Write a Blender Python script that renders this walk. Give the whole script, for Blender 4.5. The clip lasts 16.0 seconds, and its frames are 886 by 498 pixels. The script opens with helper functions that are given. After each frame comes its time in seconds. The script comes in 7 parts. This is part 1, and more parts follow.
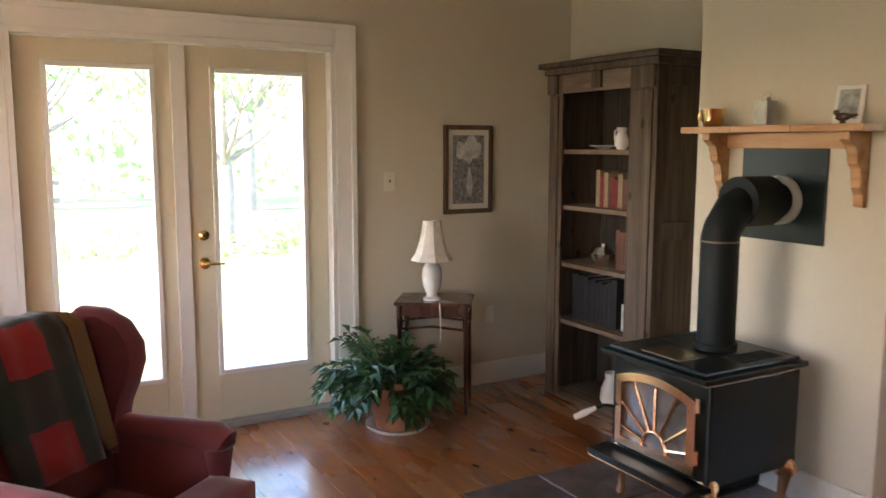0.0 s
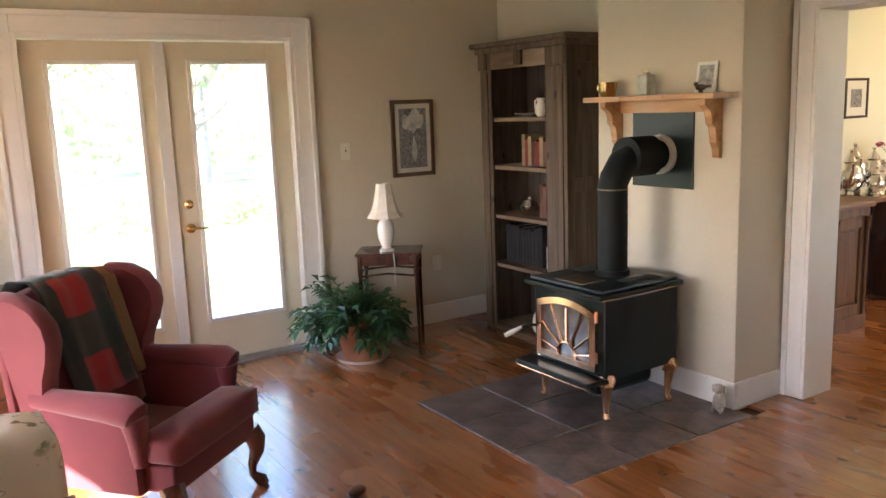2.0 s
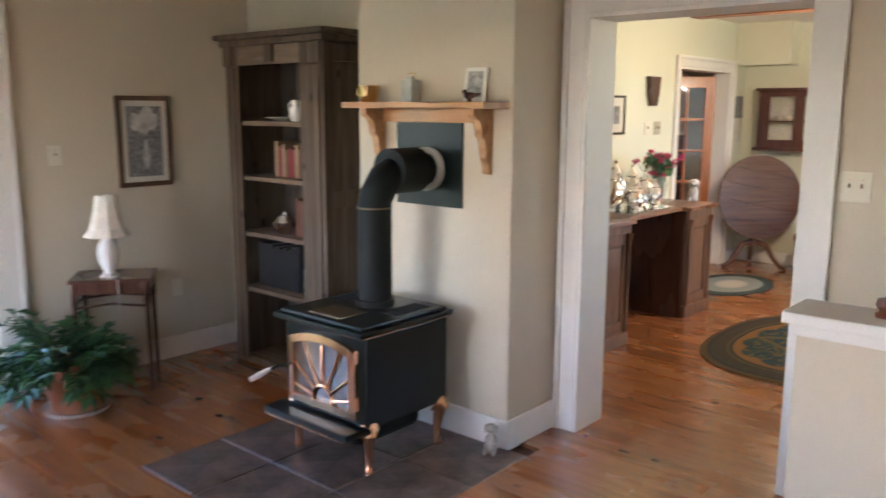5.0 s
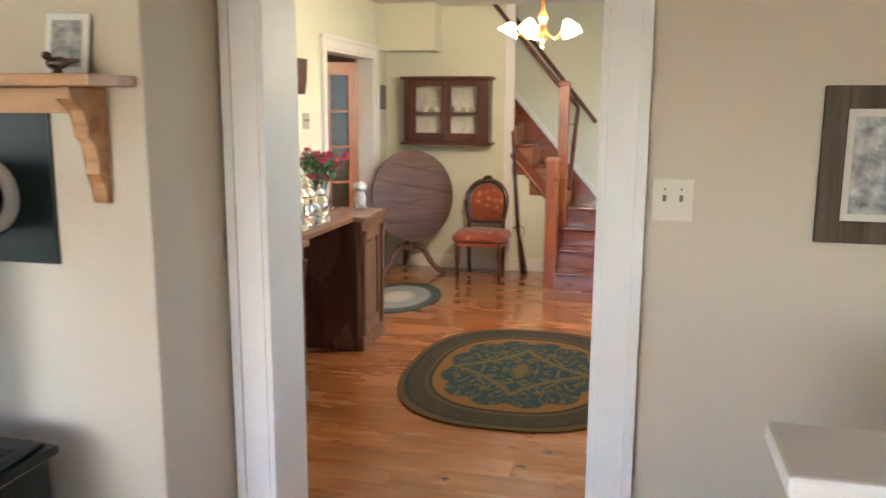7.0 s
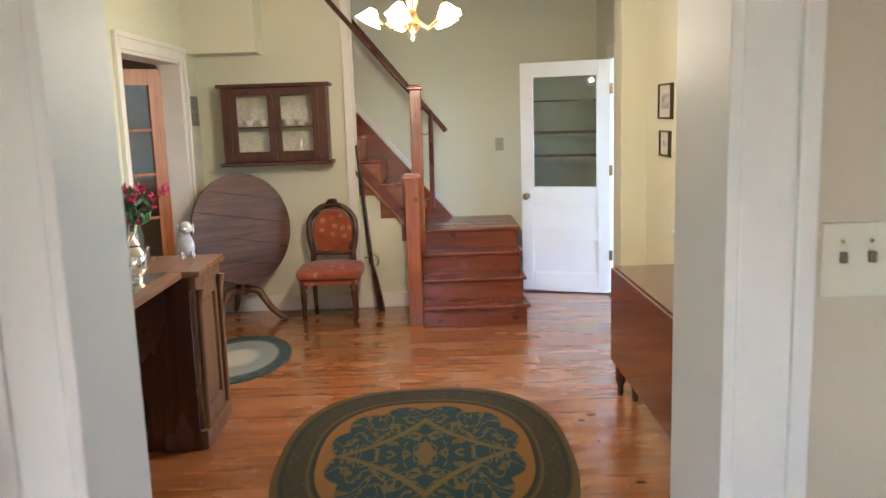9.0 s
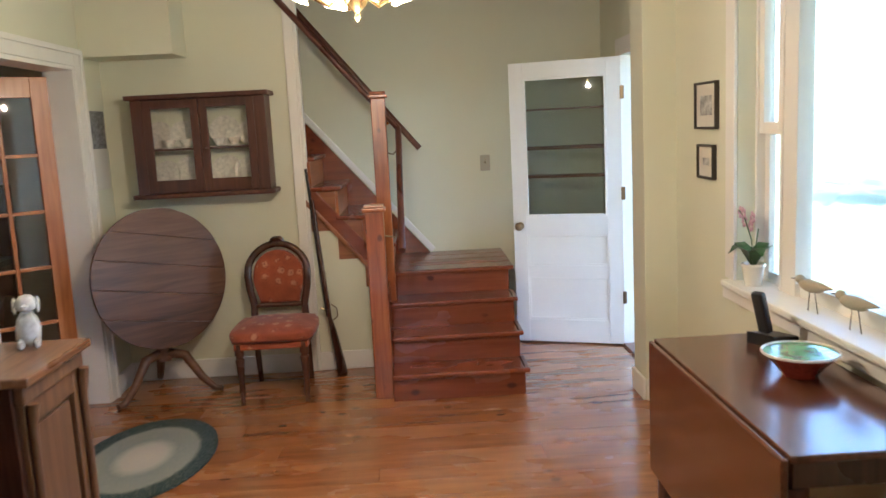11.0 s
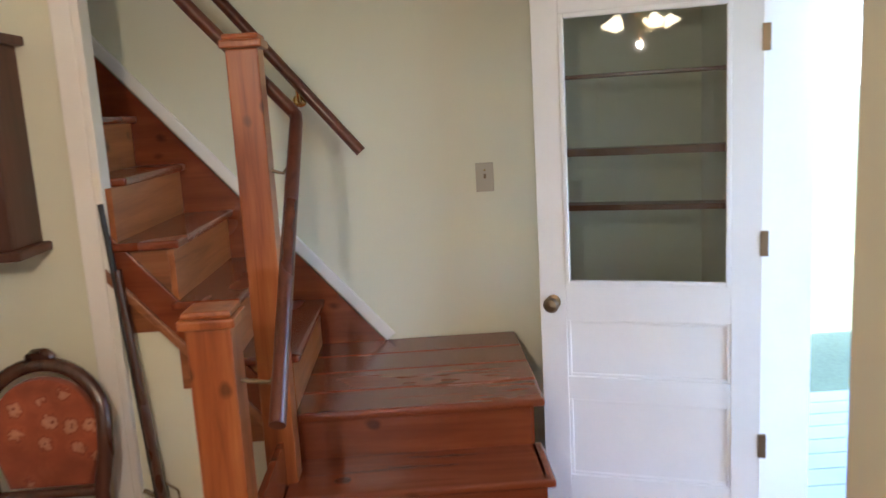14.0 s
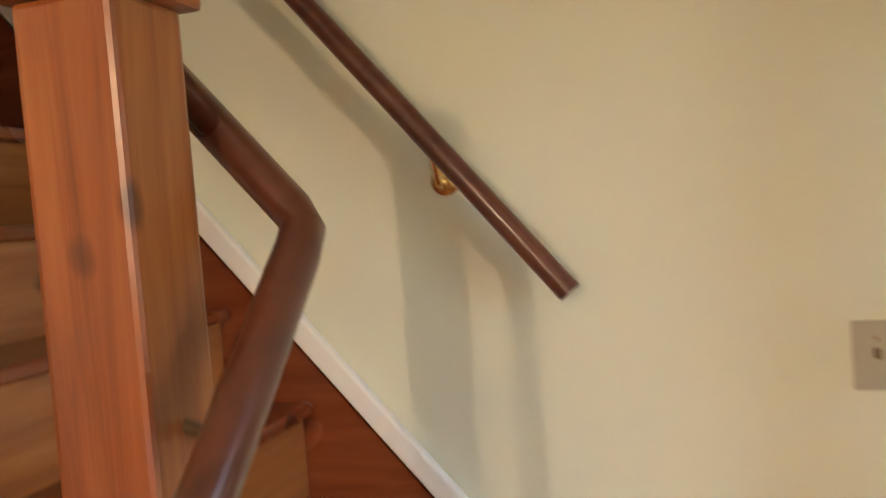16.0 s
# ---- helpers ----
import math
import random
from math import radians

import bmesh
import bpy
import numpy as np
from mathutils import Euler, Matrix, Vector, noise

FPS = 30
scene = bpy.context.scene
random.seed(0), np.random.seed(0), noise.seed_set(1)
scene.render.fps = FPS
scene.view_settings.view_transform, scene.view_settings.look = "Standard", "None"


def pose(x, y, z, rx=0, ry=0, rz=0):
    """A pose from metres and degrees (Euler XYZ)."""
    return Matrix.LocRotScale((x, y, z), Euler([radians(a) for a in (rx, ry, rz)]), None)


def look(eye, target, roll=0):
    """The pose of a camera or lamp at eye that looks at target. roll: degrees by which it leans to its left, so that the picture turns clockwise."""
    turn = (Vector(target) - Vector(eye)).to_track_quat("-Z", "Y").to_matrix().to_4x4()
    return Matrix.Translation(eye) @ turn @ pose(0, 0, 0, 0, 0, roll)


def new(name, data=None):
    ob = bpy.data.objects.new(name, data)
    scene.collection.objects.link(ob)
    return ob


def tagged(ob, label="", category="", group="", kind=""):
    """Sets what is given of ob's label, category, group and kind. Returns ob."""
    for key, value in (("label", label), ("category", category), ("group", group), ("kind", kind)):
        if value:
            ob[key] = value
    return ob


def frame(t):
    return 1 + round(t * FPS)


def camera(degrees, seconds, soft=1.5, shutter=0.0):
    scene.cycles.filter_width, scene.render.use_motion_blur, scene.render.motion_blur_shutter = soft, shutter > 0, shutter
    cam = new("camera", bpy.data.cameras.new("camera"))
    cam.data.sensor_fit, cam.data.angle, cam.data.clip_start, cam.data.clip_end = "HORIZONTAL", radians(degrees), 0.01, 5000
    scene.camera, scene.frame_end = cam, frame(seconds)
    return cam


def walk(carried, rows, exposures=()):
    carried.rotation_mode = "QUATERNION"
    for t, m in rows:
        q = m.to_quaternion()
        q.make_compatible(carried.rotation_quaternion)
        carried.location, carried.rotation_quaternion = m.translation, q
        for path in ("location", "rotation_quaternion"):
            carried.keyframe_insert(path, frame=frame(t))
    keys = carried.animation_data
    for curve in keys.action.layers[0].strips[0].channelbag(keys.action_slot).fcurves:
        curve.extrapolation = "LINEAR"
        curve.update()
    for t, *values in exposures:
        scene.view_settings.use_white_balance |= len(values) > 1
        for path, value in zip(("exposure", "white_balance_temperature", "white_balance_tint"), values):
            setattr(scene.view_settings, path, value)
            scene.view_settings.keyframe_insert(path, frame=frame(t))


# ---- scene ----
cam = camera(57.7, 16.0, shutter=0.5)
PATH = [
    (0, (-0.177, 0.748, 1.628), (0.804, 2.471, 1.371), 0.1),
    (0.5, (-0.324, 0.502, 1.661), (0.695, 2.199, 1.368), -0.4),
    (1, (-0.375, 0.325, 1.653), (0.667, 2.005, 1.344), -1.1),
    (1.5, (-0.437, 0.126, 1.643), (0.622, 1.788, 1.307), -1.8),
    (2, (-0.585, -0.017, 1.69), (0.482, 1.639, 1.343), -2.1),
    (2.5, (-0.68, -0.104, 1.705), (0.346, 1.579, 1.367), -0.5),
    (3, (-0.71, -0.182, 1.696), (0.231, 1.548, 1.352), -0.3),
    (3.5, (-0.626, -0.221, 1.681), (0.418, 1.448, 1.328), -0.4),
    (4, (-0.518, -0.035, 1.696), (0.737, 1.472, 1.307), -0.3),
    (4.5, (-0.365, 0.2, 1.696), (0.989, 1.625, 1.324), -0.2),
    (5, (-0.093, 0.411, 1.68), (1.396, 1.7, 1.338), 0.3),
    (5.2, (0.004, 0.504, 1.661), (1.558, 1.72, 1.331), 0.5),
    (7.5, (1.348, 1.572, 1.632), (3.295, 1.847, 1.268), -0.2),
    (8, (1.617, 1.757, 1.62), (3.579, 1.887, 1.257), -0.8),
    (8.5, (1.887, 1.936, 1.628), (3.857, 1.954, 1.282), -1.1),
    (11, (3.544, 1.832, 1.631), (5.52, 1.772, 1.331), -2.9),
    (11.5, (3.987, 1.759, 1.653), (5.971, 1.724, 1.406), -3.0),
    (12, (4.489, 1.72, 1.619), (6.479, 1.689, 1.417), -3.0),
    (12.5, (4.925, 1.653, 1.603), (6.91, 1.571, 1.37), -3.4),
    (13, (5.401, 1.601, 1.608), (7.383, 1.556, 1.34), -3.9),
    (13.5, (5.921, 1.58, 1.602), (7.9, 1.556, 1.317), -4.5),
    (14, (6.425, 1.569, 1.637), (8.394, 1.514, 1.29), -3.3),
    (14.5, (6.945, 1.492, 1.622), (8.917, 1.546, 1.292), -3.3),
    (15, (7.427, 1.454, 1.639), (9.398, 1.662, 1.365), -2.9),
    (15.5, (7.93, 1.472, 1.601), (9.881, 1.866, 1.408), -3.5),
    (16, (8.268, 1.59, 1.647), (10.183, 2.16, 1.543), -4.4),
]
walk(cam, [(t, look(eye, target, roll)) for t, eye, target, roll in PATH], [(0, 3.7, 6200, 18), (0.4, 4.4, 6200, 18), (1.5, 4.05, 6250, 19), (2.2, 3.85, 6150, 19), (3, 3.75, 6150, 19), (5, 3.95, 5400, 17), (7.4, 4.15, 5350, 14), (8.6, 4.0, 5200, 13), (9.5, 3.8, 5150, 13), (11, 3.6, 5150, 13), (12.5, 3.55, 5300, 18), (14, 3.6, 5200, 19), (15, 3.75, 5600, 22), (16, 3.95, 6300, 21)])

# ---- world, sun and exposure ----
W = bpy.data.worlds.new("sky")
scene.world = W
W.use_nodes = True
_n = W.node_tree.nodes
_sky = _n.new("ShaderNodeTexSky")
_sky.sky_type, _sky.sun_disc = "NISHITA", False
_sky.sun_elevation, _sky.sun_rotation = radians(35), radians(270)
W.node_tree.links.new(_sky.outputs[0], _n["Background"].inputs[0])
_n["Background"].inputs[1].default_value = 0.15
sun = new("sun", bpy.data.lights.new("sun", "SUN"))
sun.data.energy, sun.data.angle, sun.data.color = 4.0, radians(0.5), (1.0, 0.95, 0.87)
# the light comes down from the west at 35 degrees
sun.matrix_world = look((-20, 0, 20), (0, 0, 20 - 20 * math.tan(radians(35))))


# ---- materials ----
def base_mat(name):
    m = bpy.data.materials.new(name)
    m.use_nodes = True
    return m, m.node_tree, m.node_tree.nodes["Principled BSDF"]


def add(nt, kind, **kw):
    n = nt.nodes.new(kind)
    for k, v in kw.items():
        n.inputs[k.replace("_", " ")].default_value = v
    return n


def ramp(nt, fac, stops):
    r = nt.nodes.new("ShaderNodeValToRGB")
    el = r.color_ramp.elements
    while len(el) < len(stops):
        el.new(0.5)
    for e, (p, c) in zip(el, stops):
        e.position, e.color = p, (*c, 1)
    nt.links.new(fac, r.inputs[0])
    return r.outputs[0]


def coords(nt, scale=(1, 1, 1), rot=(0, 0, 0), shift=False):
    tc = nt.nodes.new("ShaderNodeTexCoord")
    mp = nt.nodes.new("ShaderNodeMapping")
    mp.inputs["Scale"].default_value = scale
    mp.inputs["Rotation"].default_value = rot
    nt.links.new(tc.outputs["Object"], mp.inputs[0])
    if shift:
        oi = nt.nodes.new("ShaderNodeObjectInfo")
        cx = nt.nodes.new("ShaderNodeCombineXYZ")
        for k, f in enumerate((37.0, 19.0, 11.0)):
            mu = nt.nodes.new("ShaderNodeMath")
            mu.operation = "MULTIPLY"
            mu.inputs[1].default_value = f
            nt.links.new(oi.outputs["Random"], mu.inputs[0])
            nt.links.new(mu.outputs[0], cx.inputs[k])
        nt.links.new(cx.outputs[0], mp.inputs["Location"])
    return mp.outputs[0]


def bumped(nt, bsdf, height, strength, dist=0.002):
    b = nt.nodes.new("ShaderNodeBump")
    b.inputs["Strength"].default_value, b.inputs["Distance"].default_value = strength, dist
    nt.links.new(height, b.inputs["Height"])
    nt.links.new(b.outputs[0], bsdf.inputs["Normal"])


def shade(c, f):
    return tuple(min(1, v * f) for v in c)


def plain(name, c, rough=0.5, metal=0.0, vary=0.08, scale=3.0, fine=90.0, bump=0.15, coat=0.0):
    """Paint, metal, cloth or clay: a broad blotch and a fine grain."""
    m, nt, b = base_mat(name)
    co = coords(nt)
    n1 = add(nt, "ShaderNodeTexNoise", Scale=scale, Detail=5.0)
    n2 = add(nt, "ShaderNodeTexNoise", Scale=fine, Detail=3.0)
    nt.links.new(co, n1.inputs[0]); nt.links.new(co, n2.inputs[0])
    mx = nt.nodes.new("ShaderNodeMath"); mx.operation = "MULTIPLY_ADD"
    mx.inputs[1].default_value = 0.35
    nt.links.new(n2.outputs[0], mx.inputs[0]); nt.links.new(n1.outputs[0], mx.inputs[2])
    col = ramp(nt, mx.outputs[0], [(0.4, shade(c, 1 - vary)), (0.95, shade(c, 1 + vary))])
    nt.links.new(col, b.inputs["Base Color"])
    b.inputs["Roughness"].default_value, b.inputs["Metallic"].default_value = rough, metal
    b.inputs["Coat Weight"].default_value = coat
    if bump:
        bumped(nt, b, n2.outputs[0], bump)
    return m


def wood(name, dark, mid, light, rough=0.4, axis=0, scale=1.0, shift=False, knots=True, bump=0.2, coat=0.0, tone=0.0):
    """Boards with grain along an axis, growth bands, knots and a tone of their own."""
    m, nt, b = base_mat(name)
    st = [14.0, 14.0, 14.0]; st[axis] = 0.9
    co = coords(nt, tuple(v * scale for v in st), shift=shift)
    n1 = add(nt, "ShaderNodeTexNoise", Scale=1.6, Detail=7.0, Roughness=0.62, Distortion=0.6)
    nt.links.new(co, n1.inputs[0])
    st2 = [3.0, 3.0, 3.0]; st2[axis] = 1.3
    co2 = coords(nt, tuple(v * scale for v in st2), shift=shift)
    n2 = add(nt, "ShaderNodeTexNoise", Scale=1.0, Detail=3.0)
    nt.links.new(co2, n2.inputs[0])
    mx = nt.nodes.new("ShaderNodeMath"); mx.operation = "MULTIPLY_ADD"
    mx.inputs[1].default_value = 0.5
    nt.links.new(n2.outputs[0], mx.inputs[0])
    nt.links.new(n1.outputs[0], mx.inputs[2])
    fac = mx.outputs[0]
    if tone:
        oi = nt.nodes.new("ShaderNodeObjectInfo")
        t2 = nt.nodes.new("ShaderNodeMath"); t2.operation = "MULTIPLY_ADD"; t2.inputs[1].default_value = tone
        nt.links.new(oi.outputs["Random"], t2.inputs[0]); nt.links.new(fac, t2.inputs[2])
        t3 = nt.nodes.new("ShaderNodeMath"); t3.operation = "SUBTRACT"; t3.inputs[1].default_value = tone / 2
        nt.links.new(t2.outputs[0], t3.inputs[0])
        fac = t3.outputs[0]
    col = ramp(nt, fac, [(0.5, dark), (0.72, mid), (0.98, light)])
    if knots:
        st3 = [6.5, 6.5, 6.5]; st3[axis] = 4.4
        co3 = coords(nt, tuple(v * scale for v in st3), shift=shift)
        v = add(nt, "ShaderNodeTexVoronoi", Scale=1.0, Randomness=1.0)
        nz = add(nt, "ShaderNodeTexNoise", Scale=3.0, Detail=2.0)
        nt.links.new(co3, nz.inputs[0])
        mv = nt.nodes.new("ShaderNodeMixRGB"); mv.inputs[0].default_value = 0.12
        nt.links.new(co3, mv.inputs[1]); nt.links.new(nz.outputs["Color"], mv.inputs[2])
        nt.links.new(mv.outputs[0], v.inputs[0])
        kf = ramp(nt, v.outputs["Distance"], [(0.07, (0.2, 0.13, 0.1)), (0.14, (1, 1, 1))])
        mk = nt.nodes.new("ShaderNodeMixRGB"); mk.blend_type = "MULTIPLY"; mk.inputs[0].default_value = 0.8
        nt.links.new(col, mk.inputs[1]); nt.links.new(kf, mk.inputs[2])
        col = mk.outputs[0]
    nt.links.new(col, b.inputs["Base Color"])
    rr = ramp(nt, n2.outputs[0], [(0.3, (rough * 0.75,) * 3), (0.75, (min(1, rough * 1.3),) * 3)])
    nt.links.new(rr, b.inputs["Roughness"])
    b.inputs["Coat Weight"].default_value, b.inputs["Coat Roughness"].default_value = coat, 0.15
    bumped(nt, b, n1.outputs[0], bump)
    return m


def glass_mat(name, tint=(1, 1, 1), ior=1.45):
    m, nt, b = base_mat(name)
    nt.nodes.remove(b)
    tr = nt.nodes.new("ShaderNodeBsdfTransparent"); tr.inputs[0].default_value = (*tint, 1)
    gl = nt.nodes.new("ShaderNodeBsdfGlossy"); gl.inputs["Roughness"].default_value = 0.02
    lw = nt.nodes.new("ShaderNodeLayerWeight"); lw.inputs[0].default_value = 0.5
    pw = nt.nodes.new("ShaderNodeMath"); pw.operation = "POWER"; pw.inputs[1].default_value = 4.5
    nt.links.new(lw.outputs["Facing"], pw.inputs[0])
    fr = nt.nodes.new("ShaderNodeMath"); fr.operation = "ADD"; fr.inputs[1].default_value = ((ior - 1) / (ior + 1)) ** 2
    nt.links.new(pw.outputs[0], fr.inputs[0])
    mx = nt.nodes.new("ShaderNodeMixShader")
    nt.links.new(fr.outputs[0], mx.inputs[0]); nt.links.new(tr.outputs[0], mx.inputs[1]); nt.links.new(gl.outputs[0], mx.inputs[2])
    nt.links.new(mx.outputs[0], nt.nodes["Material Output"].inputs[0])
    return m


def glow(name, c, strength):
    m, nt, b = base_mat(name)
    b.inputs["Base Color"].default_value = (*c, 1)
    b.inputs["Emission Color"].default_value = (*c, 1)
    b.inputs["Emission Strength"].default_value = strength
    return m


def plaid_mat():
    """Buffalo plaid of red, black and dark green bands."""
    m, nt, b = base_mat("plaid_wool")
    tc = nt.nodes.new("ShaderNodeTexCoord")
    sep = nt.nodes.new("ShaderNodeSeparateXYZ")
    nt.links.new(tc.outputs["UV"], sep.inputs[0])
    bands = []
    for k, per, off in ((0, 1.0, 0.75), (1, 2.3, 0.2)):
        mu = nt.nodes.new("ShaderNodeMath"); mu.operation = "MULTIPLY_ADD"; mu.inputs[1].default_value, mu.inputs[2].default_value = per, off
        fr = nt.nodes.new("ShaderNodeMath"); fr.operation = "FRACT"
        gt = nt.nodes.new("ShaderNodeMath"); gt.operation = "GREATER_THAN"; gt.inputs[1].default_value = 0.5
        nt.links.new(sep.outputs[k], mu.inputs[0]); nt.links.new(mu.outputs[0], fr.inputs[0]); nt.links.new(fr.outputs[0], gt.inputs[0])
        bands.append(gt.outputs[0])
    sm = nt.nodes.new("ShaderNodeMath"); sm.operation = "ADD"
    nt.links.new(bands[0], sm.inputs[0]); nt.links.new(bands[1], sm.inputs[1])
    hf = nt.nodes.new("ShaderNodeMath"); hf.operation = "MULTIPLY"; hf.inputs[1].default_value = 0.5
    nt.links.new(sm.outputs[0], hf.inputs[0])
    r = nt.nodes.new("ShaderNodeValToRGB"); r.color_ramp.interpolation = "CONSTANT"
    el = r.color_ramp.elements
    el.new(0.5)
    for e, (p, c) in zip(el, ((0.0, (0.32, 0.016, 0.02)), (0.3, (0.035, 0.03, 0.028)), (0.8, (0.018, 0.028, 0.024)))):
        e.position, e.color = p, (*c, 1)
    nt.links.new(hf.outputs[0], r.inputs[0])
    nt.links.new(r.outputs[0], b.inputs["Base Color"])
    b.inputs["Roughness"].default_value = 0.95
    b.inputs["Sheen Weight"].default_value = 0.3
    n = add(nt, "ShaderNodeTexNoise", Scale=260.0, Detail=2.0)
    bumped(nt, b, n.outputs[0], 0.4)
    return m


def floral_mat():
    """Cream cloth with grey-pink blossoms and green leaves."""
    m, nt, b = base_mat("floral_cotton")
    co = coords(nt)
    v = add(nt, "ShaderNodeTexVoronoi", Scale=6.0, Randomness=1.0)
    nz = add(nt, "ShaderNodeTexNoise", Scale=26.0, Detail=2.0)
    nt.links.new(co, nz.inputs[0])
    mv = nt.nodes.new("ShaderNodeMixRGB"); mv.inputs[0].default_value = 0.12
    nt.links.new(co, mv.inputs[1]); nt.links.new(nz.outputs["Color"], mv.inputs[2])
    nt.links.new(mv.outputs[0], v.inputs[0])
    petals = ramp(nt, v.outputs["Distance"], [(0.09, (0.09, 0.05, 0.045)), (0.13, (0.42, 0.36, 0.31)), (0.2, (0.74, 0.71, 0.66)), (0.33, (0.76, 0.73, 0.68)), (0.36, (0.34, 0.3, 0.25)), (0.4, (0.7, 0.65, 0.59))])
    v2 = add(nt, "ShaderNodeTexVoronoi", Scale=9.0, Randomness=1.0)
    nt.links.new(mv.outputs[0], v2.inputs[0])
    lf = ramp(nt, v2.outputs["Distance"], [(0.2, (1, 1, 1)), (0.26, (0, 0, 0))])
    n3 = add(nt, "ShaderNodeTexNoise", Scale=3.2, Detail=2.0)
    nt.links.new(co, n3.inputs[0])
    gate = ramp(nt, n3.outputs[0], [(0.47, (0, 0, 0)), (0.52, (1, 1, 1))])
    mm = nt.nodes.new("ShaderNodeMath"); mm.operation = "MULTIPLY"
    nt.links.new(lf, mm.inputs[0]); nt.links.new(gate, mm.inputs[1])
    mx = nt.nodes.new("ShaderNodeMixRGB")
    nt.links.new(mm.outputs[0], mx.inputs[0]); nt.links.new(petals, mx.inputs[1]); mx.inputs[2].default_value = (0.22, 0.22, 0.14, 1)
    nt.links.new(mx.outputs[0], b.inputs["Base Color"])
    b.inputs["Roughness"].default_value = 0.9
    n = add(nt, "ShaderNodeTexNoise", Scale=300.0, Detail=2.0)
    bumped(nt, b, n.outputs[0], 0.25)
    return m


def rug_mat(name, stops, sx, sy, mottled, scale):
    """An oval rug whose rings follow the distance from its middle."""
    m, nt, b = base_mat(name)
    co = coords(nt, (1 / sx, 1 / sy, 0))
    ln = nt.nodes.new("ShaderNodeVectorMath"); ln.operation = "LENGTH"
    nt.links.new(co, ln.inputs[0])
    co2 = coords(nt)
    nz = add(nt, "ShaderNodeTexNoise", Scale=scale, Detail=4.0)
    nt.links.new(co2, nz.inputs[0])
    ma = nt.nodes.new("ShaderNodeMath"); ma.operation = "MULTIPLY_ADD"; ma.inputs[1].default_value = 0.08
    nt.links.new(nz.outputs[0], ma.inputs[0]); nt.links.new(ln.outputs["Value"], ma.inputs[2])
    sb = nt.nodes.new("ShaderNodeMath"); sb.operation = "SUBTRACT"; sb.inputs[1].default_value = 0.04
    nt.links.new(ma.outputs[0], sb.inputs[0])
    col = ramp(nt, sb.outputs[0], stops)
    v = add(nt, "ShaderNodeTexNoise", Scale=scale * 0.6, Detail=1.0, Distortion=2.6)
    nt.links.new(co2, v.inputs[0])
    pat = ramp(nt, v.outputs[0], [(0.44, (0, 0, 0)), (0.48, (1, 1, 1)), (0.52, (1, 1, 1)), (0.56, (0, 0, 0))])
    mm = nt.nodes.new("ShaderNodeMath"); mm.operation = "MULTIPLY"; mm.inputs[1].default_value = mottled[1]
    nt.links.new(pat, mm.inputs[0])
    mx = nt.nodes.new("ShaderNodeMixRGB")
    nt.links.new(mm.outputs[0], mx.inputs[0]); nt.links.new(col, mx.inputs[1]); mx.inputs[2].default_value = (*mottled[0], 1)
    nt.links.new(mx.outputs[0], b.inputs["Base Color"])
    b.inputs["Roughness"].default_value = 0.97
    n = add(nt, "ShaderNodeTexNoise", Scale=220.0, Detail=2.0)
    bumped(nt, b, n.outputs[0], 0.5)
    return m


def brocade_mat():
    """Rust cloth woven with paler blossoms and dark red stems."""
    m, nt, b = base_mat("rust_brocade")
    co = coords(nt)
    nz = add(nt, "ShaderNodeTexNoise", Scale=60.0, Detail=2.0)
    nt.links.new(co, nz.inputs[0])
    mv = nt.nodes.new("ShaderNodeMixRGB"); mv.inputs[0].default_value = 0.035
    nt.links.new(co, mv.inputs[1]); nt.links.new(nz.outputs["Color"], mv.inputs[2])
    v = add(nt, "ShaderNodeTexVoronoi", Scale=13.0, Randomness=0.75)
    nt.links.new(mv.outputs[0], v.inputs[0])
    col = ramp(nt, v.outputs["Distance"], [(0.07, (0.2, 0.04, 0.02)), (0.12, (0.5, 0.24, 0.13)), (0.27, (0.46, 0.19, 0.09)), (0.31, (0.24, 0.045, 0.02)), (0.38, (0.36, 0.09, 0.033)), (0.6, (0.31, 0.07, 0.026))])
    n2 = add(nt, "ShaderNodeTexNoise", Scale=9.0, Detail=3.0)
    nt.links.new(co, n2.inputs[0])
    wear = ramp(nt, n2.outputs[0], [(0.35, (0.75, 0.7, 0.68)), (0.7, (1.15, 1.1, 1.05))])
    mx = nt.nodes.new("ShaderNodeMixRGB"); mx.blend_type = "MULTIPLY"; mx.inputs[0].default_value = 1.0
    nt.links.new(col, mx.inputs[1]); nt.links.new(wear, mx.inputs[2])
    nt.links.new(mx.outputs[0], b.inputs["Base Color"])
    b.inputs["Roughness"].default_value = 0.85
    b.inputs["Sheen Weight"].default_value = 0.2
    bumped(nt, b, v.outputs["Distance"], 0.35)
    return m


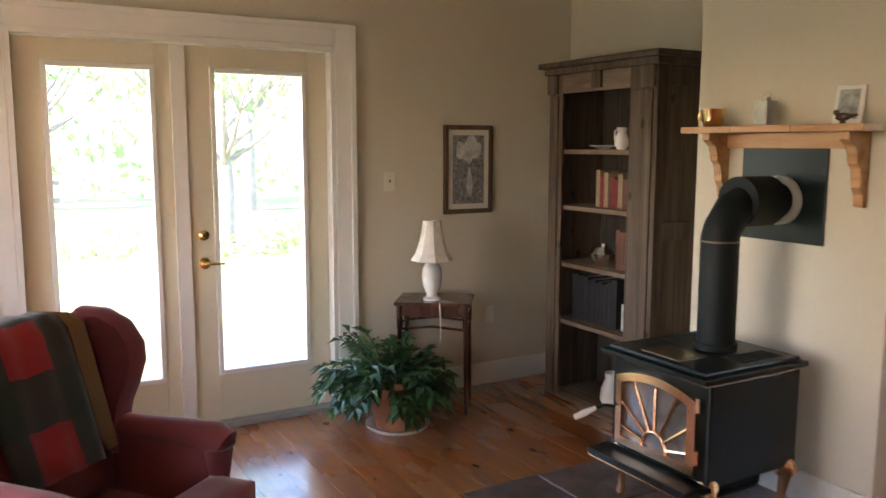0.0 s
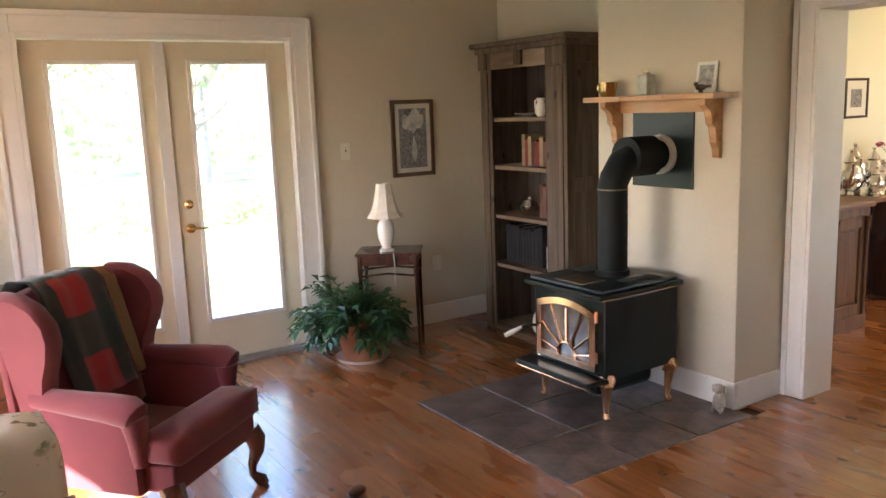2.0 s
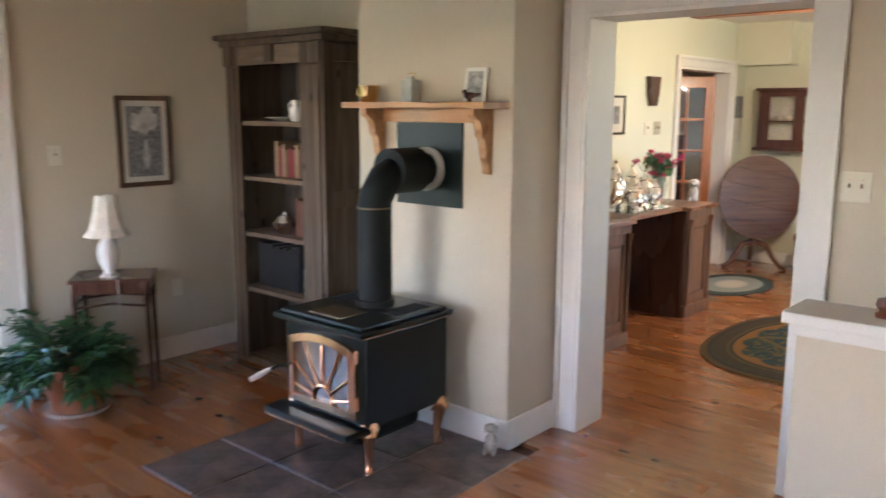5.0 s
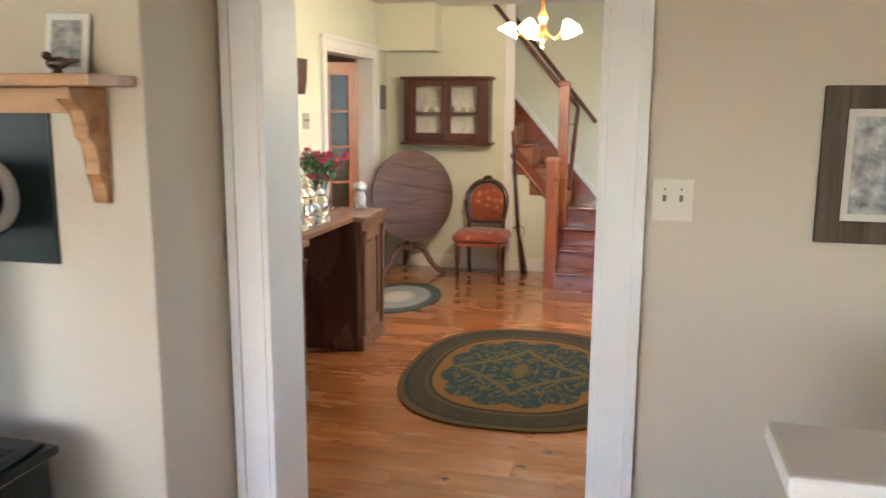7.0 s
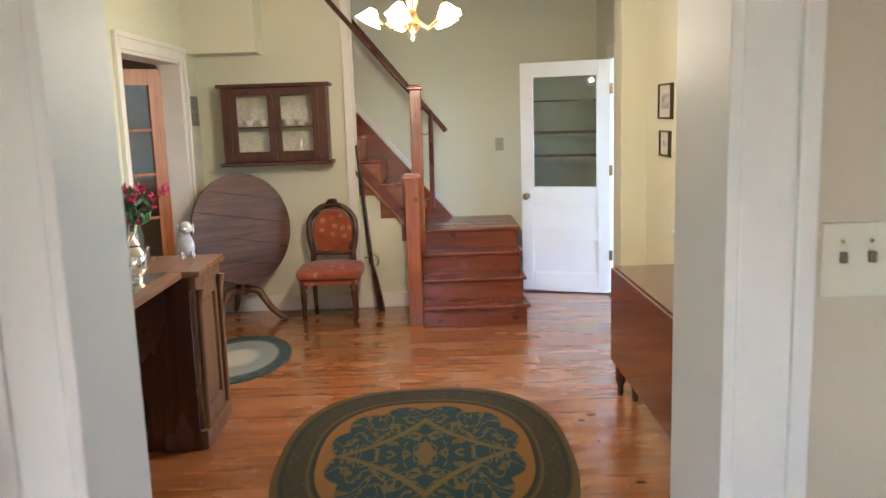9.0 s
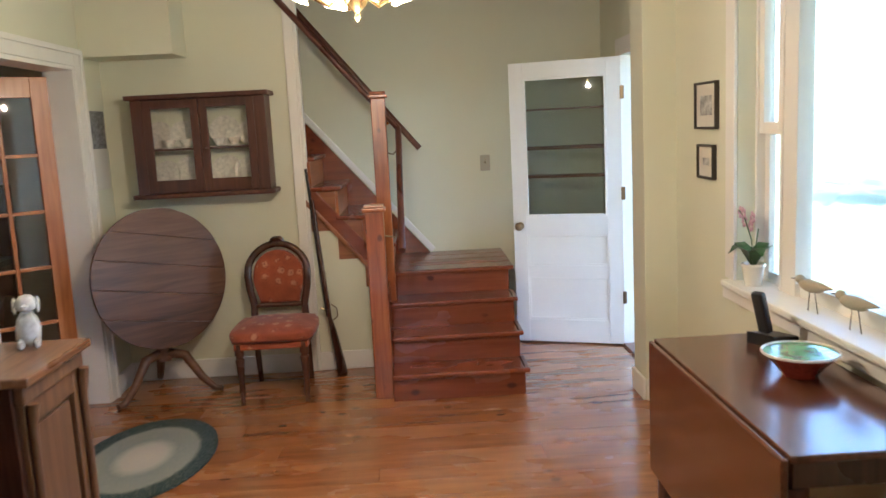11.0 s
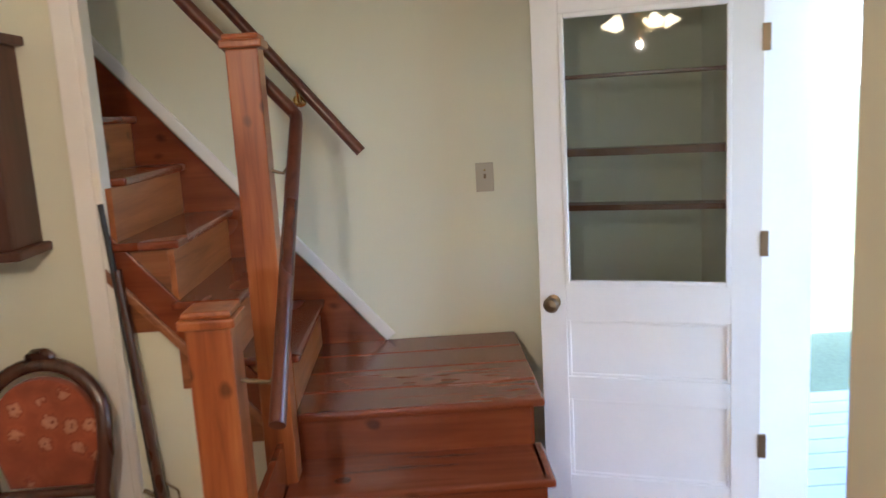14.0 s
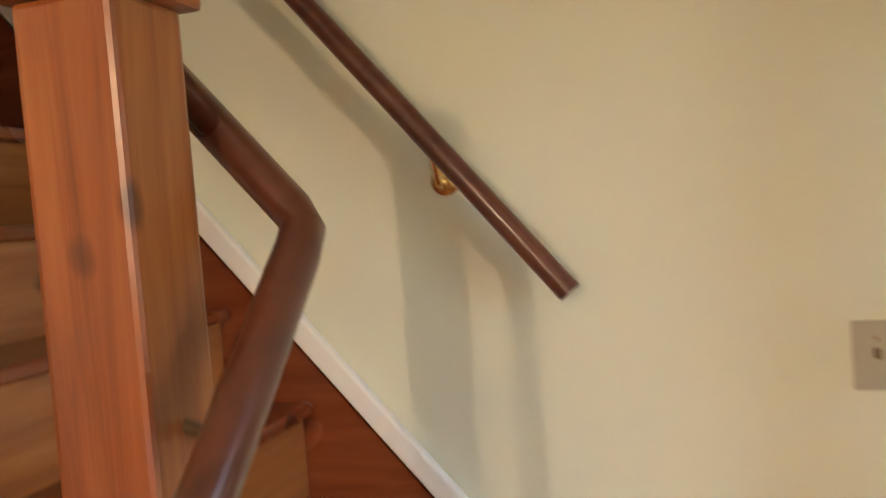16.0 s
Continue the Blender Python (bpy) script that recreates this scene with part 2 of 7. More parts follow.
def persian_mat(sx, sy):
    """An oval carpet: a dark teal field with a scalloped gold edge, mirrored scrollwork and a patterned border."""
    m, nt, b = base_mat("oval_persian_rug")

    def op(kind, a, c=None, c2=None):
        n = nt.nodes.new("ShaderNodeMath")
        n.operation = kind
        for k, v in enumerate((a, c, c2)):
            if v is None:
                continue
            if isinstance(v, (int, float)):
                n.inputs[k].default_value = v
            else:
                nt.links.new(v, n.inputs[k])
        return n.outputs[0]

    def band(v, lo, hi, soft=0.012):
        r = ramp(nt, v, [(max(lo - soft, 0), (0, 0, 0)), (lo, (1, 1, 1)), (hi, (1, 1, 1)), (min(hi + soft, 1), (0, 0, 0))])
        return r

    def mix(fac, a, c):
        n = nt.nodes.new("ShaderNodeMixRGB")
        nt.links.new(fac, n.inputs[0])
        for k, v in ((1, a), (2, c)):
            if isinstance(v, tuple):
                n.inputs[k].default_value = (*v, 1)
            else:
                nt.links.new(v, n.inputs[k])
        return n.outputs[0]

    tc = nt.nodes.new("ShaderNodeTexCoord")
    sp = nt.nodes.new("ShaderNodeSeparateXYZ")
    nt.links.new(tc.outputs["Object"], sp.inputs[0])
    ax, ay = op("ABSOLUTE", op("DIVIDE", sp.outputs[0], sx)), op("ABSOLUTE", op("DIVIDE", sp.outputs[1], sy))
    d = op("POWER", op("ADD", op("POWER", ax, 2.5), op("POWER", ay, 2.5)), 0.4)
    ang = op("ARCTAN2", ay, ax)
    scal = op("ADD", d, op("MULTIPLY", op("ABSOLUTE", op("SINE", op("MULTIPLY", ang, 6.0))), -0.075))
    mir = nt.nodes.new("ShaderNodeCombineXYZ")
    nt.links.new(ax, mir.inputs[0]); nt.links.new(ay, mir.inputs[1])
    scroll = add(nt, "ShaderNodeTexNoise", Scale=5.5, Detail=1.0, Distortion=1.6)
    nt.links.new(mir.outputs[0], scroll.inputs[0])
    buds = add(nt, "ShaderNodeTexVoronoi", Scale=9.0, Randomness=0.8)
    nt.links.new(mir.outputs[0], buds.inputs[0])
    small = add(nt, "ShaderNodeTexVoronoi", Scale=17.0, Randomness=0.9)
    nt.links.new(mir.outputs[0], small.inputs[0])
    teal, gold, olive, dark = (0.008, 0.03, 0.036), (0.16, 0.075, 0.012), (0.03, 0.024, 0.011), (0.012, 0.016, 0.011)
    field = mix(band(scroll.outputs[0], 0.47, 0.53, 0.02), teal, (0.085, 0.065, 0.02))
    field = mix(band(buds.outputs["Distance"], 0.0, 0.16, 0.05), field, (0.075, 0.06, 0.026))
    field = mix(band(small.outputs["Distance"], 0.0, 0.1, 0.05), field, (0.1, 0.1, 0.07))
    # the pointed medallion
    lob = op("ADD", op("MULTIPLY", ax, 1.15), op("MULTIPLY", ay, op("ADD", op("MULTIPLY", ax, 1.6), 0.9)))
    field = mix(band(lob, 0.5, 0.56, 0.02), field, (0.1, 0.072, 0.018))
    field = mix(band(op("ADD", op("MULTIPLY", ax, 1.0), op("MULTIPLY", ay, 2.4)), 0.0, 0.17, 0.02), field, (0.1, 0.07, 0.02))
    border = mix(band(small.outputs["Distance"], 0.12, 0.24, 0.06), olive, (0.048, 0.04, 0.016))
    border = mix(band(buds.outputs["Distance"], 0.0, 0.13, 0.05), border, (0.06, 0.022, 0.014))
    inside = ramp(nt, scal, [(0.595, (0, 0, 0)), (0.61, (1, 1, 1))])
    col = mix(inside, field, gold)
    edge = ramp(nt, d, [(0.735, (0, 0, 0)), (0.745, (1, 1, 1))])
    col = mix(edge, col, border)
    col = mix(band(d, 0.735, 0.75, 0.006), col, dark)
    col = mix(band(d, 0.77, 0.785, 0.006), col, (0.07, 0.05, 0.012))
    col = mix(band(d, 0.93, 0.945, 0.006), col, dark)
    col = mix(ramp(nt, d, [(0.955, (0, 0, 0)), (0.965, (1, 1, 1))]), col, (0.075, 0.045, 0.01))
    nt.links.new(col, b.inputs["Base Color"])
    b.inputs["Roughness"].default_value = 0.97
    n = add(nt, "ShaderNodeTexNoise", Scale=220.0, Detail=2.0)
    bumped(nt, b, n.outputs[0], 0.5)
    return m


M_WALL1 = plain("beige_wall_paint", (0.62, 0.55, 0.425), 0.75, vary=0.03, scale=1.2, fine=160, bump=0.06)
M_WALL2 = plain("cream_wall_paint", (0.70, 0.70, 0.555), 0.7, vary=0.03, scale=1.2, fine=160, bump=0.06)
M_CEIL = plain("ceiling_paint", (0.75, 0.73, 0.66), 0.85, vary=0.02, bump=0.05)
M_TRIM = plain("white_trim_paint", (0.80, 0.78, 0.74), 0.5, vary=0.03, scale=5, fine=60, bump=0.05)
M_CREAM = plain("cream_door_paint", (0.72, 0.66, 0.50), 0.4, vary=0.03, scale=4, fine=60, bump=0.05)
M_WHITE = plain("white_door_paint", (0.80, 0.80, 0.79), 0.4, vary=0.03, scale=4, fine=60, bump=0.06)
M_FLOOR = wood("pine_floor_boards", (0.21, 0.07, 0.019), (0.31, 0.113, 0.032), (0.43, 0.185, 0.06), 0.27, axis=1, shift=True, bump=0.03, coat=0.7, tone=0.1)
M_FLOOR.node_tree.nodes["Principled BSDF"].inputs["Specular IOR Level"].default_value = 0.6
M_GAP = plain("floor_gap", (0.05, 0.02, 0.01), 0.8)
M_STAIR = wood("red_stained_stair_wood", (0.125, 0.025, 0.008), (0.175, 0.037, 0.011), (0.235, 0.057, 0.018), 0.24, axis=1, bump=0.08, coat=0.3)
M_STAIRX = wood("red_stained_tread_wood", (0.125, 0.025, 0.008), (0.18, 0.037, 0.011), (0.24, 0.058, 0.018), 0.26, axis=0, bump=0.08, coat=0.3)
M_RISERX = wood("orange_pine_flight_riser", (0.15, 0.042, 0.01), (0.3, 0.095, 0.024), (0.42, 0.16, 0.05), 0.36, axis=0, bump=0.06, coat=0.2)
M_RISER = wood("orange_pine_riser", (0.13, 0.042, 0.012), (0.25, 0.085, 0.025), (0.36, 0.145, 0.05), 0.36, axis=1, bump=0.08, coat=0.2)
M_NEWEL = wood("orange_pine_newel", (0.13, 0.03, 0.008), (0.27, 0.072, 0.017), (0.4, 0.14, 0.038), 0.34, axis=2, scale=1.3, bump=0.1, coat=0.25)
M_RAIL = wood("dark_red_rail_wood", (0.05, 0.013, 0.007), (0.09, 0.025, 0.013), (0.13, 0.04, 0.022), 0.34, axis=0, knots=False, coat=0.4)
M_BARN = wood("weathered_barn_wood", (0.04, 0.026, 0.016), (0.095, 0.066, 0.042), (0.17, 0.125, 0.085), 0.75, axis=2, bump=0.5)
M_BARNX = wood("weathered_barn_shelf", (0.1, 0.062, 0.038), (0.18, 0.125, 0.082), (0.27, 0.2, 0.145), 0.75, axis=1, bump=0.5)
# barn wood darkened: the shade inside the bookcase is put into the colour
M_BARNSHADE = wood("shaded_barn_boards", (0.028, 0.021, 0.016), (0.05, 0.038, 0.03), (0.085, 0.065, 0.052), 0.8, axis=2, bump=0.4)
M_PINE = wood("golden_pine", (0.3, 0.13, 0.045), (0.48, 0.25, 0.1), (0.6, 0.36, 0.17), 0.4, axis=1, bump=0.1)
M_MAHOG = wood("dark_mahogany", (0.03, 0.012, 0.008), (0.065, 0.024, 0.014), (0.11, 0.042, 0.024), 0.28, axis=2, knots=False, coat=0.4)
M_CAB = wood("red_brown_cabinet_wood", (0.036, 0.011, 0.007), (0.07, 0.022, 0.012), (0.11, 0.036, 0.02), 0.4, axis=2, knots=False, coat=0.1)
M_TILT = wood("brown_table_top", (0.05, 0.021, 0.01), (0.115, 0.05, 0.024), (0.185, 0.092, 0.048), 0.45, axis=1, knots=False, bump=0.15, coat=0.05)
M_DROP = wood("polished_drop_leaf", (0.06, 0.019, 0.009), (0.115, 0.04, 0.019), (0.17, 0.066, 0.033), 0.22, axis=0, knots=False, coat=0.5, bump=0.05)
M_COUNTER = wood("brown_counter_wood", (0.08, 0.034, 0.014), (0.155, 0.073, 0.031), (0.24, 0.125, 0.058), 0.4, axis=2, bump=0.15)
M_COUNTERT = wood("counter_top_wood", (0.1, 0.04, 0.015), (0.18, 0.08, 0.033), (0.26, 0.13, 0.06), 0.3, axis=0, bump=0.08, coat=0.3)
M_ORANGE = wood("orange_fir_door", (0.3, 0.09, 0.025), (0.45, 0.16, 0.045), (0.56, 0.23, 0.075), 0.35, axis=2, knots=False, coat=0.2)
M_DESK = wood("reddish_desk_wood", (0.07, 0.02, 0.008), (0.135, 0.042, 0.016), (0.2, 0.072, 0.028), 0.32, axis=0, knots=False, coat=0.3)
M_ENAMEL = plain("black_green_enamel", (0.004, 0.009, 0.008), 0.3, vary=0.2, bump=0.02)
M_IRON = plain("black_stove_pipe", (0.005, 0.008, 0.008), 0.6, vary=0.25, bump=0.05)
M_GOLD = plain("polished_brass", (0.88, 0.55, 0.33), 0.2, 1.0, vary=0.08, bump=0.03)
M_BRASS = plain("brass_fitting", (0.78, 0.56, 0.24), 0.22, 1.0, vary=0.08, bump=0.03)
M_CHROME = plain("silver_plate", (0.8, 0.79, 0.77), 0.1, 1.0, vary=0.05, bump=0.0)
M_DARKMET = plain("dark_bronze", (0.2, 0.15, 0.09), 0.35, 0.9, bump=0.05)
M_SOOT = plain("sooty_firebox_glass", (0.10, 0.085, 0.07), 0.15, vary=0.5, scale=9, bump=0.0, coat=0.5)
M_PINK = plain("rose_velvet", (0.16, 0.026, 0.034), 0.85, vary=0.12, scale=6, fine=240, bump=0.25)
for _m in (M_ENAMEL, M_IRON):
    _m.node_tree.nodes["Principled BSDF"].inputs["Specular IOR Level"].default_value = 0.3
M_PINK.node_tree.nodes["Principled BSDF"].inputs["Sheen Weight"].default_value = 0.25
M_TAN = plain("tan_wool", (0.23, 0.13, 0.065), 0.95, vary=0.12, fine=240, bump=0.3)
M_PLAID = plaid_mat()
M_FLORAL = floral_mat()
M_ORFAB = brocade_mat()
M_SLATE = plain("brown_slate_tile", (0.13, 0.1, 0.085), 0.3, vary=0.85, scale=6, fine=30, bump=0.25)
M_GROUT = plain("pale_grout", (0.42, 0.38, 0.33), 0.9)
M_TERRA = plain("terracotta", (0.36, 0.145, 0.07), 0.75, vary=0.15, scale=9, bump=0.2)
M_LEAF = plain("dark_green_leaf", (0.04, 0.105, 0.035), 0.3, vary=0.4, scale=14, bump=0.05)
M_SHADE = plain("cream_lamp_shade", (0.72, 0.65, 0.54), 0.8, vary=0.1, scale=25, bump=0.2)
M_CERAM = plain("white_ceramic", (0.78, 0.74, 0.68), 0.18, vary=0.05, bump=0.0, coat=0.3)
M_PAPER = plain("picture_mount", (0.66, 0.63, 0.55), 0.8, vary=0.03)
M_PRINT = plain("grey_print", (0.4, 0.4, 0.38), 0.6, vary=0.75, scale=22, fine=60, bump=0.0)
M_PRINTL = plain("pale_flower_print", (0.5, 0.5, 0.47), 0.6, vary=0.5, scale=14, fine=50, bump=0.0)
M_PRINTD = plain("dark_etching", (0.2, 0.2, 0.2), 0.6, vary=0.7, scale=50, bump=0.0)
M_FRAME = wood("dark_brown_frame", (0.05, 0.03, 0.018), (0.09, 0.054, 0.032), (0.14, 0.085, 0.05), 0.4, axis=2, knots=False)
M_BLACK = plain("black_plastic", (0.015, 0.015, 0.016), 0.4)
M_BLACKW = plain("black_frame", (0.035, 0.028, 0.022), 0.4)
M_PLATE = plain("ivory_switch_plate", (0.72, 0.68, 0.56), 0.4, vary=0.02, bump=0.0)
M_PLASTER = plain("inside_chimney_white", (0.7, 0.68, 0.62), 0.7)
M_SILL = plain("grey_threshold", (0.3, 0.3, 0.28), 0.4, vary=0.1)
M_GLASS = glass_mat("window_glass")
M_GLASSD = glass_mat("door_glass", (0.8, 0.84, 0.86), 1.55)
M_CLEAR = glass_mat("clear_bowl_glass", (0.9, 0.93, 0.93), 1.6)
M_BULB = glow("lit_frosted_shade", (1.0, 0.72, 0.36), 3.0)
M_KITCHEN = plain("pinkish_kitchen_wall", (0.55, 0.38, 0.3), 0.7, vary=0.04)
M_GRASS = plain("lawn", (0.15, 0.17, 0.07), 0.9, vary=0.35, scale=0.8, fine=30, bump=0.6)
M_BUSH = plain("bush_leaves", (0.14, 0.21, 0.075), 0.6, vary=0.45, scale=2, fine=20, bump=0.0)
M_BUSHD = plain("conifer_leaves", (0.08, 0.13, 0.055), 0.6, vary=0.45, scale=2, fine=20, bump=0.0)
M_BARK = plain("grey_bark", (0.26, 0.23, 0.2), 0.9, vary=0.3, scale=8, bump=0.5)
M_RUG = persian_mat(0.945, 0.71)
M_BRAID = rug_mat("braided_oval_rug", [(0.1, (0.5, 0.45, 0.38)), (0.3, (0.46, 0.42, 0.37)), (0.45, (0.22, 0.25, 0.23)), (0.72, (0.27, 0.28, 0.25)), (0.79, (0.025, 0.05, 0.05)), (1.0, (0.018, 0.04, 0.04))], 0.56, 0.36, ((0.42, 0.4, 0.36), 0.2), 40.0)
def thin_leaf(m):
    """Lets light through the thin leaves of trees and shrubs."""
    nt = m.node_tree
    b = nt.nodes["Principled BSDF"]
    tr = nt.nodes.new("ShaderNodeBsdfTranslucent")
    nt.links.new(b.inputs["Base Color"].links[0].from_socket, tr.inputs[0])
    ad = nt.nodes.new("ShaderNodeAddShader")
    nt.links.new(b.outputs[0], ad.inputs[0]); nt.links.new(tr.outputs[0], ad.inputs[1])
    nt.links.new(ad.outputs[0], nt.nodes["Material Output"].inputs[0])


thin_leaf(M_BUSH), thin_leaf(M_BUSHD)
M_FLOWER = plain("pink_petals", (0.5, 0.04, 0.13), 0.6, vary=0.5, scale=40)
M_ORCHID = plain("pale_orchid_petals", (0.6, 0.36, 0.42), 0.6, vary=0.2, scale=40)
M_BOOKS = [plain("book_cloth_" + n, c, 0.7, vary=0.15, scale=20) for n, c in (("brown", (0.14, 0.06, 0.035)), ("red", (0.2, 0.03, 0.03)), ("tan", (0.3, 0.21, 0.12)), ("blue", (0.03, 0.05, 0.09)), ("black", (0.018, 0.018, 0.02)))]


# ---- mesh building ----
class Geo:
    def __init__(self):
        self.bm = bmesh.new()

    def _put(self, geom, m):
        if m is not None:
            bmesh.ops.transform(self.bm, matrix=m, verts=geom)

    def box(self, a, b, bev=0.004, m=None, seg=2):
        a, b = Vector(a), Vector(b)
        r = bmesh.ops.create_cube(self.bm, size=1)
        vs = r["verts"]
        d = b - a
        bmesh.ops.transform(self.bm, matrix=Matrix.Translation((a + b) / 2) @ Matrix.Diagonal((abs(d.x), abs(d.y), abs(d.z), 1)), verts=vs)
        if m is not None:
            bmesh.ops.transform(self.bm, matrix=m, verts=vs)
        if bev > 0:
            es = list({e for v in vs for e in v.link_edges})
            bmesh.ops.bevel(self.bm, geom=es, offset=min(bev, 0.45 * min(abs(d.x), abs(d.y), abs(d.z))), segments=seg, affect="EDGES", profile=0.6)
        return self

    def lathe(self, prof, c=(0, 0, 0), seg=24, m=None, sx=1.0, sy=1.0):
        """A turned body: prof is (radius, height) from the bottom up."""
        rings = []
        for r, z in prof:
            ring = []
            for k in range(seg):
                a = 2 * math.pi * k / seg
                v = Vector((c[0] + sx * r * math.cos(a), c[1] + sy * r * math.sin(a), c[2] + z))
                ring.append(self.bm.verts.new(m @ v if m is not None else v))
            rings.append(ring)
        for p, q in zip(rings, rings[1:]):
            for k in range(seg):
                self.bm.faces.new((p[k], p[(k + 1) % seg], q[(k + 1) % seg], q[k]))
        if prof[0][0] > 0:
            self.bm.faces.new(rings[0][::-1])
        if prof[-1][0] > 0:
            self.bm.faces.new(rings[-1])
        return self

    def tube(self, pts, r, seg=10, sx=1.0, sy=1.0):
        """A round bar along points; r is one radius or one for each point."""
        pts = [Vector(p) for p in pts]
        rs = r if isinstance(r, (list, tuple)) else [r] * len(pts)
        rings, side = [], None
        for k, p in enumerate(pts):
            d = (pts[min(k + 1, len(pts) - 1)] - pts[max(k - 1, 0)]).normalized()
            ref = Vector((0, 0, 1)) if abs(d.z) < 0.95 else Vector((1, 0, 0))
            u = d.cross(ref).normalized() if side is None else (side - d * side.dot(d)).normalized()
            side = u
            w = u.cross(d)
            rings.append([self.bm.verts.new(p + rs[k] * (sx * math.cos(2 * math.pi * j / seg) * u + sy * math.sin(2 * math.pi * j / seg) * w)) for j in range(seg)])
        for p, q in zip(rings, rings[1:]):
            for j in range(seg):
                self.bm.faces.new((p[j], p[(j + 1) % seg], q[(j + 1) % seg], q[j]))
        self.bm.faces.new(rings[0][::-1]); self.bm.faces.new(rings[-1])
        return self

    def prism(self, pts, axis, a, b, bev=0.0, m=None):
        """A flat outline (the two other axes in order) drawn out from a to b along an axis."""
        def at(p, h):
            q = list(p); q.insert(axis, h)
            v = Vector(q)
            return m @ v if m is not None else v
        lo = [self.bm.verts.new(at(p, a)) for p in pts]
        hi = [self.bm.verts.new(at(p, b)) for p in pts]
        fs = [self.bm.faces.new(lo), self.bm.faces.new(hi)]
        n = len(pts)
        for k in range(n):
            fs.append(self.bm.faces.new((lo[k], lo[(k + 1) % n], hi[(k + 1) % n], hi[k])))
        if bev > 0:
            es = list({e for f in fs[:2] for e in f.edges})
            bmesh.ops.bevel(self.bm, geom=es, offset=bev, segments=2, affect="EDGES", profile=0.6)
        return self

    def blob(self, c, s, sub=2, noise_amp=0.0, m=None):
        r = bmesh.ops.create_icosphere(self.bm, subdivisions=sub, radius=1.0)
        for v in r["verts"]:
            k = 1 + noise_amp * noise.noise(v.co * 2.3 + Vector(c) * 5)
            v.co = Vector((v.co.x * s[0] * k, v.co.y * s[1] * k, v.co.z * s[2] * k)) + Vector(c)
        self._put(r["verts"], m)
        return self

    def cushion(self, a, b, puff=0.03, m=None):
        """A stuffed box with bulging sides."""
        a, b = Vector(a), Vector(b)
        c, d = (a + b) / 2, (b - a) / 2
        before = set(self.bm.verts)
        r = bmesh.ops.create_cube(self.bm, size=2)
        es = list({e for v in r["verts"] for e in v.link_edges})
        bmesh.ops.subdivide_edges(self.bm, edges=es, cuts=7, use_grid_fill=True)
        vs = set(self.bm.verts) - before
        for v in vs:
            p = v.co.copy()
            q = Vector((p.x * d.x, p.y * d.y, p.z * d.z))
            f = [(1 - abs(p[k]) ** 4) for k in range(3)]
            for k in range(3):
                o = [j for j in range(3) if j != k]
                if abs(p[k]) > 0.999:
                    q[k] += math.copysign(puff * f[o[0]] * f[o[1]], p[k])
                e = max(abs(p[o[0]]), abs(p[o[1]]))
                if e > 0.999:
                    q[k] *= 0.97 if d[k] > puff * 2 else 0.85
            v.co = q + c
        self._put(list(vs), m)
        return self

    def done(self, name, mat, parent=None, smooth=None, kind="", label=""):
        bmesh.ops.recalc_face_normals(self.bm, faces=self.bm.faces)
        me = bpy.data.meshes.new(name)
        self.bm.to_mesh(me)
        self.bm.free()
        if smooth:
            for p in me.polygons:
                p.use_smooth = True
            if smooth != 2:
                me.set_sharp_from_angle(angle=radians(40))
        me.materials.append(mat)
        ob = new(name, me)
        if parent:
            ob.parent = parent
        if kind or label:
            tagged(ob, label=label, kind=kind)
        return ob


def thing(name, m, label, category, group="", kind=""):
    e = new(name)
    e.empty_display_size = 0.1
    e.matrix_world = m
    return tagged(e, label, category, group, kind)


def struct(name, geo, mat, label="", category="", parent=None, smooth=None):
    ob = geo.done(name, mat, parent, smooth)
    return ob if parent else tagged(ob, label, category, kind="structure")


# ---- structure: the sitting room (x under 3.42) and the dining hall (x over 3.67) ----
H1, H2, HS = 2.8, 2.6, 4.8
YN1, YN2, XE, XC = 5.28, 3.85, 9.77, 8.995


def wall_y(name, y0, y1, x0, x1, h, holes, mat, label, z0=-0.05):
    """A wall along x between y0 and y1 with openings (xa, xb, za, zb)."""
    g = Geo()
    xs = x0
    for xa, xb, za, zb in sorted(holes):
        g.box((xs, y0, z0), (xa, y1, h), 0)
        if za > 0:
            g.box((xa, y0, z0), (xb, y1, za), 0)
        g.box((xa, y0, zb), (xb, y1, h), 0)
        xs = xb
    g.box((xs, y0, z0), (x1, y1, h), 0)
    return struct(name, g, mat, label, "wall")


def wall_x(name, x0, x1, y0, y1, h, holes, mat, label, z0=-0.05):
    g = Geo()
    ys = y0
    for ya, yb, za, zb in sorted(holes):
        g.box((x0, ys, z0), (x1, ya, h), 0)
        if za > 0:
            g.box((x0, ya, z0), (x1, yb, za), 0)
        g.box((x0, ya, zb), (x1, yb, h), 0)
        ys = yb
    g.box((x0, ys, z0), (x1, y1, h), 0)
    return struct(name, g, mat, label, "wall")


FL, FR, FT = -0.06, 1.66, 2.2     # the French doors' opening
wall_y("wall_north", YN1, YN1 + 0.18, -2.9, 3.6, H1, [(FL, FR, 0, FT)], M_WALL1, "beige painted plaster wall round the French doors")
wall_x("wall_west", -2.9, -2.72, -3.6, YN1, H1, [(2.3, 4.1, 0.7, 2.2), (-1.6, -0.6, 0.7, 2.2)], M_WALL1, "beige painted plaster wall with windows")
wall_y("wall_south", -3.78, -3.6, -2.9, 3.6, H1, [], M_WALL1, "plain beige painted plaster wall")
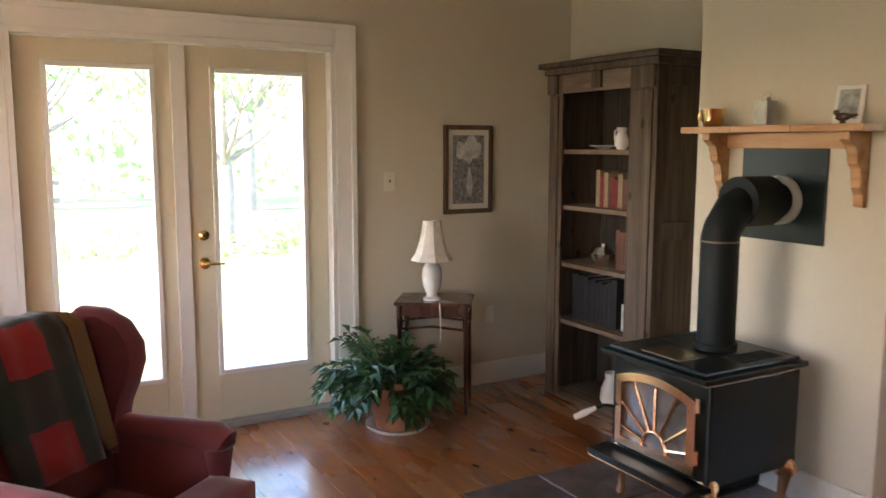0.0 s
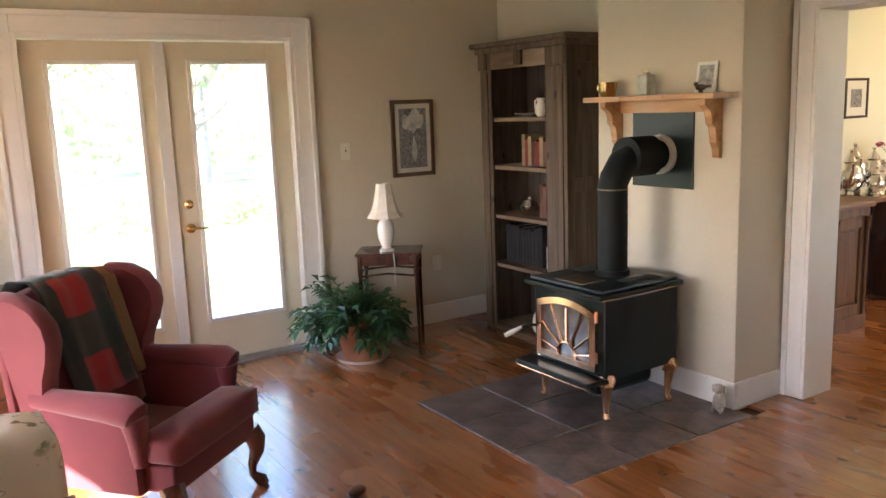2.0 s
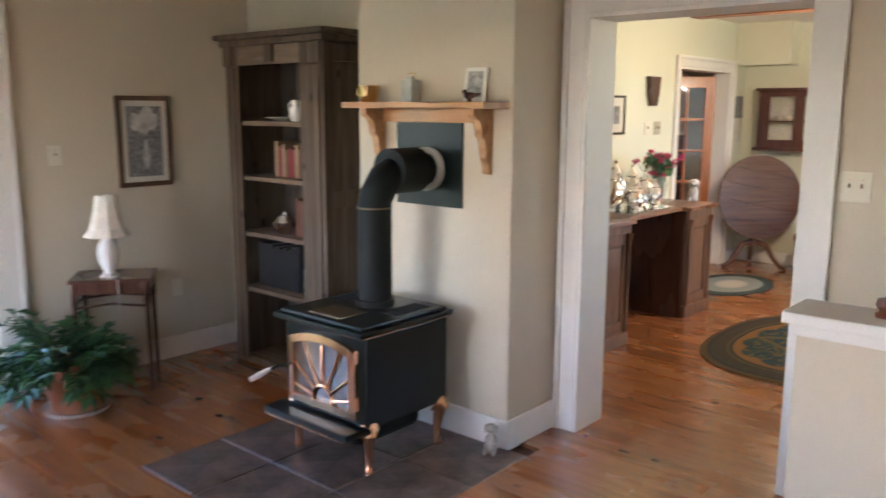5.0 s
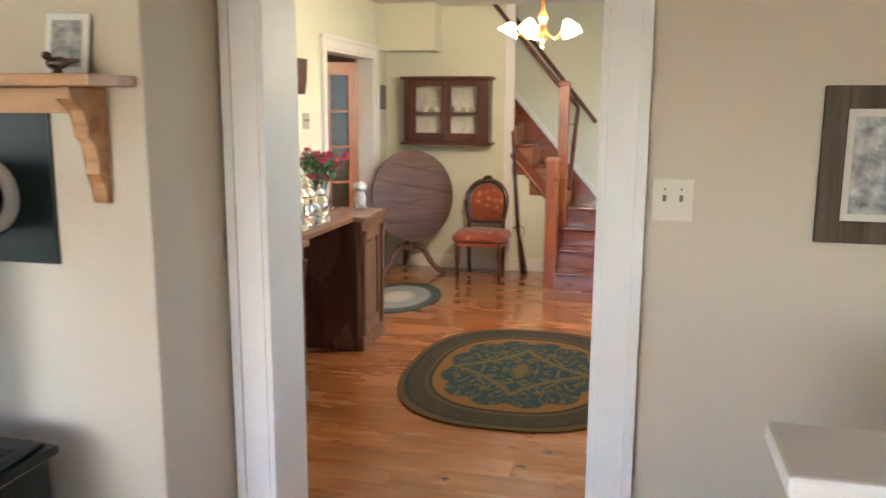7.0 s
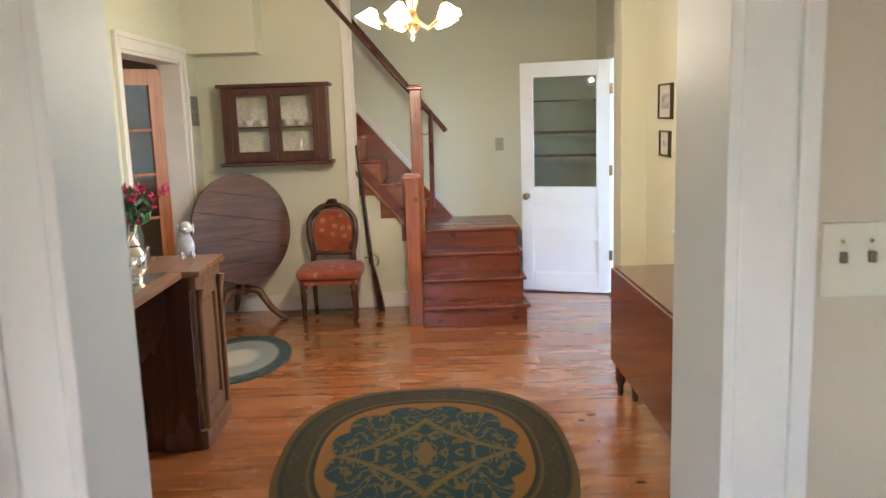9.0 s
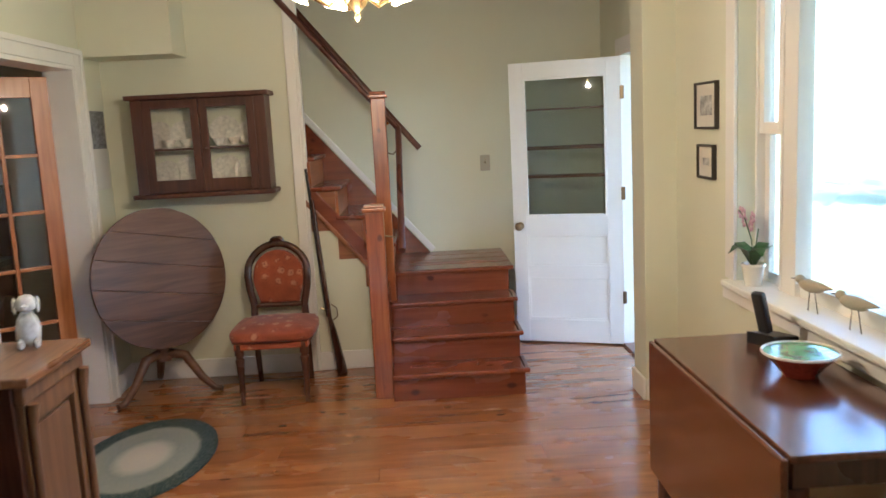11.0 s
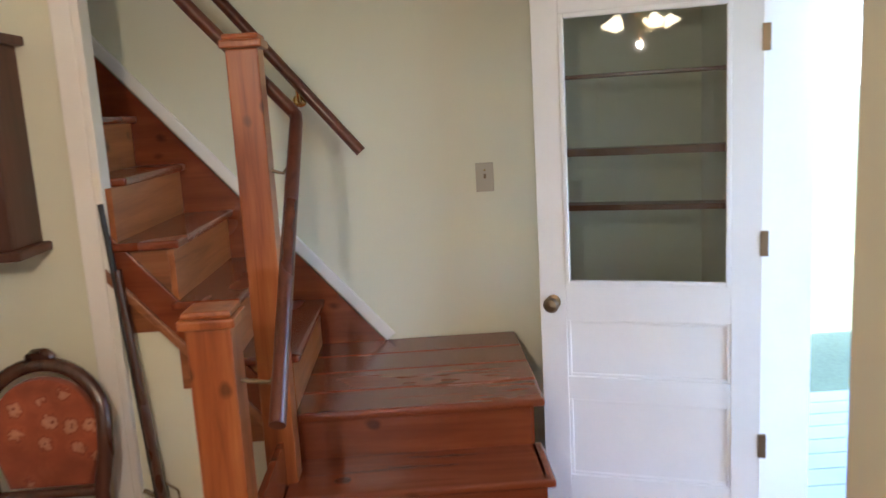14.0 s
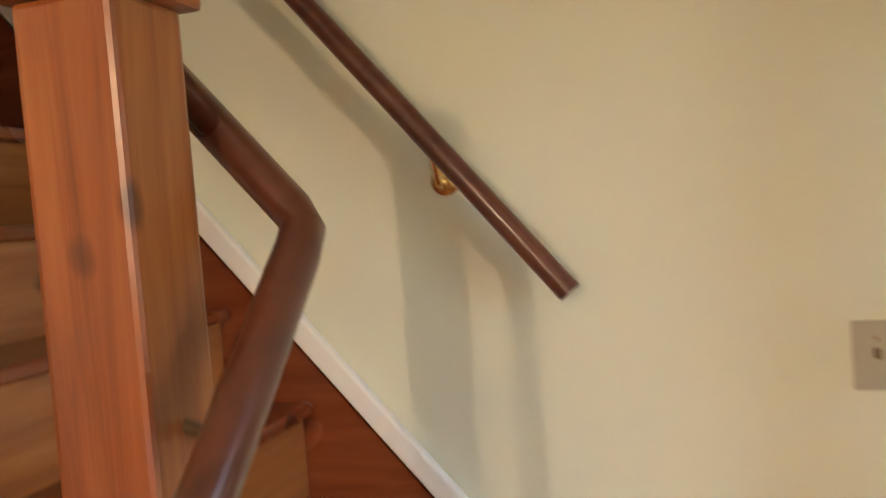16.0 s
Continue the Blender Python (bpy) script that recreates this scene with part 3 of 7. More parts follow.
# the wall between the rooms: beige on one side, cream on the other
DL, DR, DT = 1.458, 2.53, 2.14
wall_x("wall_between_sitting", 3.42, 3.545, -3.6, YN1, H1, [(DL, DR, 0, DT)], M_WALL1, "beige painted wall with a wide cased doorway")
wall_x("wall_between_dining", 3.545, 3.66, -0.6, YN2, H2 + 0.1, [(DL, DR, 0, DT)], M_WALL2, "cream painted wall with a wide cased doorway")
struct("chimney_breast", Geo().box((3.0, 2.66, -0.02), (3.42, 3.705, H1), 0.006), M_WALL1, "pale beige plastered chimney breast behind the stove", "chimney")
struct("ceiling_sitting", Geo().box((-2.9, -3.6, H1), (3.545, YN1 + 0.18, H1 + 0.12), 0), M_CEIL, "plain pale ceiling", "ceiling")
struct("half_wall", Geo().box((2.26, -1.6, -0.02), (2.4, 1.105, 1.05), 0.004), M_WALL1, "low beige half wall with a white cap", "half wall")
struct("half_wall_cap", Geo().box((2.22, -1.6, 1.085), (2.44, 1.14, 1.12), 0.008).box((2.24, -1.6, 1.05), (2.42, 1.12, 1.085), 0.006), M_TRIM, "white painted cap of the half wall", "trim")

ND0, ND1, NDT = 7.32, 8.56, 2.1
wall_y("wall_dining_north", YN2, YN2 + 0.16, 3.545, 8.995, H2 + 0.1, [(ND0, ND1, 0, NDT)], M_WALL2, "pale green-cream wall with a doorway")
wall_x("wall_cabinet", XC, XC + 0.045, 2.575, 6.2, HS, [], M_WALL2, "pale green-cream wall with a hanging cabinet")
wall_x("wall_stair_back", XE, XE + 0.14, 0.1, 6.2, HS, [], M_WALL2, "cream wall behind the staircase")
WB0, WB1, WZ0, WZ1 = 4.75, 7.15, 0.86, 2.32   # the bay window's opening
wall_y("wall_dining_south", 0.21, 0.37, 3.545, 8.0, H2 + 0.1, [(WB0, WB1, WZ0 - 0.035, WZ1)], M_WALL2, "cream wall with a wide triple window")
wall_y("wall_entry", 0.21, 0.37, 8.25, XE, HS, [(8.35, 9.17, 0, 2.08)], M_WALL2, "cream wall with the garden door")
struct("wall_chase", Geo().box((8.0, 0.21, -0.03), (8.25, 0.555, H2 + 0.1), 0.004), M_WALL2, "boxed-in cream wall corner beside the garden door", "wall")
struct("ceiling_dining", Geo().box((3.545, 0.21, H2), (XC, YN2 + 0.16, H2 + 0.12), 0), M_CEIL, "plain pale ceiling", "ceiling")
struct("wall_over_stair", Geo().box((XC - 0.12, 0.37, H2 + 0.1), (XC, 2.56, HS), 0), M_WALL2, "cream wall above the stair opening", "wall")
struct("wall_stair_end", Geo().box((XC + 0.045, 6.0, -0.05), (XE, 6.2, HS), 0), M_WALL2, "plain wall at the top of the stairs", "wall")
struct("ceiling_stair", Geo().box((XC - 0.12, 0.21, HS), (XE + 0.14, 6.2, HS + 0.1), 0), M_CEIL, "plain pale stairwell ceiling", "ceiling")
struct("ceiling_beam", Geo().box((6.05, 0.37, 2.39), (6.2, 3.2, H2), 0.008), M_RISER, "stained wooden ceiling beam", "beam")
struct("bulkhead", Geo().box((8.68, 3.28, 2.16), (XC, YN2, H2), 0.004), M_WALL2, "cream boxed-in bulkhead under the ceiling", "bulkhead")
# the room beyond the north doorway
struct("wall_kitchen", Geo().box((5.6, 6.6, -0.05), (9.05, 6.75, 2.7), 0), M_KITCHEN, "pinkish wall of the kitchen beyond", "wall")
wall_x("wall_kitchen_west", 5.45, 5.6, 4.01, 6.75, 2.7, [(5.1, 5.45, 1.5, 1.9)], M_KITCHEN, "pinkish kitchen wall with a window opening")
struct("ceiling_kitchen", Geo().box((5.45, 4.01, 2.6), (9.05, 6.75, 2.7), 0), M_CEIL, "plain kitchen ceiling", "ceiling")
struct("foundation", Geo().box((-2.9, -3.78, -0.25), (3.6, YN1 + 0.18, -0.045), 0).box((3.6, 0.21, -0.25), (XE + 0.14, 6.75, -0.045), 0), M_GAP, "dark floor base", "floor")


def casing_y(name, x0, x1, z1, y, w, d, mat, label, z0=0.0, back=True):
    """Flat boards with a stepped outer bead round an opening in a wall along x, standing out to -y."""
    g = Geo()
    for s in (1, -1):
        xa = x1 if s > 0 else x0
        g.box((xa, y - d, z0), (xa + s * w, y, z1 + w), 0.005)
        g.box((xa + s * (w - 0.03), y - d - 0.014, z0), (xa + s * (w + 0.004), y - d - 0.0005, z1 + w), 0.005)
    g.box((x0 + 0.001, y - d, z1), (x1 - 0.001, y, z1 + w), 0.005)
    g.box((x0 - w + 0.03, y - d - 0.014, z1 + w - 0.03), (x1 + w - 0.03, y - d - 0.0005, z1 + w + 0.004), 0.005)
    return struct(name, g, mat, label, "trim")


casing_y("door_casing_french", FL, FR, FT, YN1, 0.125, 0.02, M_TRIM, "white painted casing of the French doors")
struct("door_jamb_french", Geo().box((FL, YN1 - 0.018, 0), (FL + 0.03, YN1 + 0.17, FT), 0.003).box((FR - 0.03, YN1 - 0.018, 0), (FR, YN1 + 0.17, FT), 0.003)
       .box((FL + 0.03, YN1 - 0.018, FT - 0.03), (FR - 0.03, YN1 + 0.17, FT), 0.003), M_TRIM, "white jamb of the French doors", "trim")
struct("threshold_french", Geo().box((FL + 0.03, YN1 - 0.03, 0.0), (FR - 0.03, YN1 + 0.2, 0.028), 0.006), M_SILL, "grey metal door threshold", "threshold")

# cased doorway between the rooms
g = Geo()
for ya, s in ((DR, 1), (DL, -1)):
    g.box((3.402, ya, 0), (3.42, ya + s * 0.115, DT + 0.12), 0.004)
    g.box((3.39, ya + s * 0.085, 0), (3.4015, ya + s * 0.118, DT + 0.12), 0.004)
    g.box((3.66, ya, 0), (3.678, ya + s * 0.115, DT + 0.12), 0.004)
g.box((3.402, DL + 0.001, DT), (3.42, DR - 0.001, DT + 0.12), 0.004).box((3.39, DL - 0.08, DT + 0.09), (3.4015, DR + 0.08, DT + 0.124), 0.004)
g.box((3.66, DL + 0.001, DT), (3.678, DR - 0.001, DT + 0.12), 0.004)
struct("doorway_casing", g, M_TRIM, "white painted casing round the wide doorway", "trim")
struct("doorway_jamb", Geo().box((3.405, DR - 0.02, 0), (3.675, DR + 0.001, DT), 0.003).box((3.405, DL - 0.001, 0), (3.675, DL + 0.02, DT), 0.003)
       .box((3.405, DL + 0.02, DT - 0.02), (3.675, DR - 0.02, DT + 0.001), 0.003), M_TRIM, "white painted doorway jamb", "trim")

casing_y("door_casing_kitchen", ND0, ND1, NDT, YN2, 0.1, 0.018, M_TRIM, "white casing of the kitchen doorway")
struct("door_jamb_kitchen", Geo().box((ND0, YN2 - 0.01, 0), (ND0 + 0.025, YN2 + 0.17, NDT), 0.003).box((ND1 - 0.025, YN2 - 0.01, 0), (ND1, YN2 + 0.17, NDT), 0.003)
       .box((ND0 + 0.025, YN2 - 0.01, NDT - 0.025), (ND1 - 0.025, YN2 + 0.17, NDT), 0.003), M_TRIM, "white kitchen door jamb", "trim")
g = Geo()
for xa, s in ((9.17, 1), (8.35, -1)):
    g.box((xa, 0.37, 0), (xa + s * 0.09, 0.388, 2.17), 0.004)
    g.box((xa, 0.2, 0), (xa - s * 0.025, 0.385, 2.08), 0.003)
g.box((8.351, 0.37, 2.08), (9.169, 0.388, 2.17), 0.004).box((8.375, 0.2, 2.055), (9.145, 0.385, 2.08), 0.003)
struct("door_casing_garden", g, M_TRIM, "white casing of the garden door", "trim")
struct("threshold_garden", Geo().box((8.375, 0.18, 0), (9.145, 0.39, 0.022), 0.006), M_DESK, "worn wooden threshold", "threshold")

# baseboards
def base_run(pts, h=0.14):
    g = Geo()
    for (xa, ya), (xb, yb), (nx, ny) in pts:
        lo = (min(xa, xb) + min(nx * 0.018, 0), min(ya, yb) + min(ny * 0.018, 0), 0)
        hi = (max(xa, xb) + max(nx * 0.018, 0), max(ya, yb) + max(ny * 0.018, 0), h)
        g.box(lo, hi, 0.006)
    return g


struct("baseboard", base_run([((1.79, YN1), (3.42, YN1), (0, -1)), ((-2.72, YN1), (-0.19, YN1), (0, -1)), ((3.0, 2.642), (3.0, 3.705), (-1, 0)), ((3.0, 2.66), (3.402, 2.66), (0, -1)),
                              ((3.42, 3.705), (3.42, YN1 - 0.018), (-1, 0)), ((3.42, 0.0), (3.42, 1.338), (-1, 0))], 0.15), M_TRIM, "white painted baseboard", "baseboard")
struct("baseboard_dining", base_run([((XC, 2.16), (XC, YN2 - 0.018), (-1, 0)), ((8.665, YN2), (XC, YN2), (0, -1)), ((3.66, YN2), (4.6, YN2), (0, -1)), ((8.0, 0.555), (8.25, 0.555), (0, 1)),
                                     ((8.0, 0.388), (8.0, 0.555), (-1, 0)), ((3.66, 0.37), (8.0, 0.37), (0, 1)), ((XE, 0.39), (XE, 1.18), (-1, 0))], 0.13), M_TRIM, "white painted baseboard", "baseboard")

# ---- French doors ----
YD = YN1 + 0.05


def french_leaf(x0, x1, gx0, gx1, gz0, gz1):
    d = thing("french_door", pose((x0 + x1) / 2, YD, 0.03), "cream painted glazed French door leaf, closed", "door", "French doors")
    c = (x0 + x1) / 2
    g = Geo()
    a, b, ga, gb = x0 - c, x1 - c, gx0 - c, gx1 - c
    g.box((a, 0, 0), (ga, 0.045, FT - 0.065), 0.003).box((gb, 0, 0), (b, 0.045, FT - 0.065), 0.003)
    g.box((ga, 0, 0), (gb, 0.045, gz0 - 0.03), 0.0).box((ga, 0, gz1 - 0.03), (gb, 0.045, FT - 0.065), 0.0)
    g.done("leaf", M_CREAM, d)
    g = Geo()
    w = 0.028
    for f0, f1 in (((ga, gz0 - 0.03), (ga + w, gz1 - 0.03)), ((gb - w, gz0 - 0.03), (gb, gz1 - 0.03)), ((ga + w, gz0 - 0.03), (gb - w, gz0 - 0.03 + w)), ((ga + w, gz1 - 0.03 - w), (gb - w, gz1 - 0.03))):
        g.box((f0[0], -0.012, f0[1]), (f1[0], 0.05, f1[1]), 0.005)
    g.done("glazing_frame", M_TRIM, d)
    p = Geo().box((ga + 0.01, 0.02, gz0), (gb - 0.01, 0.026, gz1 - 0.06), 0).done("pane", M_GLASS, d)
    p.visible_shadow = False
    return d


french_leaf(FL + 0.033, 0.776, 0.10, 0.65, 0.30, 2.05)
dr = french_leaf(0.779, FR - 0.033, 0.94, 1.50, 0.30, 2.05)
Geo().box((-0.474, -0.018, 0.0), (-0.395, -0.001, FT - 0.07), 0.004).done("astragal", M_TRIM, dr)
g = Geo()
mk = Matrix.Translation((-0.325, 0, 1.09)) @ Matrix.Rotation(radians(90), 4, "X")
g.lathe([(0.03, 0), (0.03, 0.008), (0.018, 0.014), (0.012, 0.02), (0.012, 0.028)], m=mk)
mk = Matrix.Translation((-0.325, 0, 0.93)) @ Matrix.Rotation(radians(90), 4, "X")
g.lathe([(0.032, 0), (0.032, 0.008), (0.014, 0.016), (0.011, 0.045), (0.0, 0.05)], m=mk)
g.tube([(-0.325, -0.045, 0.93), (-0.29, -0.05, 0.932), (-0.22, -0.045, 0.925)], [0.01, 0.009, 0.007])
g.done("handle", M_BRASS, dr, 1)


# ---- garden ----
def ground():
    g = Geo()
    g.bm.free()
    g.bm = bmesh.new()
    bmesh.ops.create_grid(g.bm, x_segments=60, y_segments=60, size=700)
    for v in g.bm.verts:
        v.co.x = math.copysign(abs(v.co.x / 700) ** 3 * 700, v.co.x)
        v.co.y = math.copysign(abs(v.co.y / 700) ** 3 * 700, v.co.y)
        v.co.z = -0.3 + 0.03 * noise.noise(v.co * 0.3) if abs(v.co.x) < 40 else -0.3
    struct("ground", g, M_GRASS, "sunlit lawn", "lawn")


ground()


def leaves_cloud(g, c, s, n, size, rng):
    """Many small tilted leaves in a ragged clump."""
    for _ in range(n):
        d = Vector((rng.gauss(0, 1), rng.gauss(0, 1), rng.gauss(0, 1))).normalized() * rng.uniform(0.35, 1.0) ** 0.5
        p = Vector((c[0] + d.x * s[0], c[1] + d.y * s[1], c[2] + d.z * s[2]))
        e = Euler((rng.uniform(0, 6.3), rng.uniform(0, 6.3), rng.uniform(0, 6.3))).to_matrix()
        k = size * rng.uniform(0.6, 1.4)
        vs = [g.bm.verts.new(p + e @ Vector(q)) for q in ((-k, 0, 0), (0, -k * 0.45, k * 0.1), (k, 0, 0), (0, k * 0.45, k * 0.1))]
        g.bm.faces.new(vs)


def tree(x, y, h, rng, mat, dens=1.0):
    t = thing("garden_tree", pose(x, y, -0.3), "leafy garden tree with pale forked limbs", "tree", "garden trees")
    g, l = Geo(), Geo()
    g.tube([(0, 0, 0), (0.05, 0, h * 0.2), (0, 0.06, h * 0.38)], [h * 0.028, h * 0.021, h * 0.017])
    for k in range(9):
        a = k * 2.4 + rng.uniform(-0.3, 0.3)
        z0, r = h * rng.uniform(0.24, 0.4), h * rng.uniform(0.2, 0.4)
        e = Vector((math.cos(a) * r, math.sin(a) * r, z0 + h * rng.uniform(0.2, 0.55)))
        mid = Vector((e.x * 0.45, e.y * 0.45, z0 + (e.z - z0) * 0.35))
        g.tube([(0, 0.03, z0), mid, e], [h * 0.012, h * 0.008, h * 0.003], 7)
        for _ in range(3):
            f = e + Vector((rng.uniform(-1, 1), rng.uniform(-1, 1), rng.uniform(-0.3, 0.8))) * h * 0.12
            g.tube([mid.lerp(e, 0.5), f], [h * 0.005, h * 0.002], 6)
            leaves_cloud(l, f, (h * 0.11, h * 0.11, h * 0.085), int(150 * dens), 0.09, rng)
    g.done("trunk", M_BARK, t, 1)
    l.done("crown", mat, t)


_r = random.Random(4)
tree(3.9, 16.5, 6.0, _r, M_BUSH, 0.5)
for x, y, h, m in ((1.0, 27, 8, M_BUSH), (6.5, 24, 9, M_BUSHD), (10.5, 22, 8, M_BUSH), (-4.5, 29, 8, M_BUSH), (14, -9, 6, M_BUSH), (9.0, -12, 6, M_BUSH), (-9, 26, 8, M_BUSH)):
    tree(x, y, h, _r, m)
g = Geo()
for k in range(46):
    x = -9 + k * 0.46 + _r.uniform(-0.2, 0.2)
    y = 15.0 + _r.uniform(-0.6, 0.9)
    hh = _r.uniform(0.2, 0.45)
    leaves_cloud(g, (x, y, -0.3 + hh * 0.7), (0.45, 0.4, hh), 60, 0.075, _r)
tagged(g.done("flower_border", M_BUSH), "low green shrubs and perennials in a flower border", "shrub", kind="stuff")
g = Geo()
for k in range(70):
    x, y = -22 + k * 0.75 + _r.uniform(-0.4, 0.4), 31 + _r.uniform(-2, 2)
    leaves_cloud(g, (x, y, 2.0), (1.5, 1.2, 2.6), 55, 0.2, _r)
tagged(g.done("far_woods", M_BUSH), "distant leafy woods at the end of the garden", "woods", kind="stuff")
f = thing("rail_fence", pose(-1.6, 19.5, -0.3), "grey wooden rail fence in the garden", "fence")
for k in range(5):
    Geo().box((k * 1.3 - 2.65, -0.05, 0), (k * 1.3 - 2.55, 0.05, 1.25), 0.01).done("post", M_BARK, f)
for z in (0.75, 1.12):
    Geo().box((-2.8, 0.051, z - 0.05), (2.8, 0.08, z + 0.05), 0.008).done("rail", M_BARK, f)
g = Geo()
for k in range(20):
    g.box((7.6 + k * 0.15, -2.2, -0.06), (7.6 + k * 0.15 + 0.143, 0.17, -0.03), 0.003)
tagged(g.box((7.65, -2.1, -0.3), (10.5, 0.1, -0.065), 0).done("porch_deck", M_SILL), "grey painted wooden porch deck", "deck", kind="structure")

# unseen windows: plain frames in the openings that light the sitting room; the far one is added for brightness
for nm, m in (("window_west", pose(-2.81, 3.2, 1.45, 0, 0, 90)), ("window_west_added", pose(-2.81, -1.1, 1.45, 0, 0, 90))):
    hw = {"window_west": 0.9, "window_west_added": 0.5}[nm]
    g = Geo()
    for a, b in (((-hw, -0.75), (-hw + 0.05, 0.75)), ((hw - 0.05, -0.75), (hw, 0.75)), ((-0.025, -0.7), (0.025, 0.7)), ((-hw + 0.05, -0.75), (hw - 0.05, -0.7)), ((-hw + 0.05, 0.7), (hw - 0.05, 0.75))):
        g.box((a[0], -0.03, a[1]), (b[0], 0.03, b[1]), 0.004)
    o = struct(nm, g, M_TRIM, "white painted frame of an unseen window", "window")
    o.matrix_world = m


# ---- staircase ----
ST = thing("staircase", pose(0, 0, 0), "red-stained wooden quarter-turn staircase with pine newel posts", "staircase")
RISE, GO, X0 = 0.168, 0.245, 8.235
for k in range(4):
    x, z = X0 + k * GO, RISE * (k + 1)
    Geo().box((x, 1.235, 0 if k == 0 else z - RISE - 0.004), (x + 0.022, 2.03, z - 0.028), 0.002).done("riser", M_STAIR, ST)
    x2 = x + GO + 0.02 if k < 3 else XE
    if k < 3:
        Geo().box((x - 0.028, 1.2, z - 0.028), (x2, 2.03, z), 0.011, seg=3).done("tread", M_STAIR, ST)
for k in range(4):
    w = (XE - 0.002 - (X0 + 3 * GO - 0.028)) / 4
    xa = X0 + 3 * GO - 0.028 + k * w
    Geo().box((xa, 1.19, RISE * 4 - 0.03), (xa + w - 0.003, 2.03, RISE * 4), 0.006 if k else 0.011).done("landing_board", M_STAIR, ST)
Geo().box((X0 + 0.024, 1.225, 0), (XE - 0.002, 1.2345, RISE), 0).box((X0 + GO + 0.002, 1.225, RISE), (XE - 0.002, 1.2345, RISE * 2), 0).box((X0 + 2 * GO + 0.002, 1.225, RISE * 2), (XE - 0.002, 1.2345, RISE * 3), 0)\
    .box((X0 + 3 * GO + 0.002, 1.225, RISE * 3), (XE - 0.002, 1.2345, RISE * 4 - 0.031), 0).done("side_panel", M_STAIR, ST)
Geo().box((X0 + 0.1, 2.031, 0), (XC, 2.05, RISE * 4 - 0.031), 0).done("inner_panel", M_STAIR, ST)
R2, G2, Y2, XI = 0.2, 0.1725, 2.012, 8.975
for k in range(11):
    y, z = Y2 + k * G2, RISE * 4 + R2 * (k + 1)
    xi = XI if y + G2 < 2.57 else XC + 0.07
    Geo().box(((XI if y < 2.55 else xi) + 0.01, y, z - R2 - (0 if k == 0 else 0.004)), (XE - 0.024, y + 0.02, z - 0.028), 0.002).done("riser", M_RISERX, ST)
    Geo().box((xi - 0.02, y - 0.026, z - 0.028), (XE - 0.024, y + G2 + 0.02, z), 0.011, seg=3).done("tread", M_STAIRX, ST)
# closed wall string with white moulding, open string on the near side
sl = R2 / G2
zl = RISE * 4
def string_pts(y0, y1, dn, up):
    return [(y0, zl + (y0 - Y2) * sl + dn), (y1, zl + (y1 - Y2) * sl + dn), (y1, zl + (y1 - Y2) * sl + up), (y0, zl + (y0 - Y2) * sl + up)]
Geo().prism([(1.745, zl + 0.001), (2.2, zl + 0.001), (3.9, zl + (3.9 - Y2) * sl - 0.1), (3.9, zl + (3.9 - 1.745) * sl), ], 0, XE - 0.022, XE - 0.001).done("wall_string", M_STAIR, ST)
g = Geo()
p0, p1 = Vector((0, 1.735, zl + 0.0)), Vector((0, 3.95, zl + (3.95 - 1.735) * sl))
dv = (p1 - p0).normalized(); nv = Vector((0, -dv.z, dv.y))
q = [p0, p1, p1 + nv * 0.045, p0 + nv * 0.045 + dv * 0.0]
g.prism([(v.y, max(v.z, zl + 0.001)) for v in q], 0, XE - 0.03, XE - 0.002, 0.006).done("string_moulding", M_TRIM, ST)
Geo().prism(string_pts(2.06, 2.57, -0.14, 0.0), 0, XI - 0.004, XI + 0.012, 0.004).done("open_string", M_STAIR, ST)
Geo().prism(string_pts(2.06, 2.57, -0.17, -0.125), 0, XI - 0.022, XI - 0.0045, 0.008).done("string_moulding", M_RISER, ST)
def step_fill():
    g = Geo()
    for k in range(3):
        y, z = Y2 + k * G2, zl + R2 * (k + 1)
        g.box((XI + 0.0125, y + 0.021, z - R2 - 0.1), (XI + 0.03, y + G2 + 0.02, z - 0.029), 0)
    g.done("string_fill", M_RISER, ST)
step_fill()
g = Geo()
g.prism([(2.06, 0), (2.575, 0), (2.575, zl + (2.575 - Y2) * sl - 0.1), (2.06, zl + (2.06 - Y2) * sl - 0.1)], 0, XC - 0.002, XC + 0.04)
struct("wall_under_stair", g, M_WALL2, "cream wall panel under the stairs", "wall")
struct("wall_end_trim", Geo().box((8.965, 2.55, 0), (9.045, 2.5745, HS), 0.004).box((8.965, 2.575, 0.0), (8.9945, 2.64, HS), 0.006), M_TRIM, "white corner trim at the end of the wall", "trim")
def newel(x, y, z0, z1, w=0.055):
    g = Geo().box((x - w, y - w, z0), (x + w, y + w, z1 - 0.05), 0.006)
    g.done("newel_post", M_NEWEL, ST)
    Geo().box((x - w - 0.014, y - w - 0.014, z1 - 0.05), (x + w + 0.014, y + w + 0.014, z1 - 0.026), 0.006)\
        .prism([(x - w - 0.005, y - w - 0.005), (x + w + 0.005, y - w - 0.005), (x + w + 0.005, y + w + 0.005), (x - w - 0.005, y + w + 0.005)], 2, z1 - 0.0265, z1 - 0.008, 0.01).done("newel_cap", M_NEWEL, ST)
newel(8.35, 2.088, 0, 1.2)
newel(8.845, 2.045, 0, 1.885, 0.047)
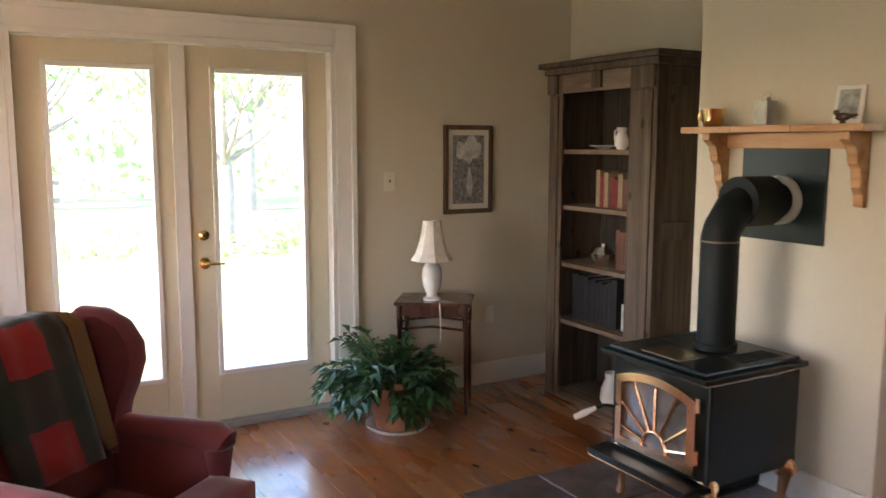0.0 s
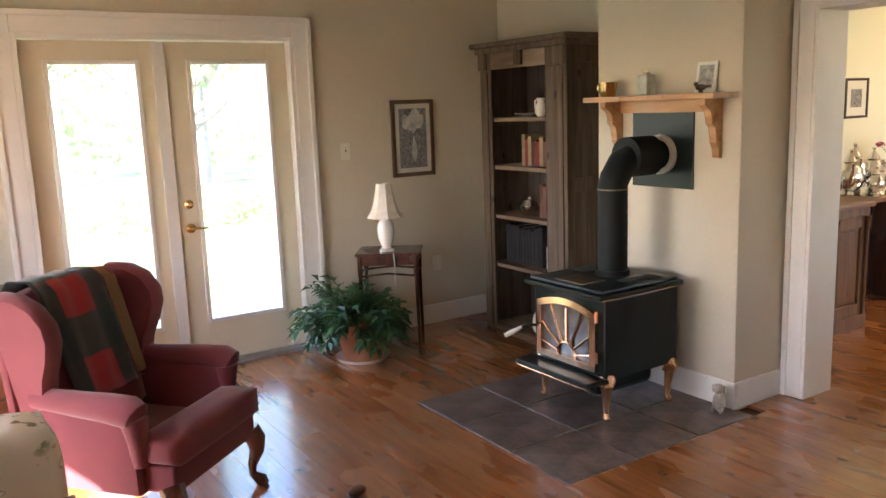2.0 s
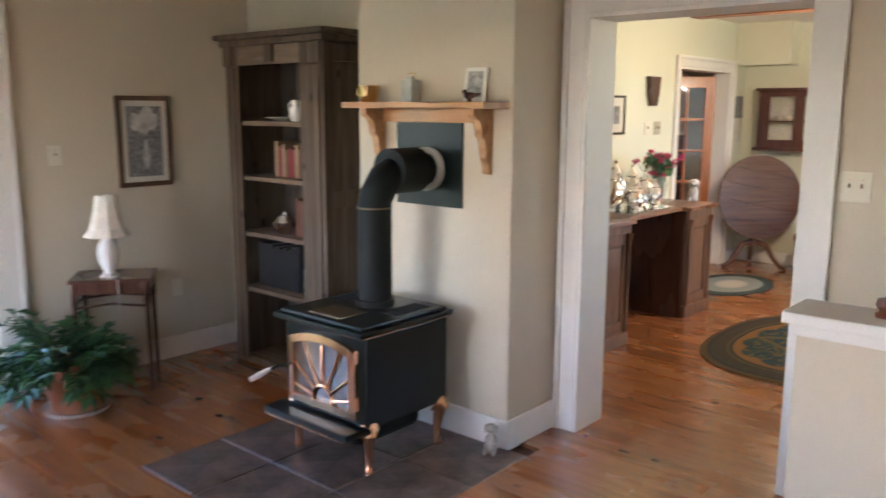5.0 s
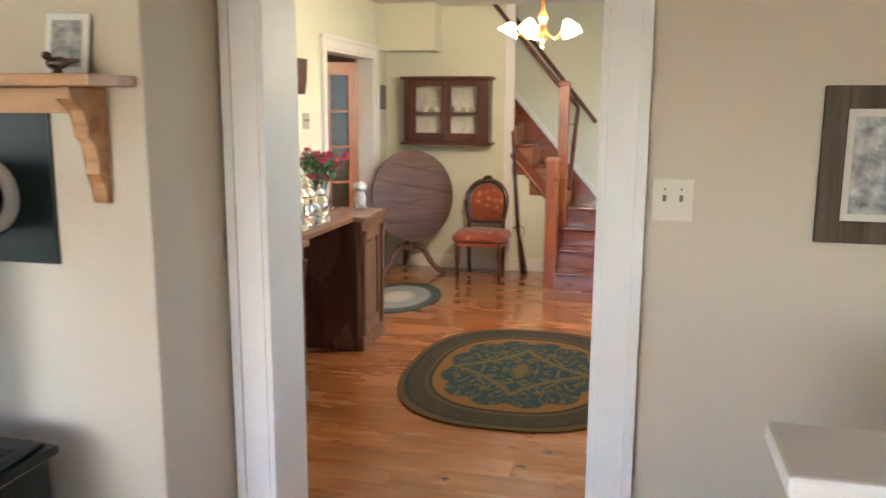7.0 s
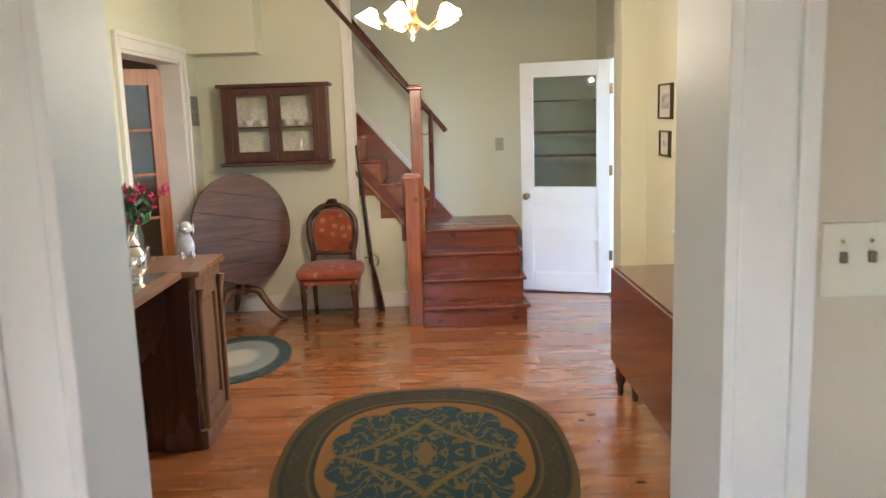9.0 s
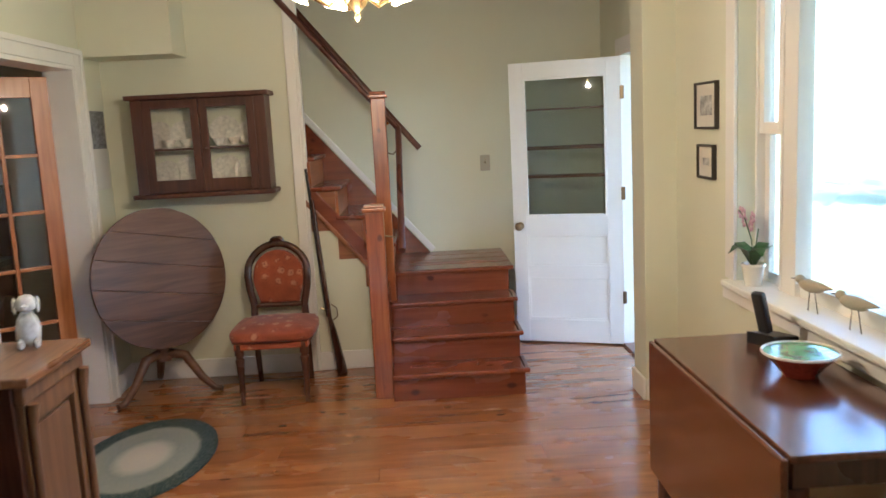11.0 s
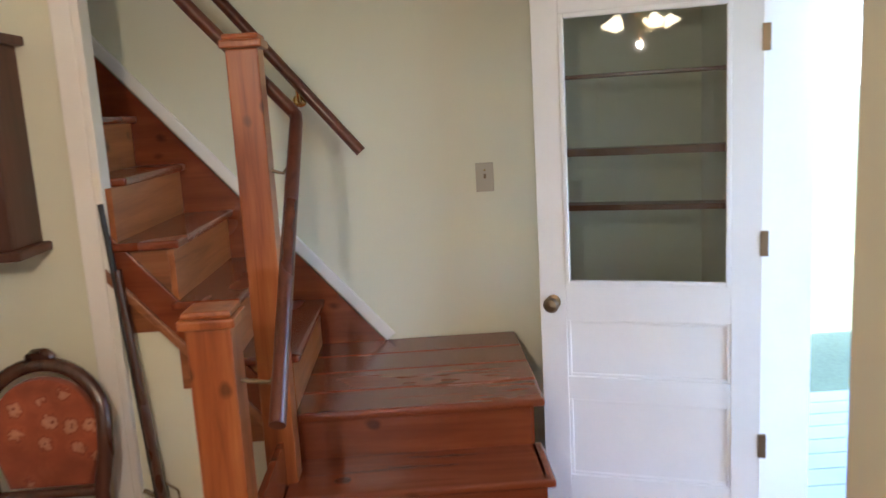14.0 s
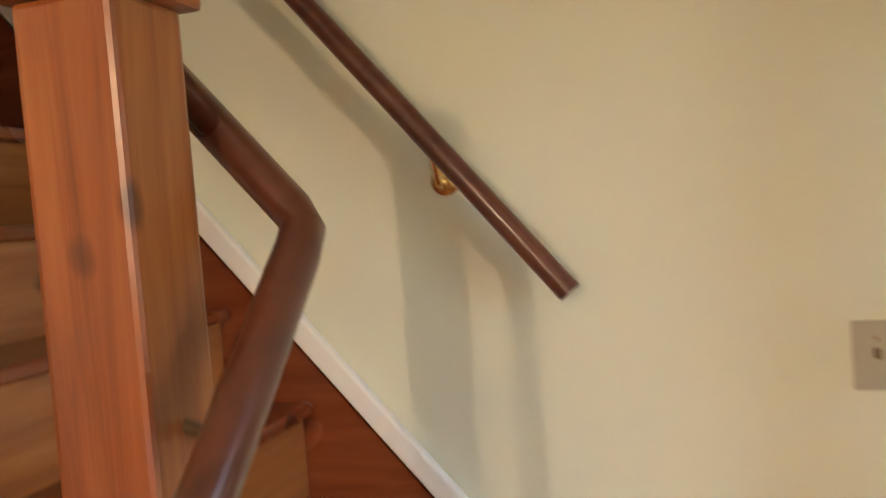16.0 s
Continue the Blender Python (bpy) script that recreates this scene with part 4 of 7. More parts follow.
# wall rail, inner rail with its elbow, brackets
RL = thing("wall_handrail", pose(0, 0, 0), "dark red-brown round wooden handrail on brass brackets", "handrail")
def wr(y):
    return (9.69, y, 1.485 + (y - 1.79) * 1.222)
Geo().tube([wr(1.785), wr(2.2), wr(4.0)], 0.0225, 16).done("rail", M_RAIL, RL, 1)
for y in (2.02, 2.9):
    p = Vector(wr(y))
    Geo().tube([(9.765, y, p.z - 0.07), (9.72, y, p.z - 0.072), (9.69, y, p.z - 0.02)], [0.009, 0.008, 0.008]).lathe([(0.028, 0), (0.028, 0.006), (0.012, 0.012)], m=Matrix.Translation((XE - 0.001, y, p.z - 0.07)) @ Matrix.Rotation(radians(-90), 4, "Y")).done("bracket", M_BRASS, RL, 1)
IR = thing("inner_handrail", pose(0, 0, 0), "dark red-brown bent wooden handrail beside the newel posts", "handrail")
Geo().tube([(8.225, 1.93, 0.925), (8.6, 1.928, 1.3), (8.93, 1.925, 1.615), (8.95, 1.927, 1.637), (8.957, 1.94, 1.655), (8.965, 2.2, 1.95), (8.965, 3.0, 2.9)], 0.024, 16, 0.85, 1.05).done("rail", M_RAIL, IR, 1)
for x, y, z in ((8.35, 1.929, 1.05), (8.845, 1.927, 1.53)):
    Geo().tube([(x, 2.034 if x < 8.6 else 1.999, z - 0.05), (x, 1.965, z - 0.06), (x, y, z - 0.02)], [0.006, 0.005, 0.005]).done("bracket", M_DARKMET, IR, 1)
Geo().tube([(8.885, 2.06, 1.69), (8.93, 2.06, 1.69), (8.955, 2.06, 1.78)], 0.007).done("bracket", M_DARKMET, IR, 1)

# ---- garden door, standing open ----
hx, hy, fx, fy = 9.165, 0.375, 9.436, 1.117
dm = Matrix.Translation((hx, hy, 0.012)) @ Matrix.Rotation(math.atan2(fy - hy, fx - hx), 4, "Z")
DW = math.hypot(fx - hx, fy - hy)
GD = thing("garden_door", dm, "white painted half-glazed panel door standing open", "door")
g = Geo()
s, T = 0.1, 0.042
g.box((0, -T / 2, 0), (s, T / 2, 2.04), 0.003).box((DW - s, -T / 2, 0), (DW, T / 2, 2.04), 0.003)
for za, zb in ((0, 0.17), (0.485, 0.575), (0.8, 0.935), (1.93, 2.04)):
    g.box((s, -T / 2, za), (DW - s, T / 2, zb), 0.003)
g.done("frame", M_WHITE, GD)
for za, zb in ((0.17, 0.485), (0.575, 0.8)):
    Geo().box((s - 0.005, -0.008, za - 0.005), (DW - s + 0.005, 0.008, zb + 0.005), 0).done("panel", M_WHITE, GD)
    g = Geo()
    for a, b in (((s, za), (s + 0.014, zb)), ((DW - s - 0.014, za), (DW - s, zb)), ((s + 0.014, za), (DW - s - 0.014, za + 0.014)), ((s + 0.014, zb - 0.014), (DW - s - 0.014, zb))):
        g.box((a[0], 0.0085, a[1]), (b[0], T / 2 - 0.004, b[1]), 0.004)
    g.done("moulding", M_WHITE, GD)
p = Geo().box((s, -0.003, 0.935), (DW - s, 0.003, 1.93), 0).done("pane", M_GLASSD, GD)
g = Geo()
for a, b in (((s, 0.935), (s + 0.018, 1.93)), ((DW - s - 0.018, 0.935), (DW - s, 1.93)), ((s + 0.018, 0.935), (DW - s - 0.018, 0.953)), ((s + 0.018, 1.912), (DW - s - 0.018, 1.93))):
    g.box((a[0], 0.004, a[1]), (b[0], T / 2 + 0.004, b[1]), 0.004)
g.done("glazing_bead", M_WHITE, GD)
for z, h in ((1.225, 0.022), (1.43, 0.028), (1.705, 0.014)):
    Geo().box((s, -0.1, z - h / 2), (DW - s, -0.006, z + h / 2), 0.003).done("shelf", M_DESK, GD)
mk = Matrix.Translation((DW - 0.052, T / 2, 0.87)) @ Matrix.Rotation(radians(-90), 4, "X")
Geo().lathe([(0.028, 0), (0.028, 0.006), (0.012, 0.012), (0.011, 0.03), (0.026, 0.042), (0.03, 0.056), (0.022, 0.07), (0, 0.074)], m=mk).done("knob", M_DARKMET, GD, 1)
for z in (0.3, 1.05, 1.75):
    Geo().box((-0.022, -0.02, z), (0.006, 0.028, z + 0.09), 0.003).done("hinge", M_DARKMET, GD)

# ---- bay window ----
BW = thing("triple_window", pose(0, 0, 0), "white painted triple window with side sashes and a large pane", "window", kind="structure")
YB, BX = 0.235, 6.88
g = Geo()
g.box((WB0 - 0.02, YB - 0.05, WZ0 - 0.03), (WB1 + 0.05, 0.43, WZ0), 0.008)
g.box((WB0 - 0.08, 0.371, WZ0 - 0.1), (WB1 + 0.12, 0.392, WZ0 - 0.0305), 0.005)
g.done("sill", M_TRIM, BW)
g = Geo()
g.box((WB1, 0.371, WZ0), (WB1 + 0.1, 0.388, WZ1 + 0.1), 0.005).box((WB0 - 0.1, 0.371, WZ0), (WB0, 0.388, WZ1 + 0.1), 0.005).box((WB0, 0.371, WZ1), (WB1, 0.388, WZ1 + 0.1), 0.005)
g.done("casing", M_TRIM, BW)
def side_sash(x0, x1):
    """A double-hung sash from the wall's corner out to the front frame."""
    a, b = Vector((x0, YB + 0.015, 0)), Vector((x1, YB + 0.015, 0))
    L = (b - a).length
    m = Matrix.Translation(a) @ Matrix.Rotation(math.atan2(b.y - a.y, b.x - a.x), 4, "Z")
    g = Geo()
    for z0, z1, o in ((WZ0, 1.56, 0.012), (1.53, WZ1, -0.016)):
        for p, q in (((0.02, z0), (0.065, z1)), ((L - 0.065, z0), (L - 0.02, z1)), ((0.065, z0), (L - 0.065, z0 + 0.05)), ((0.065, z1 - 0.035), (L - 0.065, z1))):
            g.box((p[0], o - 0.014, p[1]), (q[0], o + 0.014, q[1]), 0.003, m)
    g.box((0, -0.04, WZ0), (0.02, 0.04, WZ1), 0.003, m).box((L - 0.02, -0.04, WZ0), (L, 0.04, WZ1), 0.003, m)
    g.done("sash", M_TRIM, BW)
    p = Geo().box((0.06, -0.002, WZ0 + 0.02), (L - 0.06, 0.002, WZ1 - 0.02), 0, m).done("pane", M_GLASS, BW)
    p.visible_shadow = False
side_sash(WB1 - 0.0, BX)
side_sash(WB0 + 0.27, WB0)
g = Geo()
for x in (WB0 + 0.27, BX - 0.12):
    g.box((x, YB - 0.02, WZ0), (x + 0.12, YB + 0.05, WZ1), 0.004)
g.box((WB0 + 0.39, YB - 0.02, WZ0), (BX - 0.12, YB + 0.03, WZ0 + 0.06), 0.004).box((WB0 + 0.39, YB - 0.02, WZ1 - 0.06), (BX - 0.12, YB + 0.03, WZ1), 0.004)
g.done("frame", M_TRIM, BW)
p = Geo().box((WB0 + 0.38, YB, WZ0 + 0.04), (BX - 0.11, YB + 0.006, WZ1 - 0.04), 0).done("pane", M_GLASS, BW)
p.visible_shadow = False

# ---- wood stove, pipe, hearth ----
SV = thing("wood_stove", pose(2.545, 3.2, 0), "black-green enamel wood stove with polished brass door and legs", "stove")
Geo().box((-0.26, -0.285, 0.24), (0.29, 0.285, 0.68), 0.012).box((-0.235, -0.2, 0.12), (0.2, 0.2, 0.245), 0.07, seg=4).done("body", M_ENAMEL, SV)
Geo().box((-0.315, -0.31, 0.685), (0.31, 0.31, 0.712), 0.009, seg=3).box((-0.29, -0.285, 0.7125), (0.285, 0.285, 0.73), 0.008).done("top_plate", M_ENAMEL, SV)
Geo().box((-0.298, -0.297, 0.6785), (0.298, 0.297, 0.6848), 0.002).done("brass_trim", M_GOLD, SV)
g = Geo()
for k in range(9):
    g.box((-0.03 + k * 0.028, -0.25, 0.7305), (-0.015 + k * 0.028, -0.14, 0.734), 0.001).box((0.0 + k * 0.028, 0.14, 0.7305), (0.015 + k * 0.028, 0.25, 0.734), 0.001)
g.done("grille", M_IRON, SV, kind="stuff")
Geo().box((-0.25, -0.1, 0.7305), (-0.08, 0.12, 0.736), 0.003).done("cooking_plate", M_DARKMET, SV, label="dull brass trivet plate")
Geo().prism([(-0.40, -0.29), (-0.26, -0.31), (-0.26, 0.31), (-0.40, 0.29)], 2, 0.235, 0.262, 0.008).done("ash_lip", M_ENAMEL, SV)
Geo().box((-0.405, -0.28, 0.228), (-0.385, 0.28, 0.2345), 0.002).done("brass_trim", M_GOLD, SV)
# arched door with sunburst
def arch(w, zb, zs, zt, n=12):
    pts = [(-w, zb), (w, zb), (w, zs)]
    for k in range(1, n):
        a = -1 + 2 * k / n
        pts.append((-a * w, zs + (zt - zs) * (1 - a * a)))
    return pts + [(-w, zs)]
o, i = arch(0.235, 0.285, 0.6, 0.645), arch(0.195, 0.325, 0.575, 0.61)
g = Geo()
n = len(o)
fr = [[g.bm.verts.new((x, y, z)) for y, z in ring] for x, ring in ((-0.262, o), (-0.288, o), (-0.292, i), (-0.268, i))]
for a, b in zip(fr, fr[1:]):
    for k in range(n):
        g.bm.faces.new((a[k], a[(k + 1) % n], b[(k + 1) % n], b[k]))
bmesh.ops.bevel(g.bm, geom=[e for e in g.bm.edges if e.calc_face_angle(0) > 0.6], offset=0.006, segments=2, affect="EDGES")
g.done("door_frame", M_GOLD, SV, 1)
Geo().prism(arch(0.2, 0.32, 0.578, 0.613), 0, -0.2685, -0.262).done("door_glass", M_SOOT, SV)
g = Geo()
for k in range(7):
    a = radians(12 + k * 26)
    c, s_ = math.cos(a), math.sin(a)
    R = min(0.2 / max(abs(c), 1e-3), 0.27 / max(s_, 1e-3)) * 0.99
    zt = 0.325 + R * s_
    R = R if zt < 0.6 else R * 0.95
    g.tube([(-0.276, 0.07 * c, 0.325 + 0.07 * s_), (-0.276, R * c, 0.325 + R * s_)], 0.0065, 8)
g.tube([(-0.276, 0.07 * math.cos(radians(t)), 0.327 + 0.07 * math.sin(radians(t))) for t in range(0, 181, 15)], 0.008, 8)
g.done("sunburst", M_GOLD, SV, 1)
Geo().tube([(-0.27, 0.255, 0.44), (-0.32, 0.27, 0.45), (-0.36, 0.3, 0.43)], 0.008).done("door_latch", M_IRON, SV, 1)
Geo().tube([(-0.35, 0.295, 0.435), (-0.40, 0.32, 0.41), (-0.44, 0.34, 0.39)], [0.01, 0.017, 0.013], 12).done("latch_grip", M_CERAM, SV, 1)
for y, z in ((-0.245, 0.34), (-0.245, 0.56)):
    Geo().lathe([(0.011, 0), (0.011, 0.06)], (-0.285, y, z), 12).done("hinge", M_GOLD, SV, 1)
for x, y in ((-0.22, 0.25), (-0.22, -0.25), (0.25, -0.25), (0.25, 0.25)):
    a = math.atan2(y, x)
    def lp(r, z):
        return (x + r * math.cos(a), y + r * math.sin(a), z)
    Geo().tube([lp(-0.02, 0.24), lp(0.012, 0.232), lp(0.022, 0.215), lp(0.012, 0.185), lp(0.004, 0.12), lp(0.0, 0.05), lp(0.006, 0.03), lp(0.008, 0.012)], [0.05, 0.05, 0.042, 0.029, 0.021, 0.016, 0.022, 0.019], 14).done("leg", M_GOLD, SV, 1)
SP = thing("stove_pipe", pose(2.6, 3.18, 0.735), "matt black stove pipe with an elbow into the chimney", "stove pipe")
R = 0.082
pts = [(0, 0, 0), (0, 0, 0.5), (0.012, 0, 0.53), (0.07, 0, 0.61), (0.15, 0, 0.645), (0.3, 0, 0.645), (0.387, 0, 0.645)]
Geo().tube(pts, R, 28).done("pipe", M_IRON, SP, 1)
Geo().tube([(0, 0, 0.0), (0, 0, 0.03)], R + 0.012, 28).done("collar", M_IRON, SP, 1)
Geo().tube([(0, 0, 0.475), (0, 0, 0.483)], R + 0.003, 28).done("seam_ring", M_DARKMET, SP, 1)
Geo().tube([(0.1, 0, 0.645), (0.29, 0, 0.645)], R + 0.03, 28).done("elbow_collar", M_IRON, SP, 1)
Geo().tube([(0.36, 0, 0.645), (0.386, 0, 0.645)], R + 0.03, 28).done("wall_ring", M_PLASTER, SP, 1)
TP = tagged(Geo().box((2.988, 2.957, 1.19), (2.9995, 3.405, 1.62), 0.002).done("thimble_plate", M_ENAMEL), "square black-green metal plate round the flue", "plate")

# ---- mantel shelf and what stands on it ----
MS = thing("mantel_shelf", pose(3.0, 3.13, 1.685), "golden pine shelf on scrolled brackets on the chimney", "shelf")
for k, (a, b) in enumerate(((-0.45, -0.12), (-0.118, 0.2), (0.202, 0.5))):
    Geo().box((-0.2, a, 0), (-0.002, b, 0.03), 0.004).done("board", M_PINE, MS)
Geo().box((-0.024, -0.34, -0.07), (-0.002, 0.38, -0.001), 0.003).done("back_rail", M_PINE, MS)
for y in (-0.335, 0.385):
    pr = [(-0.003, 0.0), (-0.15, 0.0), (-0.15, -0.03), (-0.125, -0.05), (-0.1, -0.06), (-0.085, -0.1), (-0.09, -0.13), (-0.06, -0.15), (-0.05, -0.2), (-0.055, -0.23), (-0.03, -0.26), (-0.028, -0.31), (-0.003, -0.315)]
    Geo().prism([(a, b - 0.001) for a, b in pr], 1, y - 0.022, y + 0.022, 0.004).done("bracket", M_PINE, MS)
MZ = 1.716
cup = thing("tin_mug", pose(2.9, 3.52, MZ), "brass-coloured enamel mug on the mantel", "mug")
Geo().lathe([(0.04, 0), (0.045, 0.01), (0.058, 0.08), (0.06, 0.085), (0.055, 0.082), (0.042, 0.012), (0, 0.012)], seg=28).done("body", M_BRASS, cup, 1)
Geo().tube([(0, 0.055, 0.07), (0, 0.085, 0.072), (0, 0.088, 0.04), (0, 0.05, 0.025)], 0.006).done("handle", M_BRASS, cup, 1)
can = thing("tin_flask", pose(2.9, 3.22, MZ), "white and silver square tin with a wire loop", "tin")
Geo().box((-0.035, -0.035, 0), (0.035, 0.035, 0.11), 0.006).box((-0.015, -0.015, 0.11), (0.015, 0.015, 0.125), 0.004).done("body", plain("worn_white_tin", (0.45, 0.47, 0.42), 0.45, vary=0.25, scale=20), can)
Geo().tube([(0, -0.022, 0.12), (0, -0.022, 0.14), (0, 0.022, 0.14), (0, 0.022, 0.12)], 0.003).done("loop", M_BRASS, can, 1)
pf = thing("standing_picture", pose(2.95, 2.86, MZ + 0.002, 0, 12, 8), "small white-framed bird picture leaning on the wall", "picture")
Geo().box((0, -0.06, 0), (0.012, 0.06, 0.165), 0.003).done("frame", M_TRIM, pf)
Geo().box((-0.003, -0.042, 0.02), (-0.0005, 0.042, 0.145), 0).done("print", M_PRINT, pf)
bd = thing("carved_bird", pose(2.885, 2.83, MZ), "small dark carved wooden bird", "ornament")
Geo().blob((0, 0, 0.028), (0.018, 0.034, 0.018)).blob((0, 0.03, 0.046), (0.012, 0.013, 0.012)).tube([(0, -0.025, 0.03), (0, -0.065, 0.035)], [0.01, 0.004]).tube([(0, 0, 0.015), (0, 0, 0)], [0.008, 0.014]).done("body", M_MAHOG, bd, 1)

# ---- weathered bookcase ----
BC = thing("bookcase", pose(2.985, 4.455, 0), "tall weathered barn-wood bookcase with open shelves", "bookcase")
D = 0.42
Geo().box((0.022, -0.45, 0), (D, -0.425, 2.1), 0.003).box((0.022, 0.425, 0), (D, 0.45, 2.1), 0.003).done("side_board", M_BARN, BC)
g = Geo()
for a, b in ((0.02, 0.08), (D - 0.06, D)):
    g.box((a, -0.468, 0), (b, -0.4505, 2.06), 0.004)
for z in ((0, 0.12), (1.1, 1.2), (1.95, 2.06)):
    g.box((0.08, -0.468, z[0]), (D - 0.06, -0.4505, z[1]), 0.004)
g.done("side_panelling", M_BARN, BC)
# back boards in the darker wood, which paints in the recess's shade
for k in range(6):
    Geo().box((D - 0.018, -0.424 + k * 0.1417, 0.02), (D - 0.002, -0.424 + (k + 1) * 0.1417 - 0.004, 2.08), 0.002).done("back_board", M_BARNSHADE, BC)
for ya, yb in ((-0.475, -0.26), (0.345, 0.475)):
    Geo().box((0, ya, 0), (0.022, yb, 2.06), 0.004).box((-0.012, ya + 0.03, 0.03), (-0.0005, yb - 0.03, 1.93), 0.005).done("stile", M_BARN, BC)
Geo().box((0, -0.26, 1.945), (0.022, 0.345, 2.06), 0.003).done("frieze", M_BARNX, BC)
Geo().box((0, -0.26, 0), (0.022, 0.345, 0.03), 0.003).done("plinth", M_BARNX, BC)
Geo().box((-0.03, -0.5, 2.06), (D, 0.5, 2.1), 0.008).box((-0.06, -0.53, 2.1), (D, 0.53, 2.135), 0.012).box((-0.025, -0.03, 1.96), (-0.0005, 0.05, 2.06), 0.006).done("cornice", M_BARN, BC)
for y in (-0.42, 0.42):
    Geo().box((-0.025, y - 0.05, 1.94), (-0.0125, y + 0.05, 2.06), 0.006).done("corbel", M_BARN, BC)
SHZ = (0.035, 0.515, 0.885, 1.25, 1.6)
for z in SHZ:
    Geo().box((0.024, -0.424, z - 0.028), (D - 0.02, 0.424, z), 0.004).done("shelf", M_BARNX, BC)
def book_run(z, y0, y1, mats, hs, deep, label, lean=0):
    rng = random.Random(int(z * 1000))
    y = y0
    while y < y1:
        w, h = rng.uniform(0.018, 0.045), rng.uniform(*hs)
        b = thing("book", pose(3.10, y + w / 2, z + 0.001, 0, 0, 0), label, "book", "books in the bookcase")
        mt = rng.choice(mats)
        Geo().box((0, -w / 2, 0), (deep, -w / 2 + 0.003, h), 0.001).box((0, w / 2 - 0.003, 0), (deep, w / 2, h), 0.001).box((-0.003, -w / 2, 0), (0.001, w / 2, h), 0.0015).done("cover", mt, b)
        Geo().box((0.0015, -w / 2 + 0.0032, 0.004), (deep - 0.006, w / 2 - 0.0032, h - 0.004), 0).done("pages", M_PAPER, b)
        y += w + 0.0015
book_run(1.25, 4.2, 4.56, M_BOOKS[:3] + M_BOOKS[:1], (0.17, 0.23), 0.15, "old cloth-bound book standing on the shelf")
book_run(0.885, 4.2, 4.38, [M_BOOKS[0], M_BOOKS[3], M_BOOKS[4]], (0.2, 0.25), 0.16, "dark old book standing on the shelf")
book_run(0.515, 4.38, 4.78, [M_BOOKS[4]], (0.26, 0.3), 0.2, "tall black album standing on the shelf")
book_run(1.6, 4.2, 4.27, [M_BOOKS[0]], (0.15, 0.19), 0.12, "small brown book standing on the shelf")
jg = thing("cream_jug", pose(3.12, 4.4, 1.601), "small white china jug", "jug")
Geo().lathe([(0.025, 0), (0.045, 0.03), (0.042, 0.07), (0.026, 0.1), (0.034, 0.13), (0.03, 0.128), (0.02, 0.1), (0, 0.09)]).done("body", M_CERAM, jg, 1)
Geo().tube([(0, 0.03, 0.12), (0, 0.065, 0.11), (0, 0.062, 0.06), (0, 0.042, 0.045)], 0.006).done("handle", M_CERAM, jg, 1)
tagged(Geo().lathe([(0.03, 0), (0.05, 0.012), (0.09, 0.022), (0.088, 0.026), (0.04, 0.018), (0, 0.016)], (3.12, 4.56, 1.601)).done("small_dish", M_CERAM, None, 1), "small pale china dish on shelf", "dish")
tagged(Geo().lathe([(0.05, 0), (0.085, 0.04), (0.09, 0.08), (0.06, 0.12), (0.025, 0.125), (0.02, 0.14), (0, 0.145)], (3.12, 4.53, 0.886)).done("lidded_pot", M_CHROME, None, 1), "dull silver lidded pot", "pot")
tagged(Geo().box((3.1, 4.22, 0.516), (3.12, 4.34, 0.68), 0.003, Matrix.Translation((0, 0, 0))).done("photo_card", M_PRINT), "grey photograph standing on the shelf", "photograph")
tagged(Geo().lathe([(0.06, 0), (0.075, 0.03), (0.07, 0.1), (0.045, 0.16), (0.05, 0.2), (0.044, 0.198), (0.04, 0.16), (0, 0.1)], (3.12, 4.42, 0.036)).done("grey_jug", M_CERAM, None, 1), "pale stoneware jug on the bottom shelf", "jug")

# ---- picture, switches ----
def picture(name, m, w, h, fw, fmat, print_mat, label, mount=0.05):
    """A framed print that hangs against the plane y = 0 and looks to -y."""
    p = thing(name, m, label, "picture")
    g = Geo()
    for a, b in (((-w / 2, -h / 2), (-w / 2 + fw, h / 2)), ((w / 2 - fw, -h / 2), (w / 2, h / 2)), ((-w / 2 + fw, -h / 2), (w / 2 - fw, -h / 2 + fw)), ((-w / 2 + fw, h / 2 - fw), (w / 2 - fw, h / 2))):
        g.box((a[0], -0.024, a[1]), (b[0], 0, b[1]), 0.004)
    g.done("frame", fmat, p)
    Geo().box((-w / 2 + fw, -0.012, -h / 2 + fw), (w / 2 - fw, -0.002, h / 2 - fw), 0).done("mount", M_PAPER, p)
    Geo().box((-w / 2 + fw + mount, -0.0145, -h / 2 + fw + mount), (w / 2 - fw - mount, -0.0125, h / 2 - fw - mount), 0).done("print", print_mat, p)
    return p


FP = picture("framed_print", pose(2.585, YN1 - 0.002, 1.467), 0.37, 0.575, 0.03, M_FRAME, M_PRINTD, "grey flower print in a dark wooden frame", 0.035)
g = Geo()
for a, L, x, z in ((8, 0.2, 0.0, 0.03), (-28, 0.15, -0.01, 0.05), (35, 0.14, 0.01, 0.06), (-75, 0.09, -0.01, 0.08), (82, 0.08, 0.01, 0.09), (178, 0.2, 0.005, 0.02)):
    w = L * (0.3 if a < 170 else 0.12)
    m = Matrix.Translation((x, 0, z)) @ Matrix.Rotation(radians(a), 4, "Y")
    g.prism([(0, 0), (w * 0.7, L * 0.35), (w, L * 0.6), (w * 0.5, L * 0.9), (0, L), (-w * 0.5, L * 0.9), (-w, L * 0.6), (-w * 0.7, L * 0.35)], 1, -0.0165 - a * 1e-6, -0.0147, 0, m)
g.done("flower_image", M_PRINTL, FP)
M_PLATED = plain("beige_switch_plate", (0.42, 0.38, 0.29), 0.4, vary=0.02, bump=0.0)
